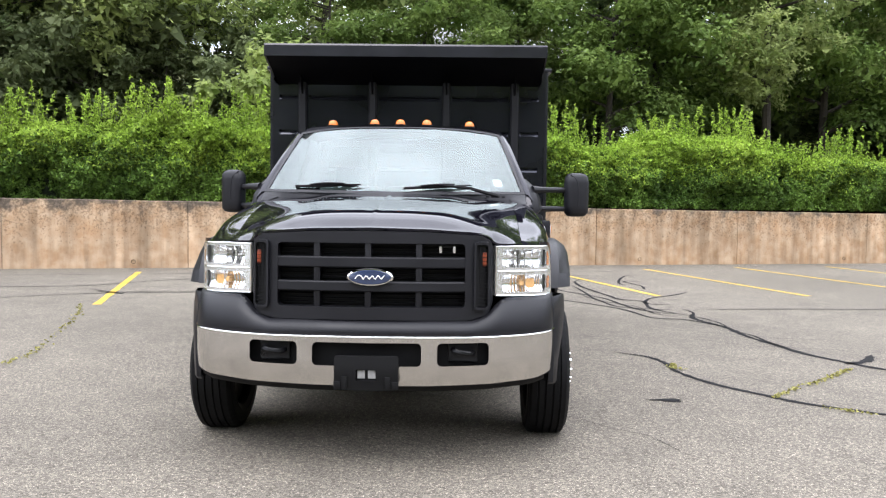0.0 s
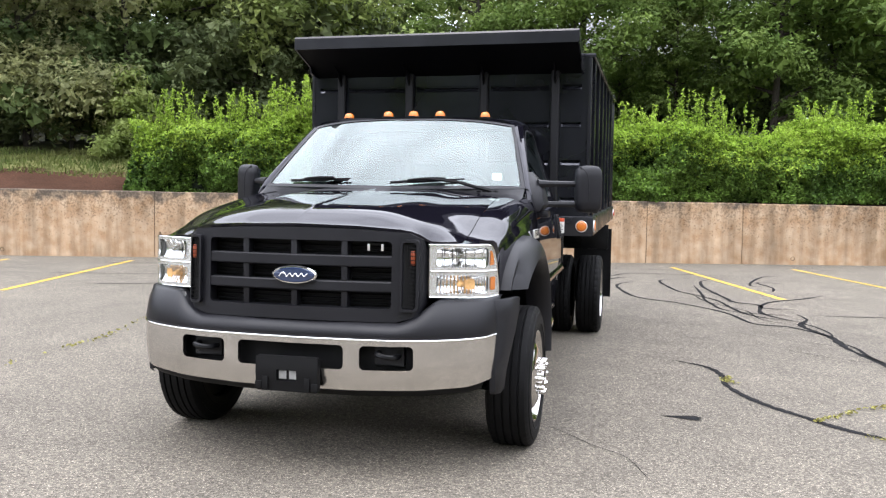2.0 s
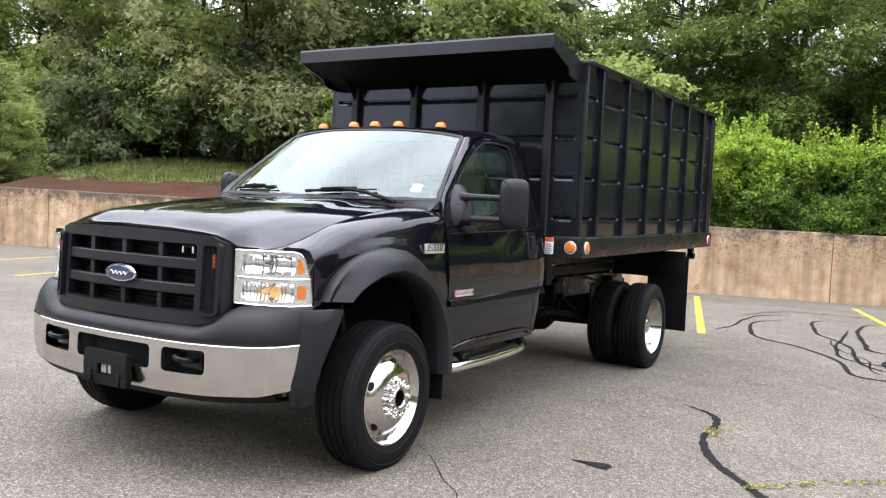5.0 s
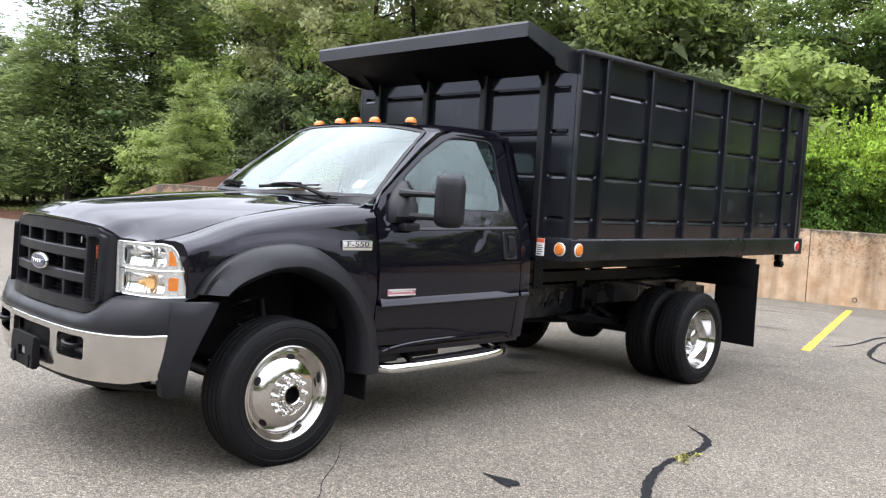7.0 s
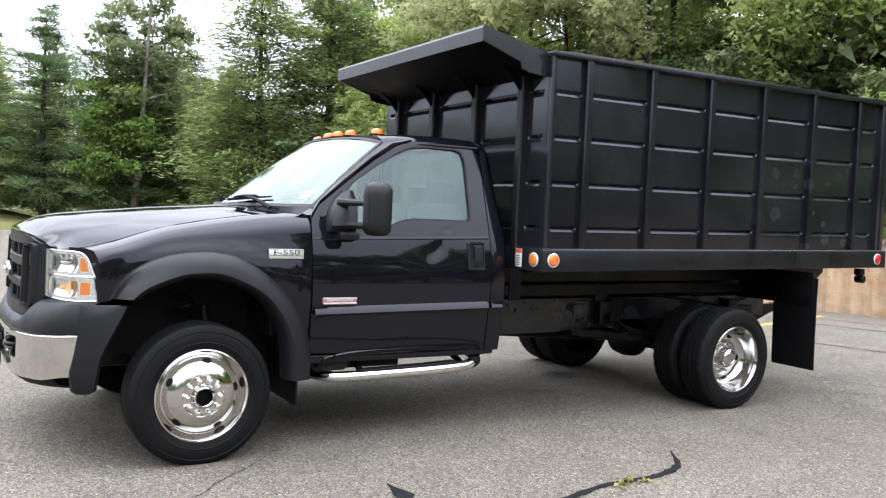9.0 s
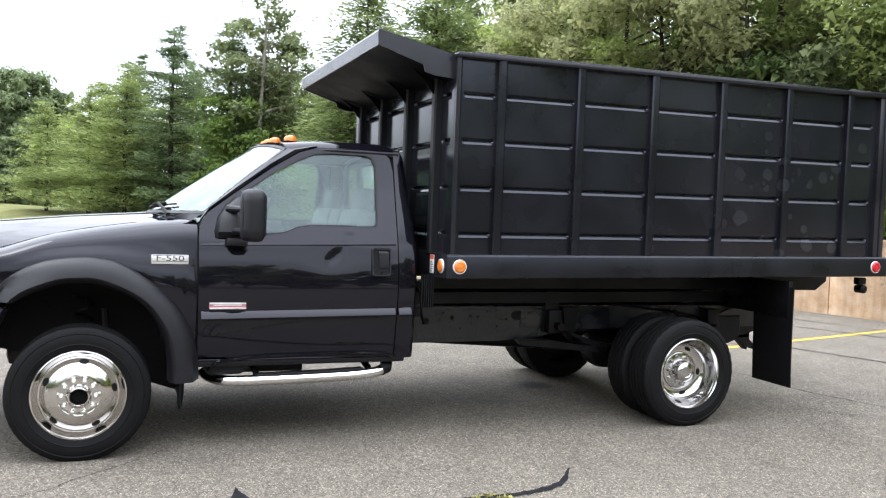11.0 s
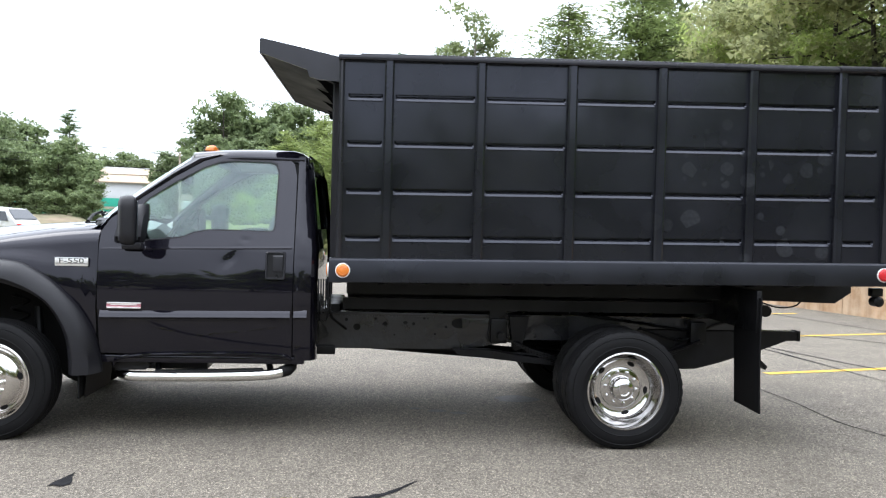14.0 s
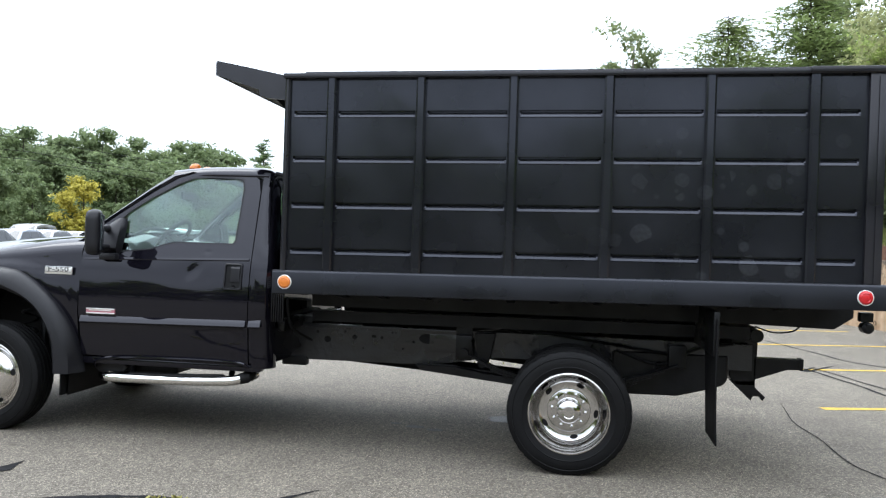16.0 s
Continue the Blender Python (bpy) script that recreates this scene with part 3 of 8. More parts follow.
cracks = tagged(empty("crack_seams"), "black tar seams filling cracks in the asphalt", "tar seam", kind="structure")
SEAMS = (
    (0.026, [(1.9, 2.72), (2.15, 2.52), (2.26, 2.2), (2.25, 1.87), (2.36, 1.53), (2.51, 1.23), (2.7, 0.99), (2.84, 0.8), (3.06, 0.62), (3.6, 0.3), (4.6, -0.2)]),
    (0.022, [(0.98, 7.61), (1.06, 8.28), (1.0, 9.18), (1.11, 10.02), (1.43, 10.44)]),
    (0.024, [(1.51, 9.72), (1.23, 9.06), (1.25, 8.39), (1.53, 7.35), (2.09, 6.8), (2.61, 6.06), (2.82, 5.21), (3.16, 5.06), (3.4, 4.69), (3.52, 4.39)]),
    (0.024, [(2.4, 10.5), (1.88, 9.94), (1.96, 9.01), (2.14, 8.26), (2.57, 7.39), (2.71, 6.53), (2.92, 5.84), (3.3, 5.56)]),
    (0.028, [(2.78, 10.56), (2.51, 9.79), (2.56, 8.69), (2.73, 7.64), (2.82, 7.19), (3.09, 6.96), (3.03, 6.28), (3.11, 5.89), (3.33, 5.46)]),
    (0.022, [(3.99, 11.44), (3.67, 11.24), (3.26, 9.74), (3.38, 9.36)]),
    (0.022, [(3.87, 10.09), (3.44, 10.08), (3.58, 9.26), (3.49, 8.68)]),
    (0.024, [(4.14, 8.4), (3.67, 7.8), (3.25, 7.26), (3.11, 6.68), (3.47, 6.64)]),
    (0.034, [(3.42, 6.17), (3.47, 5.76), (3.33, 5.25), (3.42, 4.79), (3.49, 4.41), (3.51, 3.87), (3.64, 3.02), (3.86, 2.43), (4.1, 2.05), (4.5, 1.6), (5.2, 0.9)]),
    (0.020, [(0.79, 9.56), (1.34, 11.04), (2.25, 11.16), (3.25, 11.4)]),
    (0.040, [(4.32, 2.75), (4.12, 2.45), (3.85, 2.3)]),
    (0.020, [(3.58, 6.13), (4.95, 6.29), (6.26, 6.38), (9.0, 6.8)]),
    (0.020, [(2.39, 9.33), (2.56, 6.51), (3.35, 5.98)]),
    (0.020, [(-6.6, 6.2), (-5.84, 6.34), (-4.95, 6.97), (-3.5, 7.33), (-1.2, 7.6)]),
    (0.020, [(-8.5, 7.3), (-6.61, 7.74), (-5.45, 8.09), (-4.18, 9.5), (-2.0, 10.4), (0.8, 10.9)]),
    (0.024, [(-5.14, 7.6), (-4.44, 7.04), (-4.92, 7.29)]),
    (0.016, [(-4.91, 7.2), (-4.03, 7.42), (-3.28, 7.58), (-1.0, 8.3), (0.9, 8.9)]),
    (0.016, [(-9.5, 9.2), (-6.5, 10.0), (-3.0, 11.0), (0.5, 11.9), (4.0, 12.4)]),
    (0.006, [(-2.03, 6.17), (-0.9, 6.05), (-0.3, 6.1), (0.34, 6.07), (0.74, 6.18), (1.6, 6.4)]),
    (0.016, [(3.34, 5.50), (3.47, 5.12), (3.53, 4.72), (3.50, 4.42)]),
    (0.018, [(3.50, 4.15), (3.60, 3.85), (3.60, 3.45), (3.68, 3.05)]),
    (0.010, [(2.30, 7.9), (2.50, 7.0), (2.86, 6.35), (2.95, 5.6), (3.22, 5.3)]),
    (0.004, [(2.5, 4.6), (2.9, 4.2), (3.3, 4.0), (3.9, 3.7), (4.8, 3.6)]),
    (0.004, [(2.9, 3.6), (3.4, 3.2), (4.0, 3.05), (4.9, 2.7)]),
    (0.0025, [(0.9, 0.53), (1.15, 0.30), (1.4, 0.0), (1.6, -0.18), (1.75, -0.6)]),
)
for k, (w, pts) in enumerate(SEAMS):
    part("tar_seam", ribbon(pts, w, 20 + k), TAR, cracks)
patch = bmesh.new()
ring = [(1.76, 0.79), (1.84, 0.80), (1.93, 0.83), (1.985, 0.84), (2.03, 0.80), (2.0, 0.755), (2.03, 0.73), (1.95, 0.735), (1.86, 0.765)]
patch.faces.new([patch.verts.new((x, y, 0.005)) for x, y in ring])
part("tar_patch", patch, TAR, cracks)


# oil drips on the asphalt under the truck
OIL = material("old_oil_stain", (0.030, 0.029, 0.027), 0.55, color2=(0.055, 0.053, 0.048), scale=14, bump=0.3, bump_scale=200, spec=0.35)


def oil_stain(x, y, rx, ry, seed):
    bm = bmesh.new()
    ring = []
    for k in range(26):
        w = 2 * math.pi * k / 26
        r = 1 + 0.30 * noise.noise((math.cos(w) * 1.6, math.sin(w) * 1.6, seed))
        ring.append(bm.verts.new((x + rx * r * math.cos(w), y + ry * r * math.sin(w), 0.005)))
    bm.faces.new(ring)
    tagged(part("oil_stain", bm, OIL), "small dark oil stain on the asphalt under the truck", "stain", "oil stains")


for n_, (x, y, rx, ry) in enumerate(((-0.38, 3.66, 0.15, 0.17), (0.10, 2.96, 0.05, 0.07), (0.17, 3.12, 0.05, 0.06), (0.02, 2.78, 0.03, 0.05))):
    oil_stain(x, y, rx, ry, 3.0 * n_)


def leaves(centers, size, rng, tilt=1.0, stretch=1.5, pointed=False):
    """Small diamond or pointed leaves at the centres, as arrays of vertices and faces."""
    n = len(centers)
    a = rng.normal(size=(n, 3)) * np.array([1, 1, tilt])
    a /= np.linalg.norm(a, axis=1)[:, None] + 1e-9
    b = rng.normal(size=(n, 3))
    b -= a * np.sum(a * b, axis=1)[:, None]
    b /= np.linalg.norm(b, axis=1)[:, None] + 1e-9
    s = size * rng.uniform(0.6, 1.35, size=(n, 1))
    if pointed:
        v = np.stack([centers - a * s * stretch * 0.42 - b * s * 0.42, centers - a * s * stretch * 0.42 + b * s * 0.42, centers + a * s * stretch * 0.58], axis=1)
        return v.reshape(-1, 3), np.arange(3 * n).reshape(n, 3)
    v = np.stack([centers - a * s * stretch * 0.5, centers + b * s * 0.42, centers + a * s * stretch * 0.5, centers - b * s * 0.42], axis=1)
    return v.reshape(-1, 3), np.arange(4 * n).reshape(n, 4)


# weeds in the cracks
def weeds(name, pts, n, spread, size, label):
    rng = np.random.default_rng(len(pts) * 7 + n)
    path = np.array(smooth_path([(x, y, 0) for x, y in pts], 8))
    c = path[rng.integers(0, len(path), n)] + rng.normal(size=(n, 3)) * np.array([spread, spread, 0])
    keep_ = np.array([noise.noise((p[0] * 3, p[1] * 3, 4.0)) > -0.30 for p in c])
    c = c[keep_]
    c[:, 2] = rng.uniform(0.006, 0.022, len(c))
    v, f = leaves(c, size, rng, 0.5)
    v[:, 2] = np.maximum(v[:, 2], 0.005)
    tagged(link_mesh(name, np_mesh(name, v, f), MOSS), label, "weeds", kind="stuff")


weeds("weeds", [(-3.2, 0.9), (-3.27, 1.63), (-3.3, 2.23), (-3.63, 3.35), (-3.96, 4.51), (-4.4, 5.6)], 260, 0.022, 0.022, "low yellow-green weeds growing along an asphalt crack")
weeds("weeds", [(3.75, 2.0), (3.55, 1.78), (3.2, 1.4), (2.95, 1.17), (2.73, 0.92)], 260, 0.016, 0.019, "low yellow-green weeds growing along an asphalt crack")
weeds("weeds", [(2.95, 0.62), (3.1, 0.52), (3.27, 0.42)], 80, 0.016, 0.018, "low yellow-green weeds growing beside a tar seam")
weeds("weeds", [(2.30, 2.12), (2.27, 2.0), (2.32, 1.9)], 60, 0.02, 0.02, "low yellow-green weeds growing beside a tar seam")

# ---- foliage ----
def leaf_material(name, dark, light, trans=0.3, spread=0.27):
    return material(name, dark, 0.6, color2=light, scale=0.9, by_island=spread, by_object=0.12, translucent=trans, spec=0.25)


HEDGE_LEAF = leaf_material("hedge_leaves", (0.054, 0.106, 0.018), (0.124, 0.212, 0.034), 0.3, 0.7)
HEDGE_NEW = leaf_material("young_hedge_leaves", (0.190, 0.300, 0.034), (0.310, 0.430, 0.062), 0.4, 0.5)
# near-black: the shade inside the hedge put into a sheet's colour
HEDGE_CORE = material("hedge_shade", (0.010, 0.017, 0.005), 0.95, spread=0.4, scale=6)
TREE_LEAF = [leaf_material("maple_leaves", (0.080, 0.135, 0.030), (0.180, 0.250, 0.062), 0.48), leaf_material("oak_leaves", (0.200, 0.262, 0.088), (0.385, 0.440, 0.160), 0.6),
             leaf_material("ash_leaves", (0.205, 0.275, 0.078), (0.375, 0.440, 0.145), 0.58), leaf_material("grey_green_leaves", (0.225, 0.245, 0.120), (0.400, 0.410, 0.195), 0.58)]
NEEDLES = [leaf_material("hemlock_needles", (0.150, 0.200, 0.075), (0.255, 0.310, 0.118), 0.40, 0.2), leaf_material("pine_needles", (0.115, 0.168, 0.080), (0.205, 0.265, 0.125), 0.35, 0.2)]
GOLD_LEAF = leaf_material("golden_leaves", (0.28, 0.25, 0.035), (0.42, 0.37, 0.075), 0.35)
BARK = material("grey_brown_bark", (0.030, 0.024, 0.018), 0.9, spread=0.35, scale=10, bump=0.8, bump_scale=25)
PALE_BARK = material("pale_bark", (0.20, 0.18, 0.15), 0.85, spread=0.3, scale=9, bump=0.5, bump_scale=25)


def hedge(u0, u1, seed):
    """A clipped hedge with unclipped shoots along its top."""
    rng = np.random.default_rng(seed)
    thing = tagged(empty("hedge", Matrix.Translation(uv((u0 + u1) / 2, WALL_V + 1.2, 1.25))), "dense bright green hedge with untrimmed shoots above the wall", "hedge")
    org = np.array(uv((u0 + u1) / 2, WALL_V + 1.2, 1.25))
    top = lambda u: 2.93 + 0.16 * np.sin(u * 0.9 + seed) + 0.10 * np.sin(u * 2.3) - 0.30 * np.clip((u - 10.5) / 4, 0, 1.5) - 0.10 * np.clip((u - 3) / 3, 0, 1) * np.clip((7 - u) / 2, 0, 1) - 0.75 * np.exp(-np.clip(u + 5.9, 0, 9) / 0.35)
    front = lambda u, z: WALL_V + 0.22 + 0.12 * np.sin(u * 1.7 + z * 2) + 0.10 * np.sin(u * 4.1 - z * 3) + 0.12 * np.clip(2.0 - z, 0, 1)
    n = int((u1 - u0) * 10500)
    u = rng.uniform(u0, u1, n)
    f = rng.uniform(0, 1, n)
    z = 1.32 + (top(u) - 1.32) * f
    # front face, then the rounded top
    depth = rng.exponential(0.16, n)
    v = front(u, z) + depth + 0.45 * np.clip((f - 0.80) / 0.2, 0, 1) ** 2
    lump = np.array([noise.noise((a * 1.6, b * 1.6, c * 1.6)) for a, b, c in zip(u, v, z)])
    fine = np.array([noise.noise((a * 5.5, b * 5.5, c * 5.5)) for a, b, c in zip(u, v, z)])
    v -= 0.28 * lump + 0.13 * fine
    keep_ = rng.uniform(-0.62, 0.0, n) < lump * 0.6 + fine * 0.8 + 0.05
    pts = np.stack([u, v, z], 1)[keep_]
    m = int((u1 - u0) * 2600)
    ut = rng.uniform(u0, u1, m)
    vt = WALL_V + 0.5 + rng.uniform(0, 1.5, m)
    zt = top(ut) + rng.normal(0, 0.07, m) - 0.06
    ptst = np.stack([ut, vt, zt], 1)
    ue = u0 + rng.exponential(0.08, 3500)
    ve = WALL_V + 0.25 + rng.uniform(0, 1.8, 3500)
    ze = rng.uniform(1.3, 2.9, 3500)
    pts = np.concatenate([pts, np.stack([ue - 0.15 * np.sin(ze * 2), ve, ze], 1)])

    def to_world(p):
        q = np.stack([p[:, 0] * math.cos(TURN) - p[:, 1] * math.sin(TURN), p[:, 0] * math.sin(TURN) + p[:, 1] * math.cos(TURN), p[:, 2]], 1)
        return q - org
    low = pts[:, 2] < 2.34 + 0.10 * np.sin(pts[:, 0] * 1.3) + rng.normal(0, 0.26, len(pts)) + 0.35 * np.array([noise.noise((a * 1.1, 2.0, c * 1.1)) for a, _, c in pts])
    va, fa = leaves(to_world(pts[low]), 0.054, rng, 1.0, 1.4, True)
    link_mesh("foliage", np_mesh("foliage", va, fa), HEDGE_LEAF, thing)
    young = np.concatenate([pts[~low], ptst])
    # shoots
    stems = bmesh.new()
    shoots = []
    for k in range(int((u1 - u0) * 42)):
        us_ = rng.uniform(u0 + 0.1, u1 - 0.1)
        if noise.noise((us_ * 0.8, 3.0, seed)) < -0.25:
            continue
        vs_ = WALL_V + 0.5 + rng.uniform(0, 1.1)
        h = rng.uniform(0.10, 0.78) * (1.2 if noise.noise((us_ * 0.5, 8.0, 1)) > 0 else 0.7)
        base = np.array([us_, vs_, float(top(us_)) - 0.15])
        tip = base + np.array([rng.normal(0, 0.13), rng.normal(0, 0.10), h + 0.15])
        q = to_world(np.stack([base, tip]))
        add_tube(stems, [q[0], q[1]], [0.006, 0.003], 3, cap=False)
        c = int(12 + 40 * h)
        t = rng.uniform(0.1, 1, c)
        shoots.append(base + (tip - base) * t[:, None] + rng.normal(0, 0.026, (c, 3)) * (1.25 - t[:, None]))
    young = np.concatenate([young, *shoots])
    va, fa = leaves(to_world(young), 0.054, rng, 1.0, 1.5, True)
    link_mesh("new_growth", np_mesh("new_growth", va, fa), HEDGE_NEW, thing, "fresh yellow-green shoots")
    tagged(part("stem_growth", stems, BARK, thing), kind="stuff")
    # inner sheet whose dark colour stands in for the hedge's inner shade
    shade_core = bmesh.new()
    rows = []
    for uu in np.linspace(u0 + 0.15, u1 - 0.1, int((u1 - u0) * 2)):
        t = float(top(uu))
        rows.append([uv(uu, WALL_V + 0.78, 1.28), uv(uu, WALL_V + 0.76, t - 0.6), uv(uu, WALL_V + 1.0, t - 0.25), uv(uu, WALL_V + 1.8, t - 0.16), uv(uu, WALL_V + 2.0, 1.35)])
    vs = add_rows(shade_core, rows)
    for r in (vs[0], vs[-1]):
        shade_core.faces.new(r)
    bmesh.ops.translate(shade_core, verts=shade_core.verts, vec=-Vector(org))
    part("shade_core", shade_core, HEDGE_CORE, thing)
    return thing


hedge(-5.9, 1.2, 3)
hedge(1.2, 8.6, 4)
hedge(8.6, 17.0, 5)


# ---- trees ----
def sprays(clumps, n_leaves, leaf, rng):
    """Leaves in small sprays over the clumps of a crown, their faces turned up and outwards."""
    weight = np.array([cr ** 1.7 for _, cr in clumps])
    cen, nor, size = [], [], []
    for (c, cr), share in zip(clumps, weight / weight.sum()):
        k = max(2, int(n_leaves * share / 6))
        d = rng.normal(size=(k, 3))
        d /= np.linalg.norm(d, axis=1)[:, None]
        d[:, 2] = np.where(rng.uniform(size=k) < 0.68, np.abs(d[:, 2]), d[:, 2])
        rad = cr * rng.uniform(0.25, 1.0, (k, 1)) ** 0.4 * (1 + 0.20 * rng.normal(size=(k, 1)))
        at = c + d * rad * np.array([1.1, 1.1, 0.78])
        p = np.repeat(at, 6, axis=0) + rng.normal(size=(6 * k, 3)) * leaf * np.array([1.25, 1.25, 0.6])
        out = np.repeat(d, 6, axis=0) * 0.55 + np.array([0, 0, 0.55]) + rng.normal(size=(6 * k, 3)) * 0.42
        cen.append(p)
        nor.append(out / np.linalg.norm(out, axis=1)[:, None])
        size.append(leaf * rng.uniform(0.6, 1.35, (6 * k, 1)))
    # broader leaves deep inside the crown
    for c, cr in clumps:
        p = c + rng.normal(size=(18, 3)) * cr * np.array([0.34, 0.34, 0.26])
        out = rng.normal(size=(18, 3)) + np.array([0, 0, 0.6])
        cen.append(p)
        nor.append(out / np.linalg.norm(out, axis=1)[:, None])
        size.append(np.full((18, 1), leaf * 2.1))
    cen, nor, size = np.concatenate(cen), np.concatenate(nor), np.concatenate(size)
    keep_ = cen[:, 2] > 0.02
    cen, nor, size = cen[keep_], nor[keep_], size[keep_]
    a = rng.normal(size=cen.shape)
    a -= nor * np.sum(a * nor, axis=1)[:, None]
    a /= np.linalg.norm(a, axis=1)[:, None] + 1e-9
    b = np.cross(nor, a)
    tip = cen + a * size * 0.85 - np.array([0, 0, 0.18]) * size
    v = np.stack([cen - a * size * 0.55 - b * size * 0.46, cen - a * size * 0.55 + b * size * 0.46, tip], axis=1)
    return v.reshape(-1, 3), np.arange(3 * len(cen)).reshape(-1, 3)


def broad_tree(seed, h, r, leaf_mat, n_leaves, leaf, low=0.18, bark=None, parent_name="tree"):
    """A tapered trunk, limbs and a crown of many small leaves in uneven clumps."""
    rng = np.random.default_rng(seed)
    thing = empty(parent_name, Matrix.Translation((0, 0, 0)))
    wood = bmesh.new()
    lean = rng.normal(0, 0.04, 2)
    trunk = [(lean[0] * h * t + 0.08 * math.sin(3 * t + seed), lean[1] * h * t + 0.08 * math.cos(2.5 * t), h * 0.86 * t - 0.1) for t in np.linspace(0, 1, 8)]
    add_tube(wood, trunk, [0.013 * h * (1 - 0.85 * t) + 0.015 for t in np.linspace(0, 1, 8)], 8)
    clumps = []
    for k in range(int(10 + h)):
        t = rng.uniform(low, 0.95)
        i = t * 7
        a = np.array(trunk[int(i)]) * (1 - i % 1) + np.array(trunk[min(int(i) + 1, 7)]) * (i % 1)
        w = rng.uniform(0, 2 * math.pi)
        reach = r * (0.45 + 0.55 * math.sin(math.pi * min(1, 0.25 + 0.75 * (1 - t)))) * rng.uniform(0.55, 1.0)
        b = a + np.array([math.cos(w) * reach, math.sin(w) * reach, rng.uniform(-0.02, 0.28) * reach])
        mid = (a + b) / 2 + np.array([0, 0, 0.12 * reach])
        rr = 0.009 * h * (1 - 0.7 * t)
        add_tube(wood, [a, mid, b], [rr, rr * 0.6, rr * 0.25], 5, cap=False)
        for f in (0.55, 0.85, 1.05):
            p = a * (1 - f) + b * f
            clumps.append((p + rng.normal(0, 0.25, 3), r * rng.uniform(0.17, 0.31)))
    for k in range(6):
        clumps.append((np.array(trunk[-1]) + rng.normal(0, 0.25, 3) * r * np.array([1, 1, 0.8]), r * 0.3))
    v, f = sprays(clumps, n_leaves, leaf, rng)
    part("trunk", wood, bark or BARK, thing)
    link_mesh("crown", np_mesh("crown", v, f), leaf_mat, thing)
    return thing


def conifer(seed, h, r, leaf_mat, n_leaves, leaf, droop, base=0.06, gap=0.0, clump=0.34, shape=0.75, thick=0.32, whorls=2.6, arms=(3, 6)):
    """A straight trunk with uneven tiers of branches that carry flat plumes of needles."""
    rng = np.random.default_rng(seed)
    thing = empty("conifer")
    wood = bmesh.new()
    add_tube(wood, [(0, 0, -0.1), (0.01 * h, 0, h * 0.5), (0, 0, h)], [0.016 * h, 0.011 * h, 0.01], 8)
    plumes = []
    tiers = int(h * whorls)
    for k in range(tiers):
        t = base + (0.98 - base) * (k + rng.uniform(-0.3, 0.9)) / tiers
        if rng.uniform() < gap:
            continue
        reach0 = r * max(0.05, 1 - t) ** shape * rng.uniform(0.62, 1.22) + 0.12
        for j in range(rng.integers(*arms)):
            w = rng.uniform(0, 2 * math.pi)
            reach = reach0 * rng.uniform(0.42, 1.15)
            d = np.array([math.cos(w), math.sin(w), 0])
            a = np.array([0, 0, min(0.985, t + rng.normal(0, 0.022)) * h])
            tip = a + d * reach + np.array([0, 0, -droop * reach + rng.normal(0, 0.12)])
            mid = a + d * reach * 0.5 + np.array([0, 0, 0.06 * reach])
            add_tube(wood, [a, mid, tip], [0.002 * h + 0.006, 0.012, 0.004], 4, cap=False)
            for s in (0.45, 0.72, 0.98):
                p = (1 - s) ** 2 * a + 2 * s * (1 - s) * mid + s * s * tip
                plumes.append((p + rng.normal(0, 0.08, 3), (clump * reach * (1.25 - 0.5 * s) + 0.12), d))
    size = np.array([p[1] for p in plumes]) ** 1.6
    cen, along, across = [], [], []
    for (c, cr, d), share in zip(plumes, size / size.sum()):
        m = max(5, int(n_leaves * share))
        q = rng.normal(size=(m, 3))
        q /= np.linalg.norm(q, axis=1)[:, None] + 1e-9
        q *= rng.uniform(0.1, 1, (m, 1)) ** 0.5 * cr
        q[:, 2] *= thick * 0.55
        q[:, 2] -= droop * 0.6 * np.hypot(q[:, 0], q[:, 1])
        q += d * (q @ d)[:, None] * 0.4
        # needles fan outwards from the branch and lie nearly flat
        a = d + q / cr * np.array([0.9, 0.9, 0]) + rng.normal(size=(m, 3)) * np.array([0.35, 0.35, 0.22]) + np.array([0, 0, 0.18 - droop])
        a /= np.linalg.norm(a, axis=1)[:, None]
        b = np.cross(a, np.array([0, 0, 1.0]) + rng.normal(size=(m, 3)) * 0.38)
        b /= np.linalg.norm(b, axis=1)[:, None] + 1e-9
        cen.append(c + q)
        along.append(a)
        across.append(b)
    cen, along, across = np.concatenate(cen), np.concatenate(along), np.concatenate(across)
    s_ = leaf * rng.uniform(0.6, 1.4, (len(cen), 1))
    v = np.stack([cen - along * s_ * 0.7 - across * s_ * 0.34, cen - along * s_ * 0.7 + across * s_ * 0.34, cen + along * s_ * 1.35], axis=1).reshape(-1, 3)
    f = np.arange(len(v)).reshape(-1, 3)
    part("trunk", wood, BARK, thing)
    link_mesh("crown", np_mesh("crown", v, f), leaf_mat, thing)
    return thing


def stand(thing, label, category, u, v, size=1.0, turn=0.0, group="", z=None):
    """Puts the first of a kind in its place."""
    x, y, _ = uv(u, v)
    thing.matrix_basis = Matrix.Translation((x, y, bank(u, v) if z is None else z)) @ Matrix.Rotation(turn, 4, "Z") @ Matrix.Diagonal((size, size, size, 1))
    tagged(thing, label, category, group)
    return thing


def again(thing, u, v, size, turn, z=None):
    x, y, _ = uv(u, v)
    ob = copy_thing(thing, Matrix.Identity(4))
    ob.matrix_basis = Matrix.Translation((x, y, bank(u, v) if z is None else z)) @ Matrix.Rotation(turn, 4, "Z") @ Matrix.Diagonal((size, size, size, 1))
    return ob


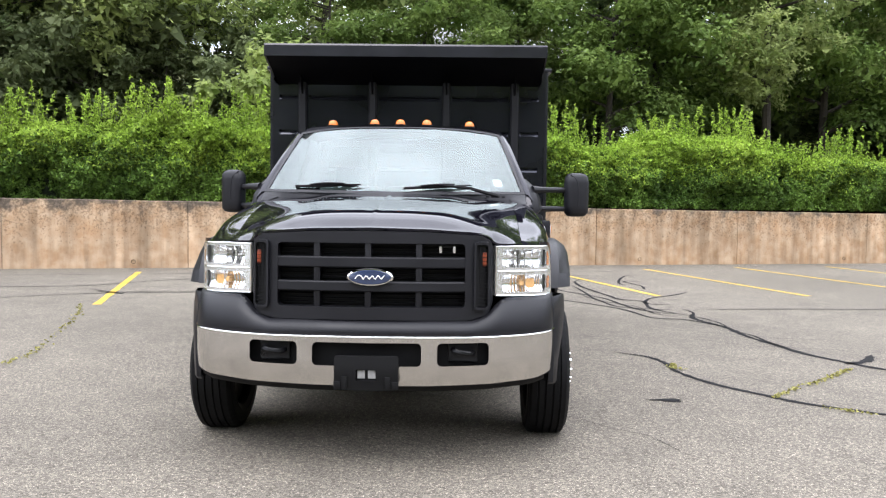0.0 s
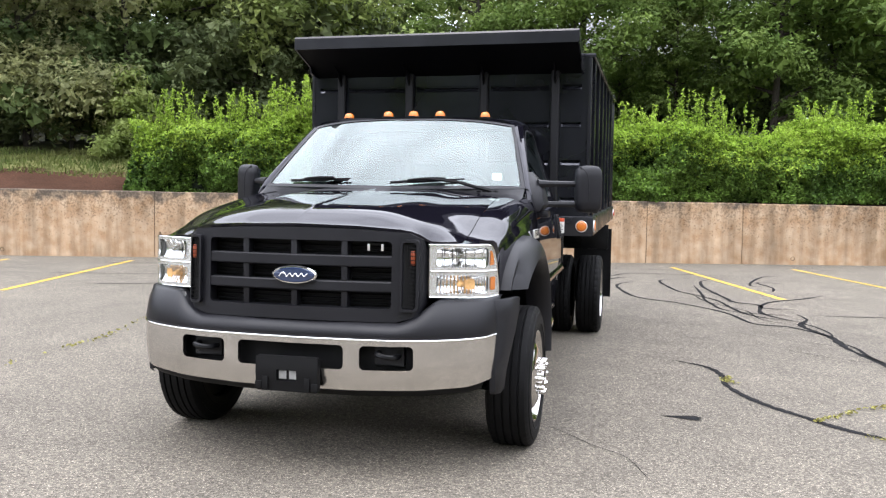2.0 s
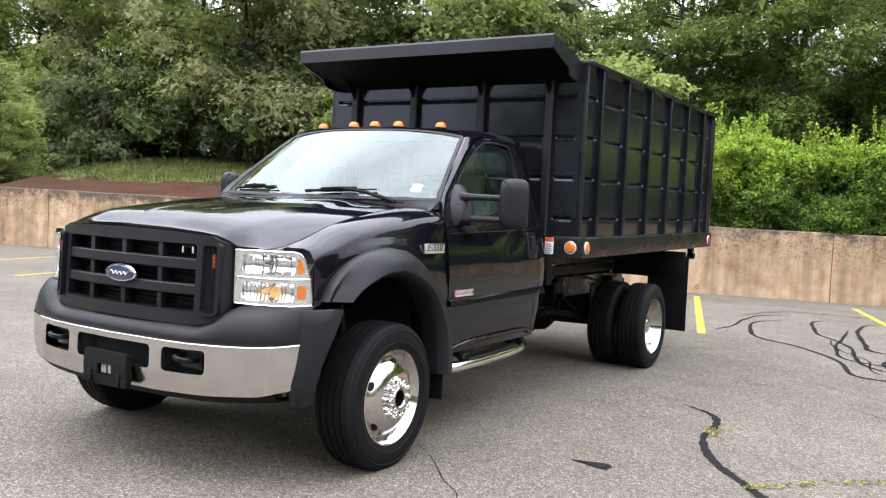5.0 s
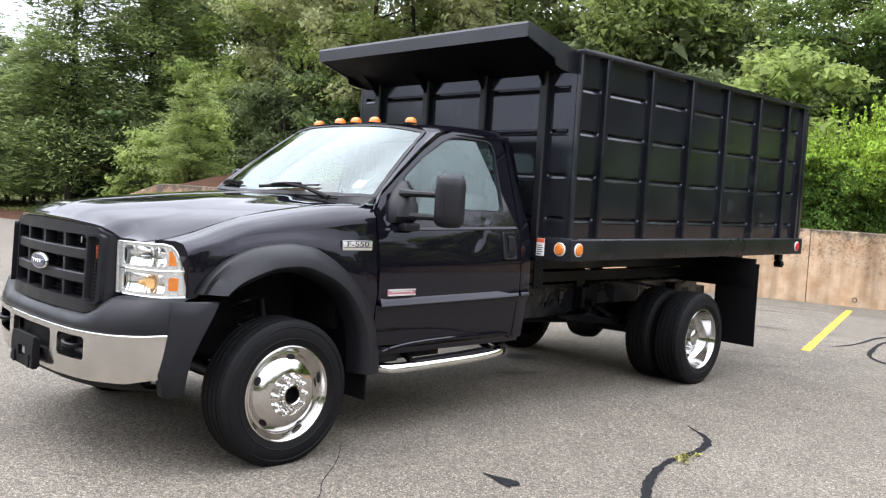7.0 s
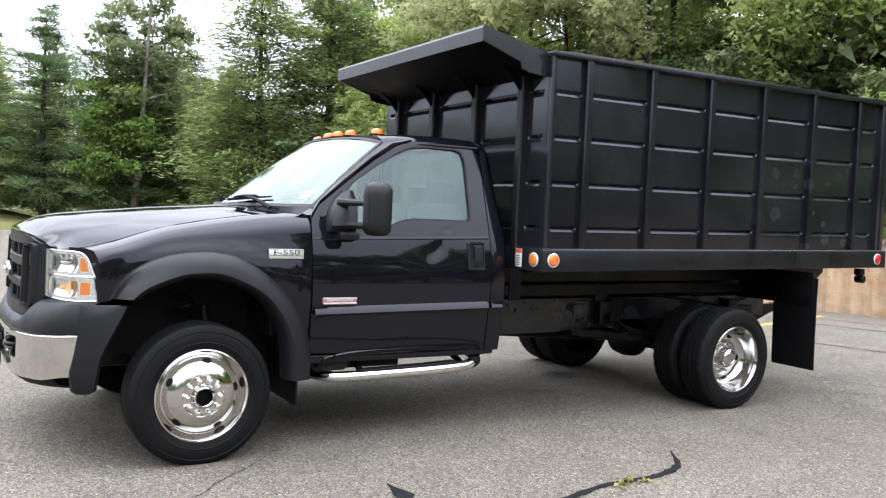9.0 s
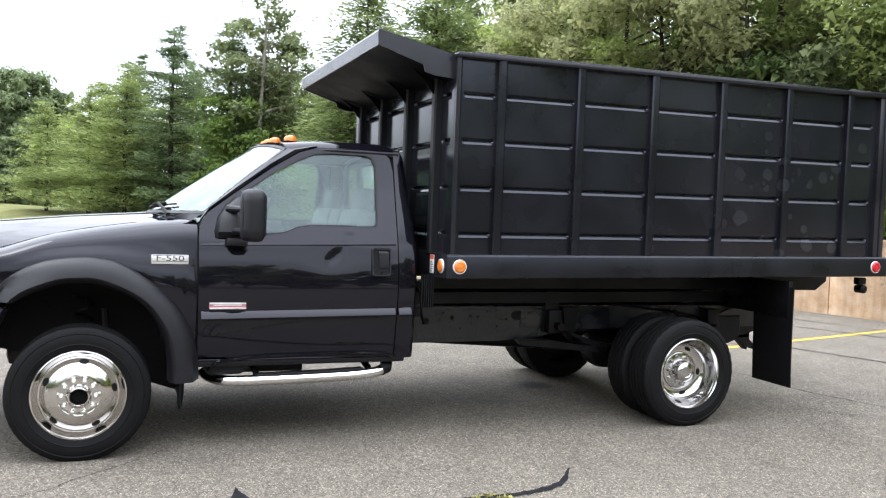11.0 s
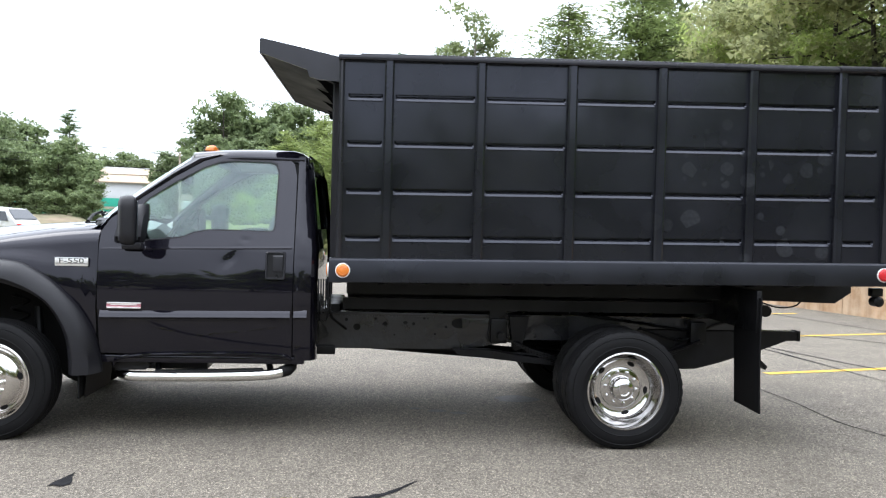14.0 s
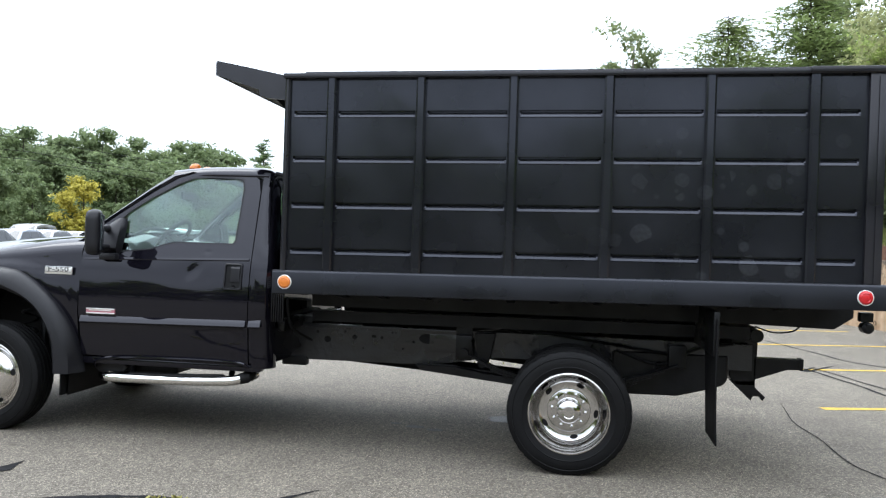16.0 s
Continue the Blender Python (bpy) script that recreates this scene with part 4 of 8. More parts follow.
KINDS = [broad_tree(11, 10.5, 3.6, TREE_LEAF[0], 21500, 0.115, 0.13), broad_tree(12, 11.5, 3.2, TREE_LEAF[1], 18500, 0.099, 0.14), broad_tree(13, 9.5, 3.3, TREE_LEAF[2], 17500, 0.101, 0.12), broad_tree(14, 8.0, 3.2, TREE_LEAF[3], 17000, 0.094, 0.06)]
SHRUB_LEAF = [leaf_material("dark_shrub_leaves", (0.062, 0.100, 0.034), (0.140, 0.185, 0.066), 0.4), leaf_material("grey_shrub_leaves", (0.088, 0.118, 0.050), (0.172, 0.202, 0.088), 0.4)]
SHRUBS = [broad_tree(21, 3.2, 1.9, SHRUB_LEAF[0], 3700, 0.107, 0.05, parent_name="shrub"), broad_tree(22, 3.8, 2.1, SHRUB_LEAF[1], 3800, 0.107, 0.05, parent_name="shrub"), broad_tree(23, 2.6, 1.6, TREE_LEAF[2], 5000, 0.10, 0.05, parent_name="shrub")]
HEMLOCK = conifer(31, 12.0, 4.0, NEEDLES[0], 29000, 0.128, 0.22, 0.11, 0.0, 0.34, 0.46, 0.62, 3.6, (4, 8))
PINE = conifer(32, 13.5, 4.2, NEEDLES[1], 27000, 0.128, -0.08, 0.08, 0.0, 0.30, 0.54, 0.62, 2.4, (5, 9))
LIGHT_PINE = conifer(33, 10.0, 3.9, leaf_material("young_pine_needles", (0.205, 0.265, 0.092), (0.350, 0.410, 0.150), 0.4, 0.2), 22000, 0.128, -0.05, 0.10, 0.0, 0.34, 0.46, 0.66, 3.0, (5, 9))
ASPEN = broad_tree(41, 14.0, 2.4, leaf_material("aspen_leaves", (0.13, 0.165, 0.075), (0.24, 0.275, 0.13), 0.45), 6000, 0.13, 0.5, PALE_BARK)
LABELS = {0: "leafy green maple in the wood behind the wall", 1: "dark green oak in the wood behind the wall", 2: "light green ash tree at the wood's edge", 3: "grey-green understorey tree at the wood's edge"}
rnd = random.Random(5)
# the wood behind the hedge and bank: (kind, u, v, size)
WOOD = [(1, -4.5, 20.5, 1.05), (3, -7.8, 19.3, 1.0), (2, -2.5, 21.5, 0.9), (0, 1.8, 20.6, 0.64), (0, 4.6, 20.4, 0.66), (0, 10.6, 19.6, 0.85), (0, 13.0, 20.8, 1.1), (1, 16.5, 20.0, 1.0), (0, 20.0, 21.5, 1.1), (1, 24, 20, 1.0),
        (3, -11.0, 19.6, 1.0), (2, -13.6, 20.2, 0.95), (3, -16.0, 20.0, 0.95), (2, -18.5, 21.5, 0.95), (2, -21.5, 22.0, 1.0), (1, -9.5, 23.5, 1.15), (2, -6.5, 24.5, 1.0), (1, -15.0, 25.0, 1.2), (2, -23.0, 25.5, 1.2), (2, -19.0, 26.0, 1.15),
        (0, 6.8, 23.5, 0.42), (1, 11.5, 26.0, 0.85), (0, 17.0, 27.0, 1.1), (0, 2.5, 27.0, 0.42), (1, -3.5, 27.0, 0.9), (0, 8.4, 21.5, 0.60), (2, -12.0, 30.0, 1.3), (1, -27.0, 28.0, 1.2), (2, -31.0, 27.0, 1.2), (1, 22, 27, 1.1), (0, 28, 24, 1.1)]
placed = set()
for k, u, v, s in WOOD:
    turn = rnd.uniform(0, 6.28)
    if k not in placed:
        placed.add(k)
        stand(KINDS[k], LABELS[k], "tree", u, v, s, turn, "woodland trees")
    else:
        again(KINDS[k], u, v, s, turn)
SHRUB_LABEL = ("dark green shrub at the foot of the wood", "tall grey-green shrub under the trees", "light green sapling at the wood's edge")
shrub_at = []
for u in np.arange(-27, 1.5, 1.9):
    shrub_at.append((rnd.randrange(2), u + rnd.uniform(-0.6, 0.6), 18.9 + rnd.uniform(-0.5, 0.9), rnd.uniform(0.8, 1.15)))
for u in np.arange(3, 27, 2.6):
    shrub_at.append((0, u + rnd.uniform(-0.6, 0.6), 26.5 + rnd.uniform(-0.5, 0.9), rnd.uniform(1.0, 1.5)))
for u in np.arange(-27, 3, 2.6):
    shrub_at.append((rnd.randrange(2), u + rnd.uniform(-0.6, 0.6), 22.0 + rnd.uniform(-0.5, 0.9), rnd.uniform(1.1, 1.6)))
shrub_at += [(k % 2, u_, 23.6 + 0.16 * (u_ + 18) + 2.6 * (k % 2), 1.5) for k, u_ in enumerate(np.arange(-37, -15, 1.7))]
shrub_at += [(2, -17.2, 16.3, 1.0), (2, -18.6, 15.6, 0.9), (2, -7.3, 17.8, 0.8), (2, 0.2, 17.6, 1.2)]
placed = set()
for k, u, v, s in shrub_at:
    turn = rnd.uniform(0, 6.28)
    if k not in placed:
        placed.add(k)
        stand(SHRUBS[k], SHRUB_LABEL[k], "shrub", u, v, s, turn, "woodland shrubs")
    else:
        again(SHRUBS[k], u, v, s, turn)
# conifers at the end of the lot
CONES = [(0, -25.3, 17.4, 0.92), (0, -24.6, 20.5, 1.0), (0, -28.5, 18.0, 0.64), (1, -33.0, 14.6, 0.78), (1, -35.7, 12.7, 0.74), (2, -38.2, 11.2, 0.80), (2, -41.7, 10.3, 0.70), (2, -45.0, 8.9, 0.60), (0, -33.4, 16.8, 0.66), (0, -36.0, 20.0, 0.80), (2, -33.2, 17.4, 0.80), (0, -31.0, 18.5, 0.62), (2, -40.2, 14.5, 0.78), (1, -44.0, 13.2, 0.62), (2, -49.0, 13.0, 0.80), (0, -37.0, 16.0, 0.62), (0, 17.5, 28.5, 0.85), (0, 21.5, 27.5, 0.8), (0, 25.5, 28.0, 0.9), (2, -16.5, 15.3, 0.36), (1, 12.0, 23.5, 0.7)]
placed = set()
for k, u, v, s in CONES:
    turn = rnd.uniform(0, 6.28)
    t = (HEMLOCK, PINE, LIGHT_PINE)[k]
    if k not in placed:
        placed.add(k)
        stand(t, ("dark drooping hemlock at the end of the lot", "tall white pine beside the lawn", "feathery light green pine beside the lawn")[k], "conifer", u, v, s, turn, "conifers by the lawn")
    else:
        again(t, u, v, s, turn)
MAPLE = broad_tree(19, 7.2, 2.3, TREE_LEAF[0], 11000, 0.108, 0.36)
stand(MAPLE, "bright green young maple at the edge of the lawn", "tree", -31.5, 14.2, 1.0, 1.1)
again(KINDS[2], -31.0, 20.5, 0.72, 2.9)
stand(ASPEN, "slender pale-barked aspen above the trees", "tree", -20.0, 23.5, 1.0, 0.3)
again(ASPEN, -26.5, 24.0, 1.05, 1.3)
again(ASPEN, -31.8, 15.2, 0.92, 4.1)
again(ASPEN, -12.8, 24.0, 1.0, 2.2)
OAK = broad_tree(42, 13.0, 4.2, TREE_LEAF[1], 8500, 0.125, 0.42)
stand(OAK, "tall thin-crowned dark oak with open sky between its leaves", "tree", 5.4, 22.6, 0.9, 0.7, "woodland trees")
again(OAK, 2.0, 24.0, 0.85, 2.0)
again(OAK, 8.6, 25.0, 0.9, 4.0)

# ---- grass along the bank ----
BLADES = leaf_material("grass_blades", (0.070, 0.105, 0.024), (0.140, 0.150, 0.048), 0.35)
rng = np.random.default_rng(77)
n = 26000
gu, gd = rng.uniform(-26, 3, n), 2.2 + rng.uniform(0, 1, n) ** 0.8 * 3.8
gp = np.array([uv(a, WALL_V + d, bank(a, WALL_V + d)) for a, d in zip(gu, gd)])
hgt = rng.uniform(0.04, 0.17, n)
side = rng.normal(size=(n, 3)) * np.array([1, 1, 0]) * 0.012
tip = np.stack([rng.normal(0, 0.05, n), rng.normal(0, 0.05, n), hgt], 1)
gv = np.stack([gp - side, gp + side, gp + tip], 1).reshape(-1, 3)
tagged(link_mesh("bank_grass", np_mesh("bank_grass", gv, np.arange(3 * n).reshape(n, 3)), BLADES), "uncut grass and weeds on the bank above the mulch", "grass", kind="stuff")

# ---- trees behind the viewer, added and sized for what the truck reflects ----
LOW = [broad_tree(15, 10.5, 3.6, TREE_LEAF[0], 2300, 0.39), broad_tree(16, 11.5, 3.2, TREE_LEAF[1], 2300, 0.38), broad_tree(17, 9.5, 3.3, TREE_LEAF[2], 2300, 0.41), broad_tree(18, 8.0, 3.2, TREE_LEAF[3], 2300, 0.36, 0.10)]
for k in range(42):
    u, v = (27 if k % 2 else 31) + rnd.uniform(-1, 2), -40 + 1.75 * k + rnd.uniform(-1, 1)
    if k < 4:
        stand(LOW[k], "small broadleaf tree of the kind added behind the viewer", "tree", u, v, 0.42, 0.5 * k, "trees that edge the lot", 0.0)
    else:
        again(LOW[k % 4], u, v, rnd.uniform(0.52, 0.66) if v < 8.0 else rnd.uniform(0.75, 0.95), rnd.uniform(0, 6.28), 0.0)
# unseen row ahead of the truck, added to darken what its front reflects
for k in range(22):
    again(LOW[(k + k // 3) % 4], -28 + 2.5 * k + rnd.uniform(-0.8, 0.8), -31.0 + rnd.uniform(-2, 2), rnd.uniform(0.8, 1.05), rnd.uniform(0, 6.28), 0.0)

# ---- the truck: y runs rearwards from the front axle, +x is the driver's side ----
truck = tagged(empty("dump_truck"), "black dump truck with polished wheels parked on the asphalt", "truck")


def side_x(z):
    """How far out the side of the cab is at height z."""
    if z <= 1.27:
        return 1.008 - (0.36 if z > 0.95 else 0.22) * (z - 0.95) ** 2 - (0.014 if z < 0.80 else 0.014 * max(0.0, (0.83 - z) / 0.03))
    return 0.971 - (z - 1.27) * 0.315


def on_side(y, z):
    return (side_x(z), y, z)


DOOR = [(0.655, 0.56), (1.905, 0.535), (1.908, 1.27), (1.905, 1.76), (1.885, 1.85), (1.83, 1.893), (1.60, 1.897), (1.40, 1.891), (1.275, 1.850), (1.10, 1.742), (0.88, 1.582), (0.70, 1.445), (0.648, 1.36), (0.645, 1.27), (0.648, 0.85)]
WINDOW = [(0.885, 1.298), (1.16, 1.330), (1.25, 1.367), (1.34, 1.384), (1.765, 1.384), (1.780, 1.41), (1.788, 1.79), (1.768, 1.85), (1.72, 1.867), (1.50, 1.869), (1.385, 1.857), (1.275, 1.811), (1.08, 1.697), (0.925, 1.586), (0.878, 1.530)]
MIDDLE = (1.38, 1.56)


def door_panel():
    bm = bmesh.new()

    def place(y, z):
        # pressed crease along the lower door and a dent below the window
        dent = 0.008 * math.exp(-((y + z - 2.69) / 0.10) ** 2 - ((y - z - 0.30) / 0.036) ** 2) + 0.004 * math.exp(-((y - 1.47) / 0.16) ** 2 - ((z - 1.17) / 0.07) ** 2)
        dent += 0.004 * math.exp(-((y - 1.585) / 0.022) ** 2 - ((z - 1.325) / 0.010) ** 2)
        return (side_x(z) - dent, y, z)
    add_ring(bm, DOOR, WINDOW, MIDDLE, place, rows=44, extra=170)
    return thicken(bm, (-0.035, 0, 0))


doors = both("door", door_panel, PAINT, truck, "glossy black door with a small dent")


def window_seal():
    bm = bmesh.new()
    inner = [(MIDDLE[0] + (y - MIDDLE[0]) * 0.975, MIDDLE[1] + (z - MIDDLE[1]) * 0.962) for y, z in WINDOW]
    add_ring(bm, WINDOW, inner, MIDDLE, lambda y, z: (side_x(z) + 0.002, y, z), rows=1, extra=60)
    return thicken(bm, (-0.02, 0, 0))


for d, bm in zip(doors, (lambda b: (b, mirrored(b)))(window_seal())):
    part("window_seal", bm, TRIM, d, "black rubber window seal")
pane = fill([(MIDDLE[0] + (y - MIDDLE[0]) * 0.985, MIDDLE[1] + (z - MIDDLE[1]) * 0.98) for y, z in WINDOW], MIDDLE, lambda y, z: (side_x(z) - 0.012, y, z))
for d, bm in zip(doors, (pane, mirrored(pane))):
    g = part("window_pane", bm, SIDE_GLASS, d, "greenish side window glass")
    g.visible_shadow = False


def crease_strip(y0=0.665, y1=1.895):
    zs = [0.799, 0.804, 0.810, 0.850, 0.856]
    out = [0.0, 0.014, 0.0180, 0.002, -0.004]
    return rows_mesh([[(side_x(0.84) + o, y, z + 0.014 * (y - 1.27)) for y in np.linspace(y0, y1, 12)] for z, o in zip(zs, out)])


for d, bm in zip(doors, (lambda b: (b, mirrored(b)))(crease_strip())):
    part("side_moulding", bm, PAINT, d, "black side moulding along the door")


def belt_line():
    """Narrow pressed ledge below the window."""
    rows = []
    for dz, o in ((-0.012, -0.003), (-0.008, 0.004), (-0.003, 0.005), (0.012, -0.001)):
        rows.append([(side_x(1.262) + o, y, 1.250 + 0.030 * (y - 0.73) / 1.15 + dz) for y in np.linspace(0.66, 1.895, 14)])
    return rows_mesh(rows)


for d, bm in zip(doors, (lambda b: (b, mirrored(b)))(belt_line())):
    part("belt_moulding", bm, PAINT, d)


def handle_rim():
    """Raised frame round the handle's recess."""
    x = side_x(1.16)
    rows = []
    for o, w, h in ((-0.012, 0.066, 0.092), (0.006, 0.066, 0.092), (0.011, 0.062, 0.088), (0.011, 0.056, 0.082), (0.001, 0.052, 0.078)):
        ring = rounded(1.792 - w, 1.792 + w, 1.16 - h, 1.16 + h, 0.014)
        rows.append([(x - 0.17 * (z - 1.16) + o, y, z) for y, z in ring + ring[:1]])
    return rows_mesh(rows)


def handle_cup():
    ring = rounded(1.738, 1.846, 1.080, 1.240, 0.01)
    return fill(ring, (1.792, 1.16), lambda y, z: (side_x(1.16) - 0.17 * (z - 1.16) + 0.0025, y, z))


def handle_lever():
    bm = bmesh.new()
    add_prism(bm, [(side_x(1.23) + 0.004, 1.232), (side_x(1.21) + 0.012, 1.218), (side_x(1.15) + 0.013, 1.140), (side_x(1.12) + 0.008, 1.122), (side_x(1.12) + 0.002, 1.122), (side_x(1.23) - 0.002, 1.232)], 1.776, 1.840, "y")
    return bm


for d, sgn in zip(doors, (1, -1)):
    for nm, mk, mt in (("handle_rim", handle_rim, TRIM), ("handle_recess", handle_cup, DARK), ("handle", handle_lever, TRIM)):
        b = mk()
        if sgn < 0:
            b = mirrored(b)
        part(nm, b, mt, d)
    lock = lathe([(side_x(1.09) + 0.010, 0.0), (side_x(1.09) + 0.016, 0.009), (side_x(1.09) + 0.006, 0.011)], 12)
    bmesh.ops.translate(lock, verts=lock.verts, vec=(0, 1.80, 1.092))
    part("keyhole", lock if sgn > 0 else mirrored(lock), CHASSIS, d)
    badge = box(side_x(0.88) - 0.002, side_x(0.88) + 0.010, 0.711, 0.930, 0.861, 0.899, 0.004)
    part("badge", badge if sgn > 0 else mirrored(badge), BADGE_RED, d, "small red and chrome badge")
    for z in (0.862, 0.892):
        rim_ = box(side_x(0.88) + 0.004, side_x(0.88) + 0.013, 0.713, 0.930, z - 0.002, z + 0.008, 0.002)
        part("badge_rim", rim_ if sgn > 0 else mirrored(rim_), BADGE_SILVER, d)
    bar = box(side_x(0.88) + 0.008, side_x(0.88) + 0.012, 0.735, 0.905, 0.881, 0.888, 0.001)
    part("badge_bar", bar if sgn > 0 else mirrored(bar), BADGE_SILVER, d)


# rear corner of the cab behind the door
def rear_quarter():
    zs = [0.522, 0.56, 0.70, 0.80, 0.86, 1.0, 1.15, 1.27, 1.40, 1.55, 1.70, 1.80, 1.86, 1.89, 1.905]
    rows = []
    for z in zs:
        back = 2.062 - max(0, z - 1.27) * 0.10 - max(0, z - 1.80) * 0.35
        x = side_x(min(z, 1.88))
        low = 0.02 if z < 0.54 else 0
        rows.append([(x - low, 1.914, z), (x, 1.93, z), (x - 0.002, 1.96, z), (x - 0.012, back - 0.035, z), (x - 0.035, back - 0.012, z), (x - 0.07, back, z), (x - 0.12, back + 0.004, z)])
    return rows_mesh(rows)


both("rear_corner", rear_quarter, PAINT, truck)
both("corner_moulding", lambda: crease_strip(1.918, 2.005), PAINT, truck)


def roof_skin():
    xs = [math.sin(radians(90 * k)) for k in np.linspace(-1, 1, 41)]
    rows = []
    for s in np.linspace(0, 1, 16):
        row = []
        for k in xs:
            front = 1.095 + 0.110 * abs(k) ** 2.2
            y = front + (1.985 - front) * s
            wide = min(1.0, max(0.0, (y - 1.18) / 0.28))
            x = (0.740 + 0.040 * wide * wide * (3 - 2 * wide)) * k
            crown = 1.957 - 0.020 * abs(k) ** 3 - 0.054 * abs(k) ** 26
            z = crown - 0.026 * (1 - s) ** 3 - 0.05 * max(0, (s - 0.85) / 0.15) ** 2 + 0.006 * math.sin(math.pi * s)
            row.append((x, y, z))
        rows.append(row)
    return thicken(rows_mesh(rows), (0, 0, -0.02))


part("roof", roof_skin(), PAINT, truck, "glossy black cab roof")

# windshield: lower and upper edge, bowed forwards
WIN_LOW = lambda k: Vector((0.893 * k, 0.385 + 0.30 * abs(k) ** 2.0, 1.425 + 0.012 * abs(k)))
WIN_TOP = lambda k: Vector((0.737 * k, 1.10 + 0.095 * abs(k) ** 2.2, 1.918 - 0.050 * abs(k) ** 3))


def shield(scale_k=1.0, t0=0.0, t1=1.0, lift=0.0, n=25, m=12):
    rows = []
    for t in np.linspace(t0, t1, m):
        row = []
        for k in np.linspace(-scale_k, scale_k, n):
            p = WIN_LOW(k) * (1 - t) + WIN_TOP(k) * t
            p += Vector((0, -0.3, 0.5)).normalized() * (0.010 * math.sin(math.pi * t) + lift)
            row.append(tuple(p))
        rows.append(row)
    return rows_mesh(rows)


ws = part("windshield", shield(0.982, 0.015, 0.98), WINDSHIELD_GLASS, truck, "clear windshield reflecting the white sky")
ws.visible_shadow = False


def shield_rim():
    bm = bmesh.new()
    n = 25
    for ta, tb in ((-0.015, 0.016), (0.980, 1.01)):
        add_rows(bm, [[tuple(WIN_LOW(k) * (1 - t) + WIN_TOP(k) * t + Vector((0, -0.002, 0.004 + 0.003 * j))) for k in np.linspace(-1, 1, n)] for j, t in enumerate((ta, tb))])
    for s in (-1, 1):
        add_rows(bm, [[tuple(WIN_LOW(s * k) * (1 - t) + WIN_TOP(s * k) * t + Vector((0, -0.3, 0.5)).normalized() * (0.010 * math.sin(math.pi * t) + 0.004)) for t in np.linspace(0, 1, 12)] for k in (0.974, 1.0)])
    return bm


part("windshield_seal", shield_rim(), TRIM, ws, "black windshield seal")
mirror_in = box(-0.13, 0.13, 0.97, 0.995, 1.725, 1.79, 0.012)
part("rear_view_mirror", mirror_in, DARK, truck)
stick = rows_mesh([[tuple(WIN_LOW(k) * (1 - t) + WIN_TOP(k) * t + Vector((0, 0.012, -0.012))) for k in (0.785, 0.85)] for t in (0.14, 0.24)])
part("inspection_sticker", stick, WHITE_PLASTIC, ws, "white sticker inside the windshield")


def pillar():
    """From the windshield's edge to the door's front edge."""
    rows = []
    path = [(0.648, 1.36), (0.70, 1.445), (0.88, 1.582), (1.10, 1.742), (1.275, 1.850), (1.40, 1.891)]
    for i, (y, z) in enumerate(path):
        t = min(1.0, (z - 1.36) / (1.842 - 1.36))
        a = WIN_LOW(1.0) * (1 - t) + WIN_TOP(1.0) * t + Vector((0, -0.3, 0.5)).normalized() * (0.010 * math.sin(math.pi * t))
        b = Vector(on_side(y - 0.004, z + 0.006))
        if i == len(path) - 1:
            a = Vector((0.768, 1.36, 1.872))
        mid = (a + b) / 2 + Vector((0.012, -0.009, 0.010))
        q1, q2 = a * 0.6 + mid * 0.4 + Vector((0.006, -0.004, 0.004)), b * 0.5 + mid * 0.5 + Vector((0.008, -0.003, 0.003))
        rows.append([tuple(a), tuple(q1), tuple(mid), tuple(q2), tuple(b), tuple(b + Vector((-0.03, 0, -0.01)))])
    return rows_mesh(rows)


both("windshield_pillar", pillar, PAINT, truck)


def drip_rail():
    """Narrow gutter along the roof's edge, running out towards the windshield."""
    rows = [[], [], [], []]
    for y in np.linspace(1.34, 1.95, 14):
        f = min(1.0, (y - 1.34) / 0.16)
        rows[0].append((0.768 + 0.009 * f, y, 1.870 + 0.014 * f))
        rows[1].append((0.772 + 0.014 * f, y, 1.872 + 0.017 * f))
        rows[2].append((0.776 + 0.012 * f, y, 1.870 + 0.010 * f))
        rows[3].append((side_x(1.87), y, 1.868))
    return rows_mesh(rows)


both("roof_rail", drip_rail, PAINT, truck)


def cab_back():
    bm = bmesh.new()
    outer = [(-0.93, 0.55), (0.93, 0.55), (0.95, 1.25), (0.90, 1.45), (0.80, 1.85), (0.70, 1.92), (-0.70, 1.92), (-0.80, 1.85), (-0.90, 1.45), (-0.95, 1.25)]
    inner = rounded(-0.66, 0.66, 1.40, 1.83, 0.09)
    add_ring(bm, outer, inner, (0, 1.6), lambda x, z: (x, 2.052 - max(0, z - 1.27) * 0.10 - 0.02 * (x / 0.9) ** 2, z), rows=6)
    return bm


part("cab_back", cab_back(), PAINT, truck)
rear_pane = part("rear_window", fill(rounded(-0.66, 0.66, 1.40, 1.83, 0.09), (0, 1.6), lambda x, z: (x, 2.018 - max(0, z - 1.27) * 0.10, z)), SIDE_GLASS, truck)
rear_pane.visible_shadow = False
part("cab_floor", box(-0.90, 0.90, 0.60, 2.0, 0.62, 0.68, 0.01), DARK, truck)
part("firewall", box(-0.86, 0.86, 0.44, 0.48, 0.66, 1.30, 0.01), DARK, truck)
part("headliner", rows_mesh([[(x, y, 1.915 - 0.06 * (abs(x) / 0.76) ** 3.5) for x in np.linspace(-0.74, 0.74, 13)] for y in (1.27, 1.6, 1.95)]), CABIN, truck, "grey roof lining")
part("rear_trim", box(-0.86, 0.86, 1.96, 1.985, 0.7, 1.38, 0.01), CABIN, truck)

def jamb(y):
    """Dark strip behind the gap at a door's edge, added to block light through it."""
    zs = np.linspace(0.50, 1.86, 16)
    return rows_mesh([[(side_x(z) - 0.022, y0, z) for z in zs] for y0 in (y - 0.035, y + 0.035)])


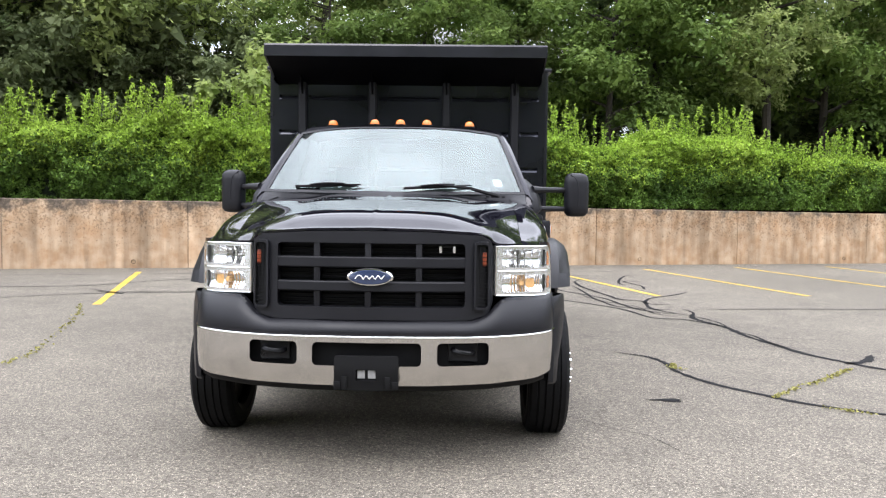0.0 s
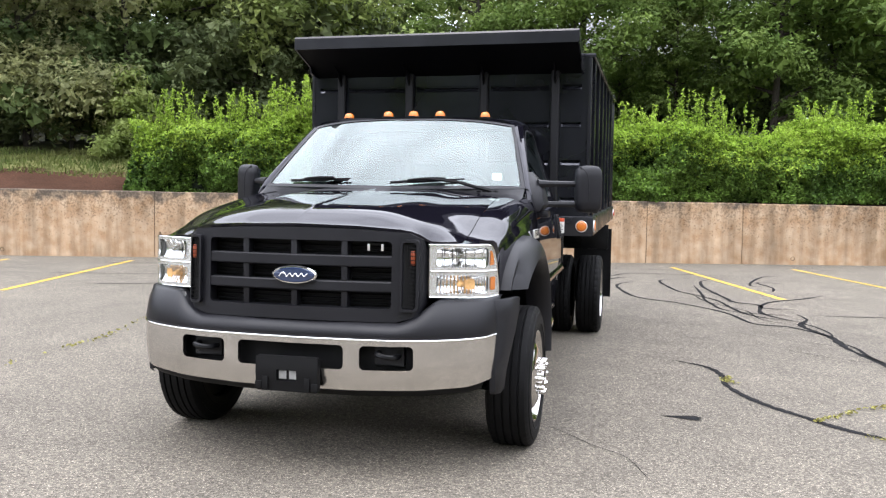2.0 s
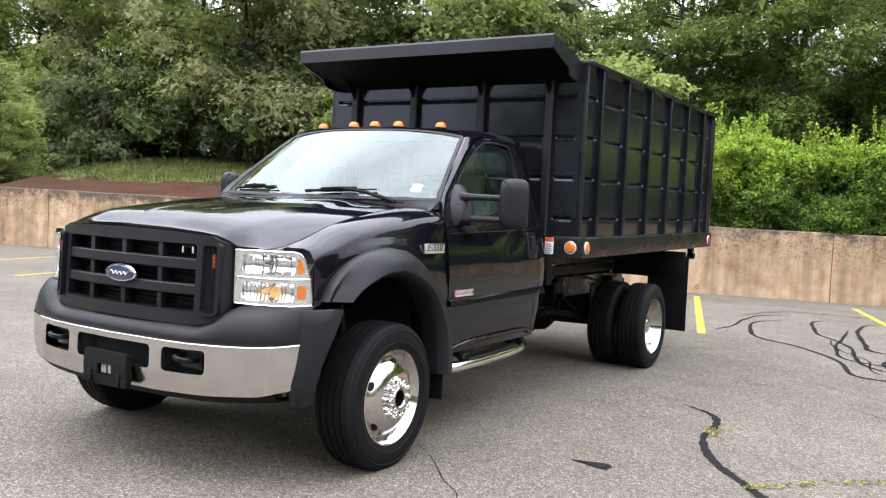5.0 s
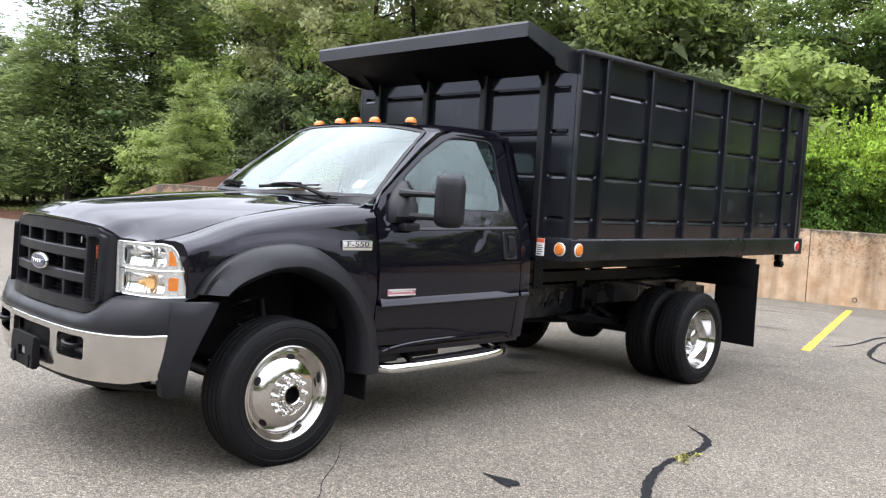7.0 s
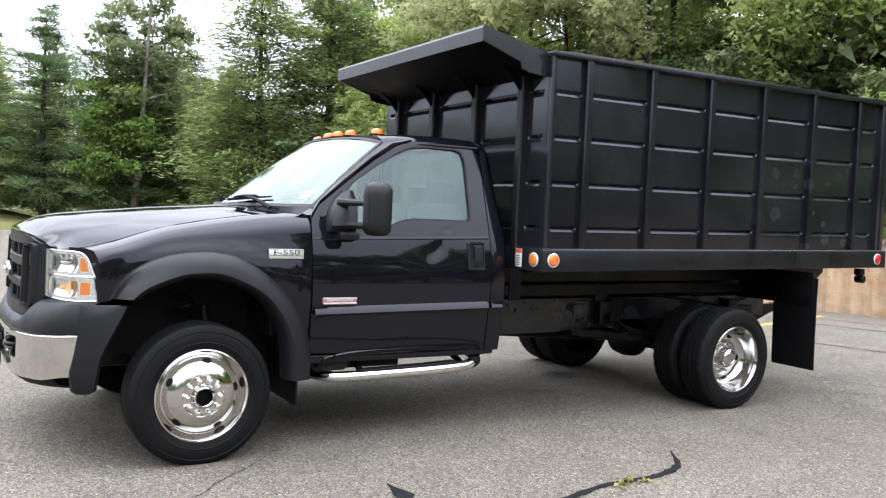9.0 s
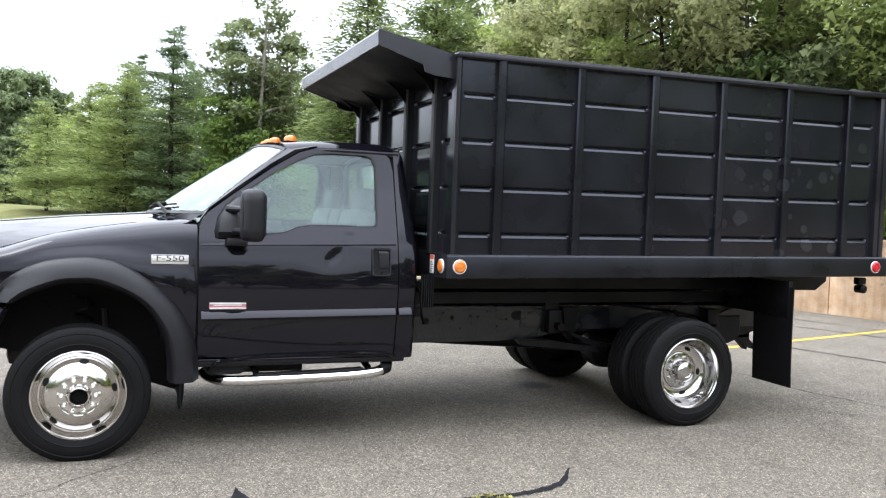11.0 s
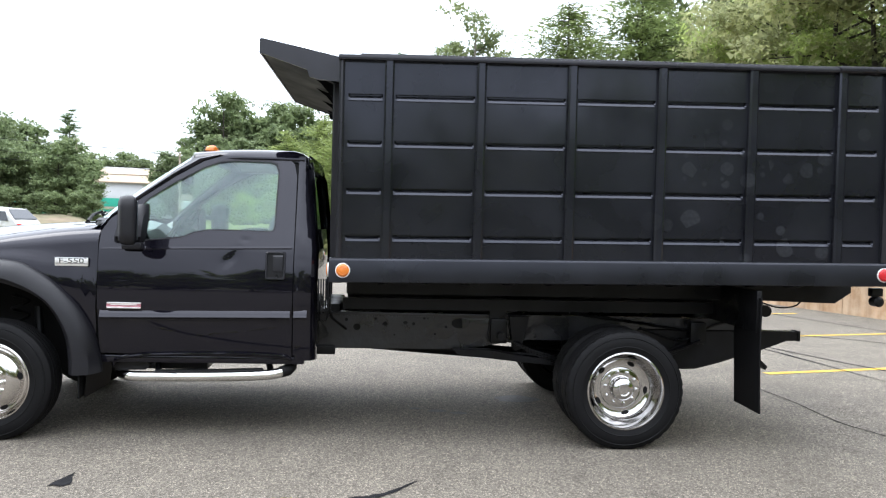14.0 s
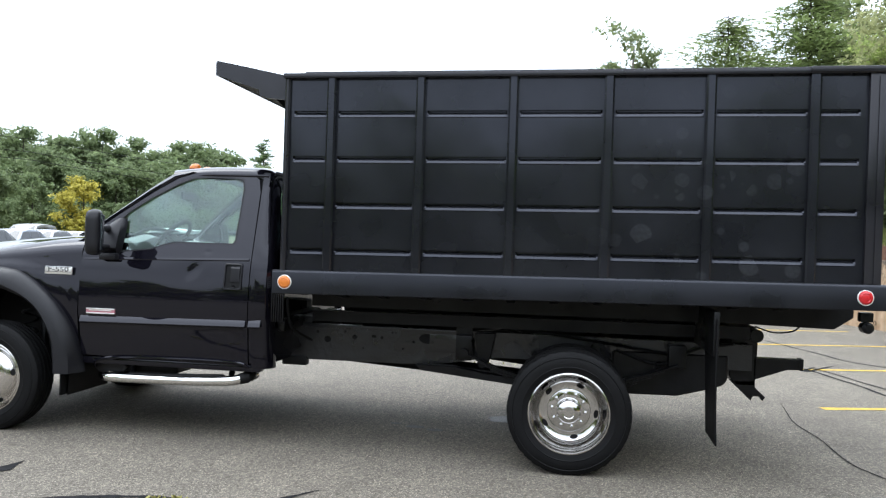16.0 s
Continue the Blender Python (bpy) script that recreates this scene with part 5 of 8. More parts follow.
both("door_jamb", lambda: jamb(1.912), DARK, truck)
both("hinge_jamb", lambda: (lambda bm: (bmesh.ops.delete(bm, geom=[v for v in bm.verts if v.co.z > 1.33], context="VERTS"), bm)[-1])(jamb(0.645)), DARK, truck)

# rocker below the doors
both("rocker_panel", lambda: box(0.86, side_x(0.56) - 0.012, 0.64, 1.99, 0.495, 0.545, 0.012), PAINT, truck)


# ---- cabin ----
def dashboard():
    rows = []
    for x in np.linspace(-0.82, 0.82, 23):
        hump = 0.05 * math.exp(-((x - 0.38) / 0.20) ** 2)
        rows.append([(x, 0.50 + 0.12 * (x / 0.85) ** 2, 1.36), (x, 0.66, 1.385), (x, 0.82, 1.385 + hump), (x, 0.905, 1.365 + hump), (x, 0.93, 1.31), (x, 0.93, 1.15), (x, 0.86, 0.95), (x, 0.86, 0.75)])
    return rows_mesh(rows)


part("dashboard", dashboard(), CABIN, truck, "grey dashboard")


def wheel_ring():
    bm = bmesh.new()
    c, r = Vector((0.40, 1.04, 1.385)), 0.195
    ax = Vector((0, -0.80, 0.60)).normalized()
    u = Vector((1, 0, 0))
    v = ax.cross(u)
    pts = [c + (u * math.cos(w) + v * math.sin(w)) * r for w in np.linspace(0, 2 * math.pi, 33)]
    add_tube(bm, pts, 0.016, 8, cap=False)
    for w in (0.3, math.pi - 0.3, -math.pi / 2):
        add_tube(bm, [c, c + (u * math.cos(w) + v * math.sin(w)) * r], 0.014, 6)
    add_tube(bm, [c + ax * -0.30, c + ax * 0.02], [0.03, 0.06], 10)
    return bm


part("steering_wheel", wheel_ring(), DARK, truck, "black steering wheel")


def seat_shape(x0, x1):
    bm = bmesh.new()
    add_box(bm, x0, x1, 1.20, 1.74, 0.78, 1.00, 0.06)
    add_box(bm, x0, x1, 1.66, 1.84, 0.95, 1.50, 0.06, turn=Matrix.Rotation(radians(-12), 4, "X"))
    return bm


for x0, x1 in ((0.16, 0.70), (-0.16, 0.15), (-0.70, -0.17)):
    part("seat", seat_shape(x0, x1), SEAT_CLOTH, truck, "grey vinyl bench seat section")
for x in (0.43, -0.43):
    part("headrest", box(x - 0.14, x + 0.14, 1.76, 1.87, 1.47, 1.65, 0.045, Matrix.Rotation(radians(-10), 4, "X")), SEAT_CLOTH, truck, "grey headrest")

# ---- hood and fenders ----
HOOD_Z = curve1([-0.88, -0.86, -0.83, -0.79, -0.74, -0.66, -0.40, -0.10, 0.30, 0.65], [1.236, 1.250, 1.272, 1.292, 1.308, 1.323, 1.352, 1.384, 1.415, 1.430])
SEAM_Z = curve1([-0.88, -0.70, -0.50, -0.29, 0.04, 0.38, 0.65], [1.150, 1.165, 1.205, 1.262, 1.330, 1.382, 1.405])
BOW = curve1([0.0, 0.30, 0.50, 0.58, 0.62, 0.66, 0.78, 0.88, 0.93, 1.0], [0.0, 0.015, 0.052, 0.082, 0.122, 0.142, 0.168, 0.222, 0.294, 0.33])
HOOD_EDGE = curve1([0.0, 0.30, 0.50, 0.56, 0.60, 0.63, 0.65, 0.80], [1.240, 1.234, 1.220, 1.212, 1.194, 1.170, 1.161, 1.158])
FLARE_OUT = [(-0.480, 0.908), (-0.432, 0.99), (-0.334, 1.076), (-0.189, 1.140), (-0.005, 1.165), (0.10, 1.158), (0.20, 1.134), (0.37, 1.03), (0.525, 0.875), (0.625, 0.70), (0.662, 0.52), (0.668, 0.43)]
FLARE_IN = [(-0.365, 0.908), (-0.335, 0.935), (-0.274, 0.975), (-0.12, 1.032), (0.0, 1.042), (0.06, 1.040), (0.13, 1.022), (0.265, 0.964), (0.383, 0.87), (0.480, 0.706), (0.512, 0.55), (0.518, 0.43)]


def bowed(x, y):
    fade = min(1.0, max(0.0, (-0.15 - y) / 0.71))
    return y + BOW(abs(x)) * fade


def hood_top(x, y):
    zc, zs = HOOD_Z(y), SEAM_Z(y)
    a = abs(x)
    bulge = 0.014 / (1 + math.exp((a - 0.46) / 0.035)) * min(1, max(0, (y + 0.86) / 0.3))
    zc -= 0.014 * min(1, max(0, (y + 0.86) / 0.3))
    return zc - (zc - zs) * (a / 0.78) ** 3.2 + bulge


HOOD_YS = [-0.872, -0.868, -0.860, -0.848, -0.83, -0.81, -0.785, -0.755, -0.72, -0.68, -0.62, -0.55, -0.45, -0.35, -0.22, -0.10, 0.02, 0.15, 0.28, 0.40, 0.48]


def hood():
    xs = sorted({*np.linspace(-0.779, 0.779, 49), *(s * v for s in (1, -1) for v in (0.006, 0.012, 0.02, 0.56, 0.59, 0.61, 0.625, 0.64))})
    rows = []
    for y in HOOD_YS:
        row = []
        for x in xs:
            ya = bowed(x, y)
            if y > 0.3:
                ya = y - 0.10 * (1 - (abs(x) / 0.775) ** 2) * (y - 0.3) / 0.18 + 0.10 * (abs(x) / 0.775) ** 2 * (y - 0.3) / 0.18
            z = hood_top(x, y)
            # the front edge comes down onto the headlights; a fine ridge runs along the middle
            z -= max(0.0, z - HOOD_EDGE(abs(x))) * math.exp(-(y + 0.872) / 0.05)
            z += 0.0035 * math.exp(-(x / 0.010) ** 2) * min(1.0, max(0.0, (y + 0.80) / 0.15))
            row.append((x, ya, z))
        rows.append(row)
    return thicken(rows_mesh(rows), (0, 0, -0.012))


part("hood", hood(), PAINT, truck, "glossy black hood")


def fender():
    """From the hood's seam over the shoulder down to the flare."""
    rows = []
    out_y, out_z = [p[0] for p in FLARE_OUT[:11]], [p[1] for p in FLARE_OUT[:11]]
    for y in [-0.86, -0.806, -0.793, -0.72, -0.66, -0.60, -0.52, -0.44, -0.36, -0.26, -0.15, -0.02, 0.1, 0.22, 0.34, 0.45, 0.55, 0.62, 0.637]:
        zs = SEAM_Z(y)
        fade = min(1.0, max(0.0, (y + 0.70) / 1.0))
        drop = 0.025 + 0.095 * fade + 0.065 * math.exp(-(y + 0.86) / 0.07)
        row = []
        for a in np.linspace(0, 90, 9):
            w = radians(a)
            x = 0.782 + (0.158 + 0.022 * fade) * math.sin(w)
            row.append((x, bowed(x, y), zs - drop * (1 - math.cos(w)) - 0.002))
        x0, z0 = row[-1][0], row[-1][2]
        ya = row[-1][1]
        low = 1.146 if y < -0.80 else (0.89 if ya < -0.46 else max(0.47, float(np.interp(ya, out_y, out_z)) - 0.05))
        if ya > 0.60:
            low = 0.47
        low = min(low, z0 - 0.004)
        for f in (0.12, 0.3, 0.5, 0.75, 1.0):
            z = z0 + (low - z0) * f
            row.append((x0 + (side_x(min(z, 1.27)) - x0) * min(1, f * 2.2) * (0.10 + 0.90 * fade), ya, z))
        rows.append(row)
    return rows_mesh(rows)


fenders = both("fender", fender, PAINT, truck, "glossy black front fender", 50)


def cowl():
    rows = []
    for k in np.linspace(-1, 1, 25):
        lo = WIN_LOW(k)
        x = lo.x
        a = min(abs(x) / 0.775, 1)
        yh = 0.48 - 0.10 * (1 - a ** 2) + 0.10 * a ** 2
        rows.append([(x, yh - 0.06, hood_top(min(abs(x), 0.775), 0.45) - 0.03), (x, yh + 0.005, hood_top(min(abs(x), 0.775), 0.48) - 0.012), (x, max(yh + 0.02, lo.y - 0.02), lo.z - 0.006), (x, lo.y + 0.02, lo.z - 0.004)])
    return rows_mesh(rows)


part("cowl", cowl(), TRIM, truck, "black plastic cowl with vents")
for x in (0.62, 0.655, 0.69, 0.725):
    part("cowl_vent", box(x, x + 0.022, 0.475, 0.515, 1.408, 1.418, 0.003), DARK, truck)


def wiper(x0, x1, up):
    bm = bmesh.new()
    a, b = WIN_LOW(x0 / 0.893), WIN_LOW(x1 / 0.893)
    lift = Vector((0, -0.02, 0.025))
    n = 9
    pts = [(a * (1 - t) + b * t) + (WIN_TOP(0.3) - WIN_LOW(0.3)) * (up * t + 0.02) + lift for t in np.linspace(0, 1, n)]
    pts = [Vector((p.x, WIN_LOW(p.x / 0.893).y + (p.z - 1.425) * 1.35 - 0.035, p.z)) for p in pts]
    add_tube(bm, pts, [0.010] * 3 + [0.013] * 3 + [0.006] * 3, 6)
    mid = pts[n // 2] + Vector((0, -0.012, 0.014))
    add_tube(bm, [pts[n // 2 - 2] + Vector((0, -0.01, 0.01)), mid, pts[n // 2 + 2] + Vector((0, -0.01, 0.01))], 0.008, 6)
    root = Vector((x1 + (0.17 if x1 > x0 else -0.17), WIN_LOW(0.5).y + 0.02, 1.418))
    add_tube(bm, [mid, mid * 0.5 + root * 0.5 + Vector((0, -0.01, 0.015)), root], [0.011, 0.010, 0.015], 6)
    return bm


part("wiper", wiper(0.08, 0.53, 0.045), DARK, truck, "black windshield wiper")
part("wiper", wiper(-0.66, -0.20, 0.045), DARK, truck, "black windshield wiper")


# ---- flares, wheel wells ----
def flare():
    o, i = smooth_path([(0, *p) for p in FLARE_OUT], 3), smooth_path([(0, *p) for p in FLARE_IN], 3)
    rows = []
    for (_, yo, zo), (_, yi, zi) in zip(o, i):
        base = side_x(min(zo, 1.2)) - 0.01
        tuck = min(1, max(0, (-0.10 - yo) / 0.38))
        base -= 0.055 * tuck
        row = []
        for f, x in ((0.0, base), (0.015, base + 0.035), (0.08, base + 0.055), (0.3, 1.072 - 0.075 * tuck), (0.6, 1.092 - 0.05 * tuck), (0.92, 1.10 - 0.028 * tuck), (1.0, 1.092 - 0.028 * tuck), (1.08, 1.078 - 0.02 * tuck), (1.22, 1.045 - 0.02 * tuck), (1.24, 0.95)):
            row.append((min(x, 1.10) if f < 1 else x, yo + (yi - yo) * f, zo + (zi - zo) * f))
        rows.append(row)
    return rows_mesh(rows)


both("wheel_flare", flare, TRIM, truck, "matt black plastic wheel arch flare", 40)


def bumper_cap():
    """Black end piece between the bumper and the front wheel."""
    rows = []
    for z, y0, y1, x1 in ((0.875, -0.60, -0.390, 1.020), (0.868, -0.605, -0.378, 1.034), (0.80, -0.615, -0.410, 1.036), (0.70, -0.625, -0.458, 1.026), (0.60, -0.64, -0.497, 1.008), (0.52, -0.655, -0.512, 0.995), (0.42, -0.64, -0.525, 0.985), (0.405, -0.62, -0.54, 0.97)):
        rows.append([(0.80, y1, z), (x1 - 0.03, y1, z), (x1, y1 - 0.02, z), ((x1 + 0.957) / 2 + 0.010, (y0 + y1) / 2 - 0.01, z), (0.957, y0, z), (0.93, y0 - 0.01, z)])
    bm = rows_mesh(rows)
    return bm


both("bumper_end", bumper_cap, TRIM, truck, "matt black bumper end piece", 40)


def well():
    rows = []
    for w in np.linspace(-12, 165, 23):
        y, z = 0.02 + 0.56 * math.cos(radians(w)), 0.40 + 0.665 * math.sin(radians(w))
        rows.append([(0.45, y, z), (0.7, y, z), (0.99, y, z)])
    bm = rows_mesh(rows)
    add_rows(bm, [[(0.45, 0.02 + 0.56 * math.cos(radians(w)), 0.40 + 0.665 * math.sin(radians(w))) for w in np.linspace(-12, 165, 23)], [(0.45, 0.02, 0.45)] * 23])
    return bm


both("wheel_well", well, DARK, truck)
both("mud_guard", lambda: box(0.93, 1.05, 0.545, 0.557, 0.27, 0.50, 0.004), RUBBER, truck)

TURN_LENS = material("pale_amber_lens", (0.80, 0.45, 0.18), 0.25, spread=0.15, scale=80, bump=0.2, bump_scale=200)
TURN_DULL = material("dull_orange_lens", (0.20, 0.035, 0.010), 0.35, spread=0.2, scale=80, bump=0.2, bump_scale=200)
# ---- grille ----
GRILLE_Y = curve1([0.0, 0.2, 0.4, 0.52, 0.58, 0.615, 0.635], [-0.885, -0.880, -0.862, -0.842, -0.822, -0.785, -0.715])


def on_grille(x, z):
    return (x, GRILLE_Y(abs(x)) + 0.035 * (z - 0.80), z)


grille = part("grille", (lambda: (lambda bm: (add_ring(bm, [(-0.625, 0.86), (-0.60, 0.80), (-0.50, 0.772), (0.50, 0.772), (0.60, 0.80), (0.625, 0.86), (0.628, 1.10), (0.615, 1.17), (0.56, 1.202), (0.3, 1.218), (0, 1.223), (-0.3, 1.218), (-0.56, 1.202), (-0.615, 1.17), (-0.628, 1.10)], rounded(-0.478, 0.478, 0.836, 1.160, 0.02), (0, 1.0), on_grille, rows=14, extra=80), thicken(bm, (0, 0.07, 0)))[-1])(bmesh.new()))(), TRIM, truck, "matt charcoal plastic grille", 40)


def grille_bar(z0, z1, proud):
    xs = np.linspace(-0.49, 0.49, 25)
    rows = []
    for z, d in ((z0, 0.05), (z0, proud + 0.006), (z0 + 0.006, proud), (z1 - 0.006, proud), (z1, proud + 0.006), (z1, 0.05)):
        rows.append([(x, on_grille(x, z)[1] + d, z) for x in xs])
    return rows_mesh(rows)


for z0, z1 in ((1.035, 1.090), (0.914, 0.966)):
    part("crossbar", grille_bar(z0, z1, 0.004), TRIM, grille)
for x in (-0.276, -0.015, 0.243):
    bm = bmesh.new()
    y = on_grille(x, 1.0)[1]
    add_box(bm, x - 0.016, x + 0.016, y + 0.014, y + 0.075, 0.83, 1.165, 0.004)
    part("upright_bar", bm, TRIM, grille)
# near-black sheet that stands in for the shade inside the grille
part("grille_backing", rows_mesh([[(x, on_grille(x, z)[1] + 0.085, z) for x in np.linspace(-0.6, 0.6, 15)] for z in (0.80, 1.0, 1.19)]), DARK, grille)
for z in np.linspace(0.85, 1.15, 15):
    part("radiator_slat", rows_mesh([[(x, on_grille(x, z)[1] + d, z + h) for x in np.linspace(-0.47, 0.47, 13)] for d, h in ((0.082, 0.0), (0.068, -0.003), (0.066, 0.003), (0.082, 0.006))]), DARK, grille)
latch = part("hood_latch", box(0.34, 0.43, -0.806, -0.80, 1.138, 1.152, 0.002), CHASSIS, grille, "dark latch bracket with pale tabs")
for x in (0.345, 0.415):
    part("latch_tab", box(x, x + 0.013, -0.812, -0.806, 1.112, 1.146, 0.002), BADGE_SILVER, latch)


def side_vent():
    bm = bmesh.new()
    for z in np.linspace(0.845, 1.15, 17):
        p = on_grille(0.556, z)
        add_box(bm, 0.535, 0.592, p[1] - 0.0055, p[1] - 0.002, z - 0.0016, z + 0.0016, 0.0)
    for x in (0.553, 0.573):
        add_box(bm, x - 0.0015, x + 0.0015, on_grille(x, 1)[1] - 0.0055, on_grille(x, 1)[1] - 0.002, 0.845, 1.15, 0.0)
    return bm


def vent_floor():
    bm = bmesh.new()
    outer = rounded(0.524, 0.606, 0.825, 1.172, 0.02)
    inner = rounded(0.534, 0.595, 0.838, 1.158, 0.014)
    add_ring(bm, outer, inner, (0.565, 1.0), lambda x, z: (x, GRILLE_Y(x) + 0.035 * (z - 0.8) - 0.026, z), rows=2, extra=40)
    thicken(bm, (0, 0.024, 0))
    return bm


# flat near-black sheet on the grille; its colour stands in for the vent's shade
def vent_shade():
    return fill(rounded(0.534, 0.595, 0.838, 1.158, 0.014), (0.565, 1.0), lambda x, z: (x, GRILLE_Y(x) + 0.035 * (z - 0.8) - 0.003, z))


for nm, mk, mt in (("vent_rim", vent_floor, TRIM), ("vent_shade", vent_shade, DARK), ("vent_mesh", side_vent, DARK)):
    b = mk()
    o = mirrored(b)
    part(nm, b, mt, grille)
    part(nm, o, mt, grille)
for s in (1, -1):
    m = box(0.566, 0.588, -0.824, -0.80, 1.048, 1.118, 0.006)
    part("turn_lamp", m if s > 0 else mirrored(m), TURN_DULL, grille, "dull red-orange side lamp in the grille")


def oval(rx, rz, y, d):
    bm = bmesh.new()
    rows = []
    for f, dy in ((1.0, 0.0), (1.0, -d * 0.6), (0.93, -d), (0.0001, -d * 1.25)):
        rows.append([(rx * f * math.cos(w), y + dy, 0.99 + rz * f * math.sin(w)) for w in np.linspace(0, 2 * math.pi, 41)[:-1]])
    add_rows(bm, rows, True)
    return bm


emblem = part("emblem", oval(0.116, 0.045, -0.884, 0.014), CHROME, grille, "blue oval emblem with silver rim")
bpy.context.view_layer.update()
part("emblem_field", oval(0.106, 0.037, -0.893, 0.010), BADGE_BLUE, emblem)
scroll = bmesh.new()
add_tube(scroll, smooth_path([(-0.074, -0.9055, 0.982), (-0.060, -0.906, 0.999), (-0.044, -0.9065, 0.996), (-0.034, -0.907, 0.982), (-0.018, -0.907, 0.997), (-0.004, -0.907, 0.982), (0.012, -0.907, 0.997), (0.026, -0.907, 0.982), (0.042, -0.9065, 0.998), (0.056, -0.906, 0.984), (0.074, -0.9055, 1.0)], 5), 0.0025, 6)
part("emblem_scroll", scroll, CHROME, emblem, "plain silver scroll")


# ---- headlights ----
LAMP_PATH = smooth_path([(0.640, -0.745, 0), (0.74, -0.722, 0), (0.84, -0.685, 0), (0.905, -0.635, 0), (0.946, -0.530, 0)], 5)


def on_lamp(s, z, deep=0.0):
    """A place on the lamp's face, s from its inner to its outer end, deep behind it."""
    i = min(max(s, 0.0), 1.0) * (len(LAMP_PATH) - 1)
    k = min(int(i), len(LAMP_PATH) - 2)
    a, b = Vector(LAMP_PATH[k]), Vector(LAMP_PATH[k + 1])
    p = a.lerp(b, i - k)
    return (p.x - deep * 0.35 + max(0, s - 1) * 0.04, p.y + deep + max(0, s - 1) * 0.5, z)


LAMP_EDGE = [(0.0, 0.890), (0.25, 0.889), (0.5, 0.888), (0.75, 0.888), (0.985, 0.890), (0.983, 0.93), (0.960, 1.0), (0.930, 1.06), (0.885, 1.112), (0.835, 1.137), (0.76, 1.146), (0.6, 1.146), (0.3, 1.146), (0.0, 1.146)]


def window_edge(s0, s1, z0, z1, r=0.014, n=4):
    """A rounded window on the lamp's face, as (s, z)."""
    return [(a / 0.40, b) for a, b in rounded(s0 * 0.40, s1 * 0.40, z0, z1, r, n)]


def headlight(sgn):
    def put(bm):
        return bm if sgn > 0 else mirrored(bm)
    housing = bmesh.new()
    edge = LAMP_EDGE + LAMP_EDGE[:1]
    add_rows(housing, [[on_lamp(a_, b_, d_) for a_, b_ in edge] for d_ in (0.002, 0.03, 0.078)])
    add_rows(housing, [[on_lamp(s_, z_, 0.078) for s_ in np.linspace(0, 0.97, 14)] for z_ in (0.889, 1.02, 1.12)])
    h = part("headlight", put(housing), LAMP_GREY, truck, "clear square headlight with amber side lamps", 30)
    # painted corner beside the slanting outer edge
    side = bmesh.new()
    inner = [(0.60, 1.148), (0.76, 1.148), (0.835, 1.139), (0.887, 1.113), (0.932, 1.061), (0.962, 1.001), (0.985, 0.931), (0.988, 0.886)]
    outer = [(0.60, 1.168), (0.75, 1.168), (0.86, 1.166), (0.94, 1.152), (0.985, 1.112), (1.02, 1.045), (1.05, 0.95), (1.05, 0.886)]
    add_rows(side, [[on_lamp(a_, b_, 0.004) for a_, b_ in inner], [on_lamp(a_, b_, 0.004) for a_, b_ in outer]])
    part("lamp_surround", put(side), PAINT, truck, "", 50)
    # bright face plate with a window for each lamp, and a thin rim
    upper = [(0.0, 1.018), (0.3, 1.018), (0.6, 1.018), (0.8, 1.018), (0.966, 1.018)] + [p for p in LAMP_EDGE if p[1] > 1.03]
    lower = [p for p in LAMP_EDGE if p[1] < 1.01] + [(0.966, 1.018), (0.8, 1.018), (0.6, 1.018), (0.3, 1.018), (0.0, 1.018)]
    for outer, w0, w1 in ((upper, 1.036, 1.130), (lower, 0.907, 0.998)):
        plate = bmesh.new()
        add_ring(plate, outer, window_edge(0.085, 0.775, w0, w1, 0.022), (0.45, (w0 + w1) / 2), lambda a_, b_: on_lamp(a_, b_, 0.004), rows=3, extra=60)
        thicken(plate, (-0.002, 0.012, 0))
        part("face_plate", put(plate), LAMP_PLATE, h, "", 30)
    bez = bmesh.new()
    rim_line = [on_lamp(a_, b_, 0.001) for a_, b_ in LAMP_EDGE]
    add_tube(bez, rim_line + rim_line[:1], 0.0045, 6, cap=False)
    add_tube(bez, [on_lamp(s_, 1.017, 0.003) for s_ in np.linspace(0.02, 0.95, 14)], 0.005, 6)
    part("bezel", put(bez), CHROME, h)
    for z0, z1 in ((1.028, 1.134), (0.897, 1.006)):
        bowl = bmesh.new()
        rows = []
        for z in np.linspace(z0, z1, 13):
            v = (z - (z0 + z1) / 2) / ((z1 - z0) / 2)
            row = []
            for j in range(49):
                s_ = 0.05 + 0.735 * j / 48
                u = (s_ - 0.42) / 0.37
                depth = 0.016 + 0.056 * max(0.0, 1 - 0.6 * u * u - 0.4 * v * v) + (0.0035 * (j % 3 == 0) if z0 < 1 else 0.004 * (j % 8 < 2))
                row.append(on_lamp(s_, z, depth))
            rows.append(row)
        add_rows(bowl, rows)
        part("reflector", put(bowl), REFLECTOR, h, "", 20)
        bulb = lathe([(-0.03, 0.0), (-0.028, 0.010), (-0.01, 0.016), (0.02, 0.018), (0.03, 0.008)], 12)
        bmesh.ops.rotate(bulb, verts=bulb.verts, matrix=Matrix.Rotation(radians(90), 3, "Z"))
        bmesh.ops.translate(bulb, verts=bulb.verts, vec=(0.775, -0.665, (z0 + z1) / 2))
        part("bulb", put(bulb), TURN_LENS if z0 < 1 else ALLOY, h)
        if z0 < 1:
            glow = fill(window_edge(0.42, 0.55, 0.926, 0.976, 0.012), (0.48, 0.952), lambda a_, b_: on_lamp(a_, b_, 0.030), 2)
            part("turn_lens", put(glow), TURN_LENS, h, "amber turn lamp")
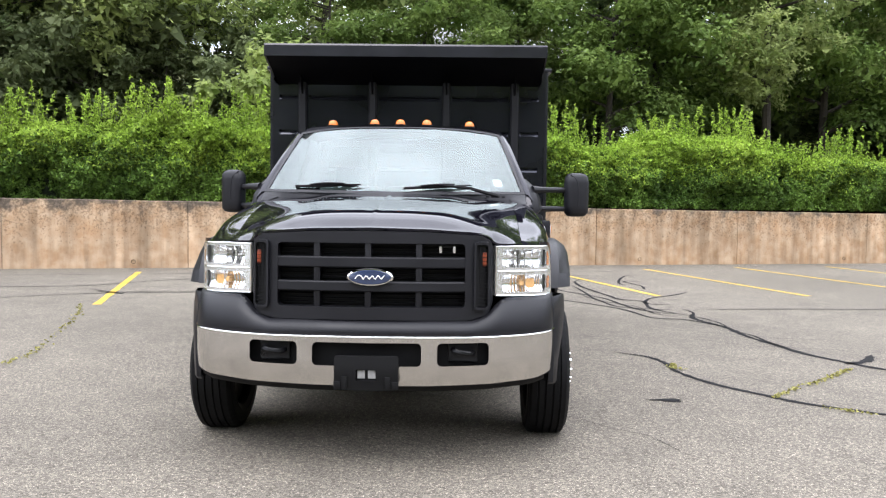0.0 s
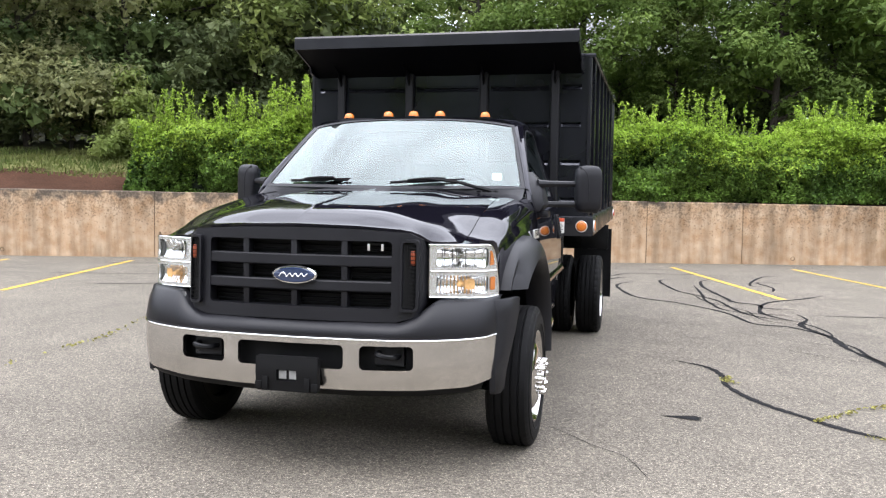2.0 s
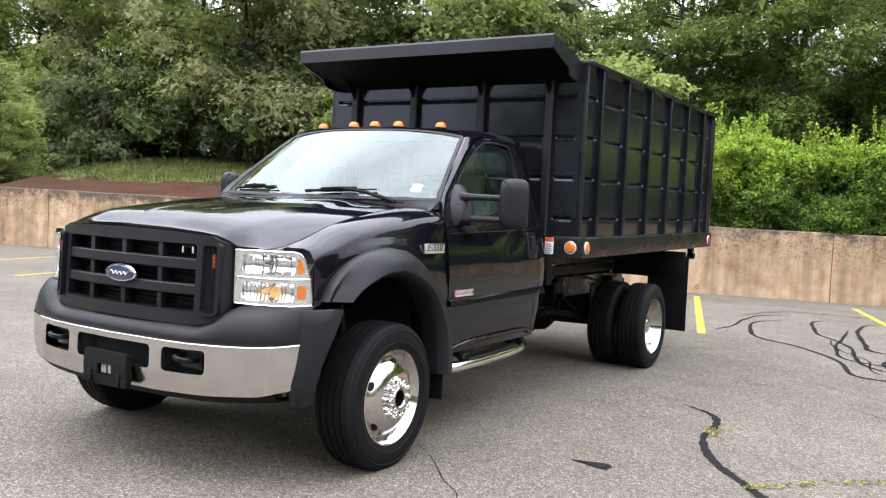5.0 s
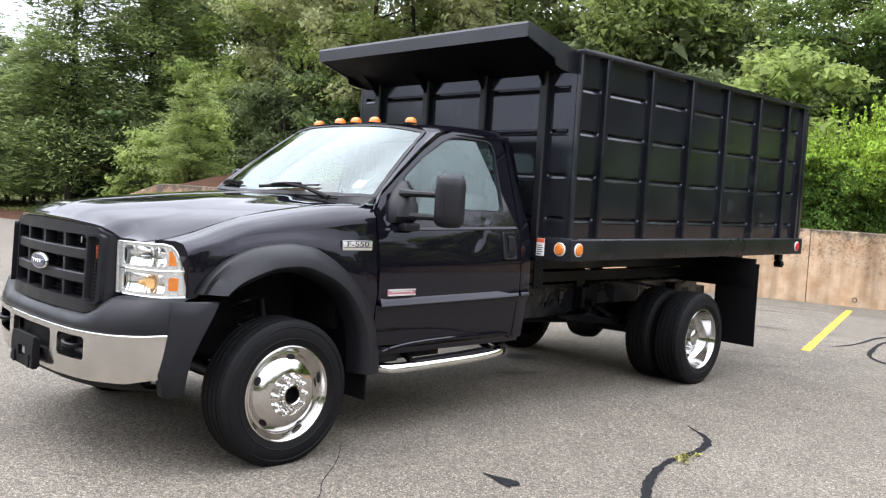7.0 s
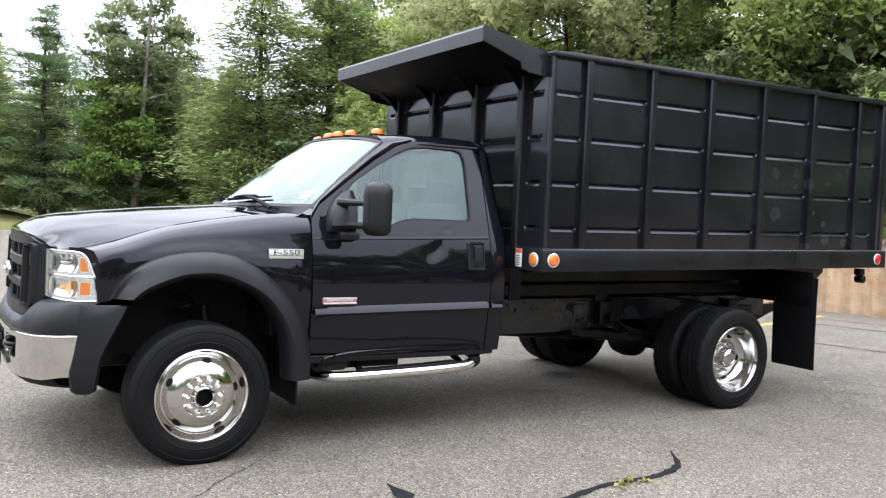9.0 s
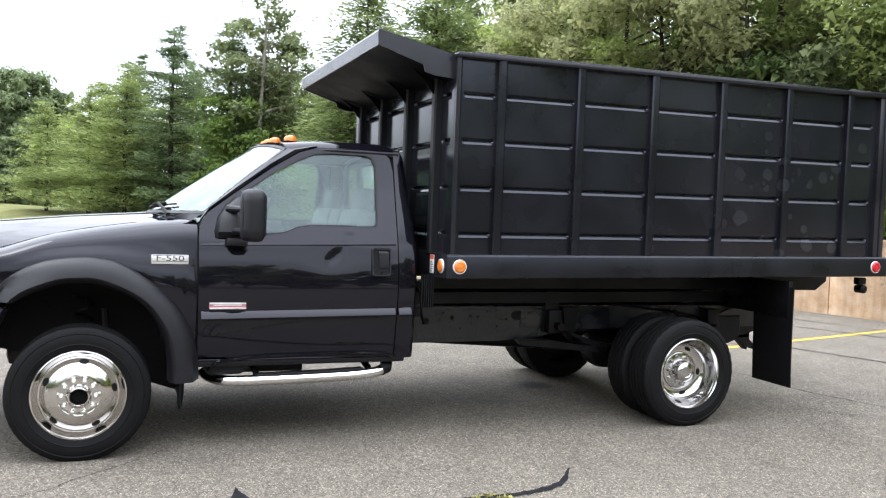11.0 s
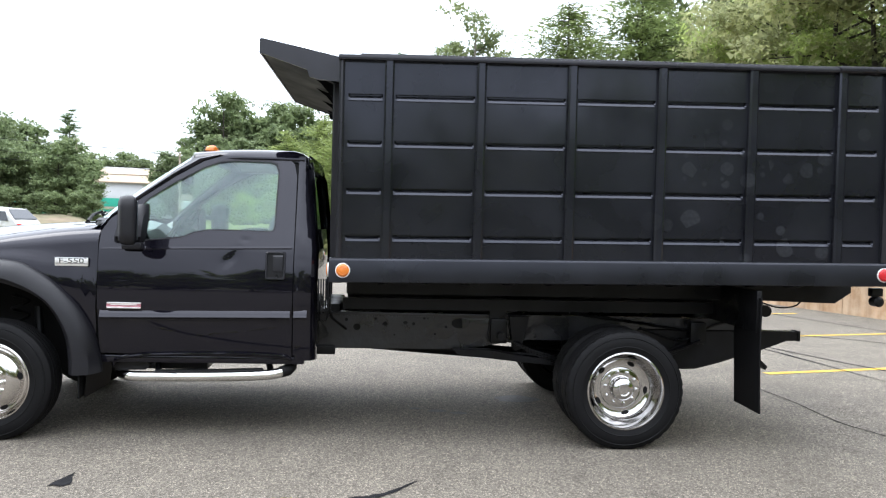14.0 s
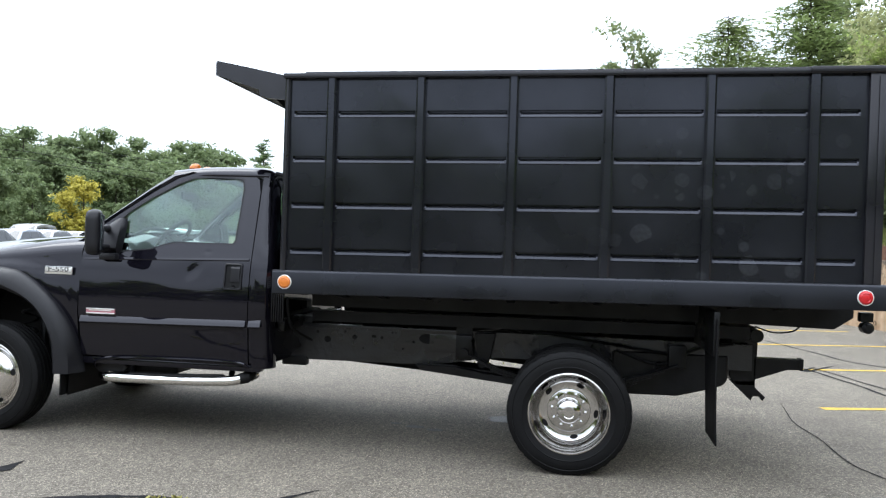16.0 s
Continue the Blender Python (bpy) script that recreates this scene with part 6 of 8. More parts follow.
        lens = window_edge(0.815, 0.915, 0.922, 0.986, 0.008) if z0 < 1 else [(0.81, 1.045), (0.893, 1.045), (0.882, 1.075), (0.862, 1.10), (0.84, 1.114), (0.81, 1.116)]
        part("side_lens", put(fill(lens, (0.85, (z0 + z1) / 2), lambda a_, b_: on_lamp(a_, b_, 0.0005), 2)), AMBER, h, "orange side reflector")
    cover = part("cover_glass", put(fill(LAMP_EDGE, (0.48, 1.015), lambda a_, b_: on_lamp(a_, b_, -0.003), 5)), LAMP_GLASS, h)
    cover.visible_shadow = False


headlight(1)
headlight(-1)

# ---- front bumper ----
BUMP_Y = curve1([0.0, 0.3, 0.5, 0.65, 0.80, 0.88, 0.93, 0.957], [-0.925, -0.918, -0.902, -0.875, -0.825, -0.780, -0.720, -0.620])
CH_TOP = curve1([0, 0.5, 0.75, 0.957], [0.694, 0.696, 0.702, 0.712])
CH_LOW = curve1([0, 0.3, 0.6, 0.85, 0.957], [0.440, 0.442, 0.452, 0.470, 0.500])


def on_bumper(x, t):
    """t runs from the lower to the upper edge of the chrome."""
    z = CH_LOW(abs(x)) + (CH_TOP(abs(x)) - CH_LOW(abs(x))) * t
    y = BUMP_Y(abs(x)) + 0.060 * max(0, 0.5 - t) ** 1.5 + 0.008 * max(0, t - 0.6) ** 1.6
    return (x, y, z)


def chrome_band():
    bm = bmesh.new()
    holes = ((-0.612, -0.366), (-0.288, 0.262), (0.342, 0.602))
    cuts = (-0.957, -0.64, -0.327, 0.300, 0.632, 0.957)
    for x0, x1, hole in ((cuts[0], cuts[1], None), (cuts[1], cuts[2], holes[0]), (cuts[2], cuts[3], holes[1]), (cuts[3], cuts[4], holes[2]), (cuts[4], cuts[5], None)):
        if hole is None:
            xs = np.linspace(x0, x1, 15)
            add_rows(bm, [[on_bumper(x, t) for x in xs] for t in (*np.linspace(0, 0.93, 13), 0.945, 1.0)])
        else:
            c = ((hole[0] + hole[1]) / 2, 0.62)
            outer = [(x, 0.0) for x in np.linspace(x0, x1, 7)] + [(x1, t) for t in np.linspace(0, 1, 13)[1:-1]] + [(x, 1.0) for x in np.linspace(x1, x0, 7)] + [(x0, t) for t in np.linspace(1, 0, 13)[1:-1]]
            inner = [(c[0] + (a - c[0]), b) for a, b in rounded_scaled(hole[0], hole[1], 0.405, 0.870)]
            add_ring(bm, outer, inner, c, on_bumper, rows=4, extra=64)
    bmesh.ops.remove_doubles(bm, verts=bm.verts, dist=2e-3)
    return thicken(bm, (0, 0.03, 0))


def rounded_scaled(a0, a1, b0, b1):
    """Round corners of 2.5 cm where b runs over a band 25 cm high."""
    return [(a, b / 0.25) for a, b in rounded(a0, a1, b0 * 0.25, b1 * 0.25, 0.024)]


bumper = part("front_bumper", chrome_band(), BUMPER_CHROME, truck, "chrome front bumper with scuffs and three openings", 40)


def bumper_top():
    """Black upper cover of the bumper, raised under the headlights."""
    up = curve1([0, 0.52, 0.60, 0.655, 0.70, 0.957], [0.768, 0.768, 0.800, 0.858, 0.878, 0.885])
    rows = []
    for x in np.linspace(-0.957, 0.957, 67):
        a = abs(x)
        y, z0, z1 = BUMP_Y(a), CH_TOP(a), up(a)
        high = (z1 - 0.768) / 0.117
        rows.append([(x, y + 0.034, z0 - 0.01), (x, y + 0.008, z0 + 0.001), (x, y + 0.004, z0 + 0.012), (x, y + 0.012 + 0.02 * high, z0 + (z1 - z0) * 0.6), (x, y + 0.028 + 0.045 * high, z1 - 0.014), (x, y + 0.045 + 0.05 * high, z1), (x, y + 0.10 + 0.05 * high, z1 + 0.004)])
    return rows_mesh(rows)


part("bumper_cover", bumper_top(), TRIM, bumper, "matt black bumper cover", 40)
# thin chrome bead added to draw the bright line along the bumper's top
part("bumper_highlight", tube([tuple(Vector(on_bumper(x, 0.985)) + Vector((0, -0.001, 0))) for x in np.linspace(-0.955, 0.955, 61)], 0.0042, 6), CHROME, bumper)


# dark sheet behind the openings, coloured as the shade within the bumper
def bumper_back():
    bm = bmesh.new()
    add_rows(bm, [[(x, BUMP_Y(abs(x)) + 0.085, z) for x in np.linspace(-0.90, 0.90, 25)] for z in (0.46, 0.74)])
    return bm


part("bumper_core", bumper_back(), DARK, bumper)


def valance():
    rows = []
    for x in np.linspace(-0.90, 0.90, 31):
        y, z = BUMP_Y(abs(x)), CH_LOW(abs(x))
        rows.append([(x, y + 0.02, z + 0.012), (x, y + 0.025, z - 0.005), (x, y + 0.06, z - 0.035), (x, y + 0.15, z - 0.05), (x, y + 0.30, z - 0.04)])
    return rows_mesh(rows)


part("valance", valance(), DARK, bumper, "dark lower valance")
for x in (-0.489, 0.472):
    bm = bmesh.new()
    add_tube(bm, smooth_path([(x - 0.05, -0.80, 0.62), (x - 0.045, -0.90, 0.625), (x, -0.925, 0.618), (x + 0.045, -0.90, 0.612), (x + 0.05, -0.80, 0.61)], 4), 0.013, 8)
    add_box(bm, x - 0.075, x + 0.075, -0.845, -0.80, 0.56, 0.66, 0.008)
    part("tow_hook", bm, CHASSIS, bumper, "dark steel tow hook")


def plate_bracket():
    bm = bmesh.new()
    add_ring(bm, rounded(-0.170, 0.150, 0.428, 0.600, 0.012), rounded(-0.062, 0.042, 0.478, 0.535, 0.006), (-0.01, 0.506), lambda x, z: (x, -0.962 + 0.004 * math.cos(30 * z), z), rows=3)
    return thicken(bm, (0, 0.022, 0))


# pale grey put into the slots for the reflections that show in them
SLOT_GREY = material("pale_slot_grey", (0.30, 0.30, 0.29), 0.5, spread=0.2, scale=30)
bracket = part("plate_bracket", plate_bracket(), DARK, bumper, "empty black licence plate bracket")
part("bracket_back", box(-0.17, 0.15, -0.944, -0.925, 0.44, 0.59, 0.003), DARK, bracket)
for x in (-0.036, 0.017):
    part("bracket_slot", box(x - 0.019, x + 0.019, -0.9475, -0.944, 0.487, 0.528, 0.001), SLOT_GREY, bracket)
for x in (-0.118, 0.098):
    part("bracket_clip", box(x - 0.014, x + 0.014, -0.972, -0.96, 0.432, 0.50, 0.004), DARK, bracket)
for x in (-0.155, 0.135):
    part("bracket_ear", box(x - 0.018, x + 0.018, -0.968, -0.955, 0.435, 0.475, 0.004), DARK, bracket)


# ---- mirrors ----
def mirror_head(x0, x1, y):
    bm = bmesh.new()
    rows = []
    for z, f in ((1.283, 0.35), (1.290, 0.75), (1.313, 0.97), (1.36, 1.0), (1.44, 1.0), (1.52, 1.0), (1.563, 0.93), (1.583, 0.72), (1.591, 0.40)):
        c = (x0 + x1) / 2
        row = []
        for k in range(20):
            w = 2 * math.pi * k / 20
            cx, sy = math.cos(w), math.sin(w)
            x = c + (x1 - x0) / 2 * math.copysign(abs(cx) ** 0.6, cx) * f
            yy = (0.040 if sy > 0 else 0.064) * math.copysign(abs(sy) ** 0.65, sy) * f
            row.append((c + (x - c) * 0.927 - yy * 0.375, y + yy * 0.927 + (x - c) * 0.375, z))
        rows.append(row)
    vs = add_rows(bm, rows, True)
    bm.faces.new(vs[0])
    bm.faces.new(vs[-1])
    return bm


def mirror_set(sgn, x0, x1, y):
    head = mirror_head(x0, x1, y)
    m = part("side_mirror", head if sgn > 0 else mirrored(head), TRIM, truck, "tall black towing mirror on two arms", 50)
    gl = box(x0 + 0.02, x1 - 0.02, y + 0.037, y + 0.044, 1.318, 1.558, 0.004)
    bmesh.ops.rotate(gl, cent=((x0 + x1) / 2, y, 1.45), verts=gl.verts, matrix=Matrix.Rotation(radians(22), 3, "Z"))
    part("mirror_glass", gl if sgn > 0 else mirrored(gl), CAR_GLASS, m)
    fold = bmesh.new()
    add_tube(fold, smooth_path([(x0 + 0.04, y - 0.066, 1.58), (x0 + 0.085, y - 0.064, 1.54), (x0 + 0.098, y - 0.062, 1.46), (x0 + 0.098, y - 0.062, 1.36)], 4), 0.006, 6)
    part("moulded_rib", fold if sgn > 0 else mirrored(fold), TRIM, m)
    arms = bmesh.new()
    for z in (1.468, 1.335):
        add_tube(arms, [(0.955, 0.82, z), (1.03, 0.86, z + 0.002), (x0 + 0.04, y - 0.01, z + 0.002)], [0.030, 0.021, 0.019], 10)
    part("mirror_arm", arms if sgn > 0 else mirrored(arms), TRIM, m)
    base = bmesh.new()
    rows = []
    for z, y0, y1, d in ((1.29, 0.74, 0.93, 0.02), (1.33, 0.735, 0.94, 0.075), (1.42, 0.755, 0.945, 0.085), (1.49, 0.80, 0.945, 0.07), (1.545, 0.86, 0.94, 0.03)):
        sx = side_x(z)
        rows.append([(sx, y0, z), (sx + d * 0.7, y0 + 0.02, z), (sx + d, (y0 + y1) / 2, z), (sx + d * 0.8, y1 - 0.02, z), (sx, y1, z)])
    add_rows(base, rows)
    part("mirror_base", base if sgn > 0 else mirrored(base), TRIM, m, "", 50)
    drop = box(side_x(1.27) - 0.01, side_x(1.27) + 0.06, 0.80, 0.93, 1.245, 1.295, 0.018)
    part("mirror_pivot", drop if sgn > 0 else mirrored(drop), TRIM, m)


mirror_set(1, 1.185, 1.362, 0.922)
mirror_set(-1, 1.105, 1.282, 1.02)

# ---- roof marker lamps ----
for x, y, z in ((-0.51, 1.262, 1.938), (-0.192, 1.215, 1.943), (0.0, 1.208, 1.944), (0.196, 1.215, 1.943), (0.514, 1.262, 1.938)):
    bm = bmesh.new()
    rows = []
    for f, h in ((1.0, 0.0), (0.98, 0.012), (0.88, 0.027), (0.64, 0.038), (0.28, 0.043), (0.001, 0.044)):
        rows.append([(0.036 * f * math.cos(w), 0.040 * f * math.sin(w) * (1.25 if math.sin(w) > 0 else 1) + 0.012 * (1 - f), h) for w in np.linspace(0, 2 * math.pi, 21)[:-1]])
    add_rows(bm, rows, True)
    lamp = part("roof_lamp", bm, AMBER, truck, "amber roof marker lamp", 60, at=pose(x, y, z))
    seat = lathe([(-0.012, 0.0), (-0.012, 0.05), (0.004, 0.052), (0.006, 0.0)], 20)
    bmesh.ops.rotate(seat, verts=seat.verts, matrix=Matrix.Rotation(radians(-90), 3, "Y"))
    bmesh.ops.scale(seat, verts=seat.verts, vec=(0.84, 0.98, 1))
    part("lamp_base", seat, DARK, lamp)

# ---- model badge on the fenders ----
for sgn in (1, -1):
    f = fenders[0 if sgn > 0 else 1]
    b = box(side_x(1.16) - 0.004, side_x(1.16) + 0.010, 0.374, 0.586, 1.128, 1.184, 0.005)
    part("model_badge", b if sgn > 0 else mirrored(b), BADGE_SILVER, f, "chrome model badge")
    for z0, z1 in ((1.144, 1.147), (1.178, 1.181)):
        b = box(side_x(1.16) + 0.008, side_x(1.16) + 0.0112, 0.380, 0.580, z0, z1, 0.0)
        part("badge_line", b if sgn > 0 else mirrored(b), DARK, f)
    rot = Euler((radians(90), 0, radians(90 if sgn > 0 else -90))).to_matrix().to_4x4()
    writing("badge_letters", "F-550", 0.046, DARK, f, Matrix.Translation((sgn * (side_x(1.16) + 0.0105), 0.480, 1.1625)) @ rot @ Matrix.Diagonal((1.55, 1, 1, 1)), depth=0.0008)


# ---- wheels ----
def tyre_mesh(blocky):
    bm = bmesh.new()
    R = 0.402
    n = 144
    prof = [(-0.085, 0.252), (-0.100, 0.262), (-0.108, 0.285), (-0.1105, 0.296), (-0.1145, 0.300), (-0.1122, 0.304), (-0.113, 0.320), (-0.110, 0.352), (-0.1076, 0.358), (-0.111, 0.362), (-0.1062, 0.366), (-0.104, 0.374), (-0.098, 0.388), (-0.090, 0.397)]
    tread = []
    for g in (-0.062, -0.022, 0.022, 0.062):
        tread += [(g - 0.006, R), (g - 0.004, R - 0.011), (g + 0.004, R - 0.011), (g + 0.006, R)]
    prof = [(x * 1.06, r) for x, r in prof]
    prof = prof + tread + [(-x, r) for x, r in reversed(prof)]
    rows = []
    for x, r in prof:
        row = []
        for k in range(n):
            w = 2 * math.pi * k / n
            rr = r
            if blocky and abs(x) > 0.064 and r > 0.385 and k % 4 == 0:
                rr = r - 0.005
            if not blocky and abs(x) > 0.095 and 0.38 < r < 0.399 and k % 3 == 0:
                rr = r - 0.003
            if 0.285 < r < 0.36 and abs(x) > 0.105:
                rr = r
            row.append((x, rr * math.cos(w), rr * math.sin(w)))
        rows.append(row)
    add_rows(bm, rows, True)
    return bm


def ellipse_hole(bm, at, along, across, out, a, b, mi):
    """A dark ellipse laid on the disc; its colour stands in for a hand hole's shade."""
    ring = [bm.verts.new(at + along * (a * math.cos(w)) + across * (b * math.sin(w)) + out * 0.003) for w in np.linspace(0, 2 * math.pi, 17)[:-1]]
    bm.faces.new(ring).material_index = mi


def rim_front():
    bm = bmesh.new()
    # outer lip, drop, then the dome that stands out at the hub
    add_lathe(bm, [(0.060, 0.246), (0.098, 0.254), (0.104, 0.262), (0.110, 0.262), (0.112, 0.255), (0.104, 0.247), (0.086, 0.238), (0.076, 0.228), (0.066, 0.222), (0.068, 0.213), (0.084, 0.200), (0.104, 0.178), (0.118, 0.150), (0.123, 0.121), (0.124, 0.116), (0.122, 0.112), (0.124, 0.070), (0.128, 0.066)], 72)
    add_lathe(bm, [(0.122, 0.070), (0.146, 0.066), (0.156, 0.058), (0.158, 0.050), (0.152, 0.045)], 48)
    add_lathe(bm, [(0.154, 0.046), (0.095, 0.044), (0.093, 0.0)], 32, 1)
    for k in range(5):
        w = 2 * math.pi * (k + 0.3) / 5
        rad, tan = Vector((0, math.cos(w), math.sin(w))), Vector((0, -math.sin(w), math.cos(w)))
        out = Vector((0.75, math.cos(w) * 0.6, math.sin(w) * 0.6)).normalized()
        ellipse_hole(bm, Vector((0.088, 0, 0)) + rad * 0.196, tan, out.cross(tan), out, 0.026, 0.017, 1)
    return bm


def rim_rear():
    bm = bmesh.new()
    add_lathe(bm, [(0.060, 0.246), (0.098, 0.254), (0.104, 0.262), (0.110, 0.262), (0.113, 0.254), (0.100, 0.247), (0.080, 0.240), (0.050, 0.232), (0.020, 0.222), (-0.008, 0.208), (-0.022, 0.190), (-0.030, 0.160), (-0.028, 0.142), (-0.020, 0.140), (-0.018, 0.136), (-0.018, 0.082)], 72)
    for k in range(5):
        w = 2 * math.pi * (k + 0.15) / 5
        rad, tan = Vector((0, math.cos(w), math.sin(w))), Vector((0, -math.sin(w), math.cos(w)))
        out = Vector((1, -0.35 * math.cos(w), -0.35 * math.sin(w))).normalized()
        ellipse_hole(bm, Vector((-0.024, 0, 0)) + rad * 0.175, tan, out.cross(tan), out, 0.026, 0.013, 1)
    return bm


def hub_cap():
    return lathe([(-0.018, 0.086), (-0.012, 0.086), (-0.010, 0.080), (0.030, 0.078), (0.052, 0.072), (0.062, 0.058), (0.066, 0.040), (0.063, 0.036), (0.063, 0.0)], 48)


def nut_mesh(x0, long, r, ring, cone):
    bm = bmesh.new()
    if cone:
        add_lathe(bm, [(x0, r * 1.35), (x0 + 0.006, r * 1.35), (x0 + 0.007, r), (x0 + long * 0.7, r), (x0 + long * 0.9, r * 0.75), (x0 + long, 0.0)], 12)
    else:
        add_lathe(bm, [(x0, r * 1.3), (x0 + 0.005, r * 1.3), (x0 + 0.006, r), (x0 + long * 0.8, r), (x0 + long * 0.85, r * 0.7), (x0 + long * 1.2, r * 0.6), (x0 + long * 1.2, 0.0)], 6)
    bmesh.ops.translate(bm, verts=bm.verts, vec=(0, ring, 0))
    return bm


def shared(name, bm, mats, sharp=35):
    ob = part(name, bm, mats, None, "", sharp)
    me = ob.data
    bpy.data.objects.remove(ob)
    return me


TYRE_RIB, TYRE_LUG = shared("tyre", tyre_mesh(False), RUBBER, 28), shared("tyre", tyre_mesh(True), RUBBER, 28)
RIM_F, RIM_R, HUB = shared("rim", rim_front(), [WHEEL_CHROME, DARK]), shared("rim", rim_rear(), [ALLOY, DARK]), shared("hub_cap", hub_cap(), ALLOY)
NUT_F, NUT_R = shared("lug_nut", nut_mesh(0.123, 0.045, 0.0135, 0.092, True), CHROME), shared("lug_nut", nut_mesh(-0.018, 0.022, 0.013, 0.109, False), ALLOY)


def sub(name, me, parent, at=None):
    ob = new(name, me)
    ob.parent = parent
    if at is not None:
        ob.matrix_basis = at
    return ob


def wheel(x, y, sgn, front, inner=False, spin=0.0):
    size = 0.976 if front else 0.986
    w = empty("wheel", pose(sgn * x, y, 0.379 if front else 0.390, 0, 0, 0 if sgn > 0 else 180) @ pose(0, 0, 0, spin) @ Matrix.Diagonal((1, size, size, 1)), truck)
    tagged(w, "polished wheel with a black truck tyre" if not inner else "inner dual wheel in shadow")
    sub("tyre", TYRE_RIB if front else TYRE_LUG, w)
    if inner:
        disc = lathe([(0.09, 0.25), (0.05, 0.24), (0.04, 0.10), (0.04, 0.0)], 32)
        part("rim", disc, CHASSIS, w)
        return w
    sub("rim", RIM_F if front else RIM_R, w)
    if not front:
        sub("hub_cap", HUB, w)
    for k in range(10):
        sub("lug_nut", NUT_F if front else NUT_R, w, pose(0, 0, 0, 36 * k + 10))
    back = lathe([(-0.06, 0.25), (-0.03, 0.20), (-0.03, 0.02)], 24)
    part("brake_drum", back, CHASSIS, w)
    return w


REAR = 4.125
for s in (1, -1):
    wheel(0.968, 0.0, s, True, spin=-10.6)
    wheel(1.092, REAR, s, False, spin=-16)
    wheel(0.800, REAR, s, False, True)


# ---- dump body: leans up a little towards the rear ----
RAKE = 0.013
GROOVES = (2.272, 1.973, 1.668, 1.365)
RIBS = (2.517, 3.112, 3.712, 4.312, 4.928, 5.540)
FLOOR_Z, TOP_Z, FRONT_Y, BACK_Y = 1.225, 2.510, 2.195, 5.935


def raked(bm):
    for v in bm.verts:
        v.co.z += RAKE * (v.co.y - 2.3)
    return bm


def sheet_profile():
    """Heights and depths of the pressed side sheet, from the bottom up."""
    pts = [(FLOOR_Z, 0.0)]
    for z in reversed(GROOVES):
        pts += [(z - 0.032, 0.0), (z - 0.026, 0.0045), (z - 0.011, -0.0025), (z - 0.003, -0.010), (z + 0.006, -0.022), (z + 0.014, -0.022), (z + 0.016, 0.0)]
    pts.append((TOP_Z, 0.0))
    return pts


def side_sheet():
    """One wall of the body: pressed grooves that stop short of the ribs."""
    bm = bmesh.new()
    edges = [FRONT_Y + 0.02, *RIBS, 5.845]
    for a, b in zip(edges, edges[1:]):
        ys = [a, a + 0.040, a + 0.050, b - 0.050, b - 0.040, b]
        amt = [0, 0, 1, 1, 0, 0]
        add_rows(bm, [[(1.168 + d * k + 0.0015 * math.sin(7 * y + 5 * z), y, z) for y, k in zip(ys, amt)] for z, d in sheet_profile()])
    add_rows(bm, [[(1.10, y, z) for y in (FRONT_Y, BACK_Y)] for z in (FLOOR_Z, TOP_Z)])
    return raked(bm)


dump = tagged(empty("dump_body", parent=truck), "tall black steel dump body with ribbed, grooved sides")
BODY_SIDE = material("scuffed_black_side", (0.0105, 0.0110, 0.0135), 0.13, spread=0.3, scale=2.2, rough_spread=0.06, bump=0.12, bump_scale=1.6, spec=0.50)
# body black again, darkened: the shade under the cab shield put into its colour
BODY_UNDER = material("dull_shaded_underside", (0.0045, 0.0045, 0.0055), 0.5, spread=0.3, scale=3, rough_spread=0.1, spec=0.05)


BODY_RAIL = material("black_rail_enamel", (0.0060, 0.0062, 0.0072), 0.3, spread=0.3, scale=2.5, rough_spread=0.1, bump=0.05, bump_scale=9, spec=0.4)


for m_ in (BODY_SIDE, BODY_RAIL):
    m_.node_tree.nodes["Principled BSDF"].inputs["Specular Tint"].default_value = (0.82, 0.86, 1.0, 1)


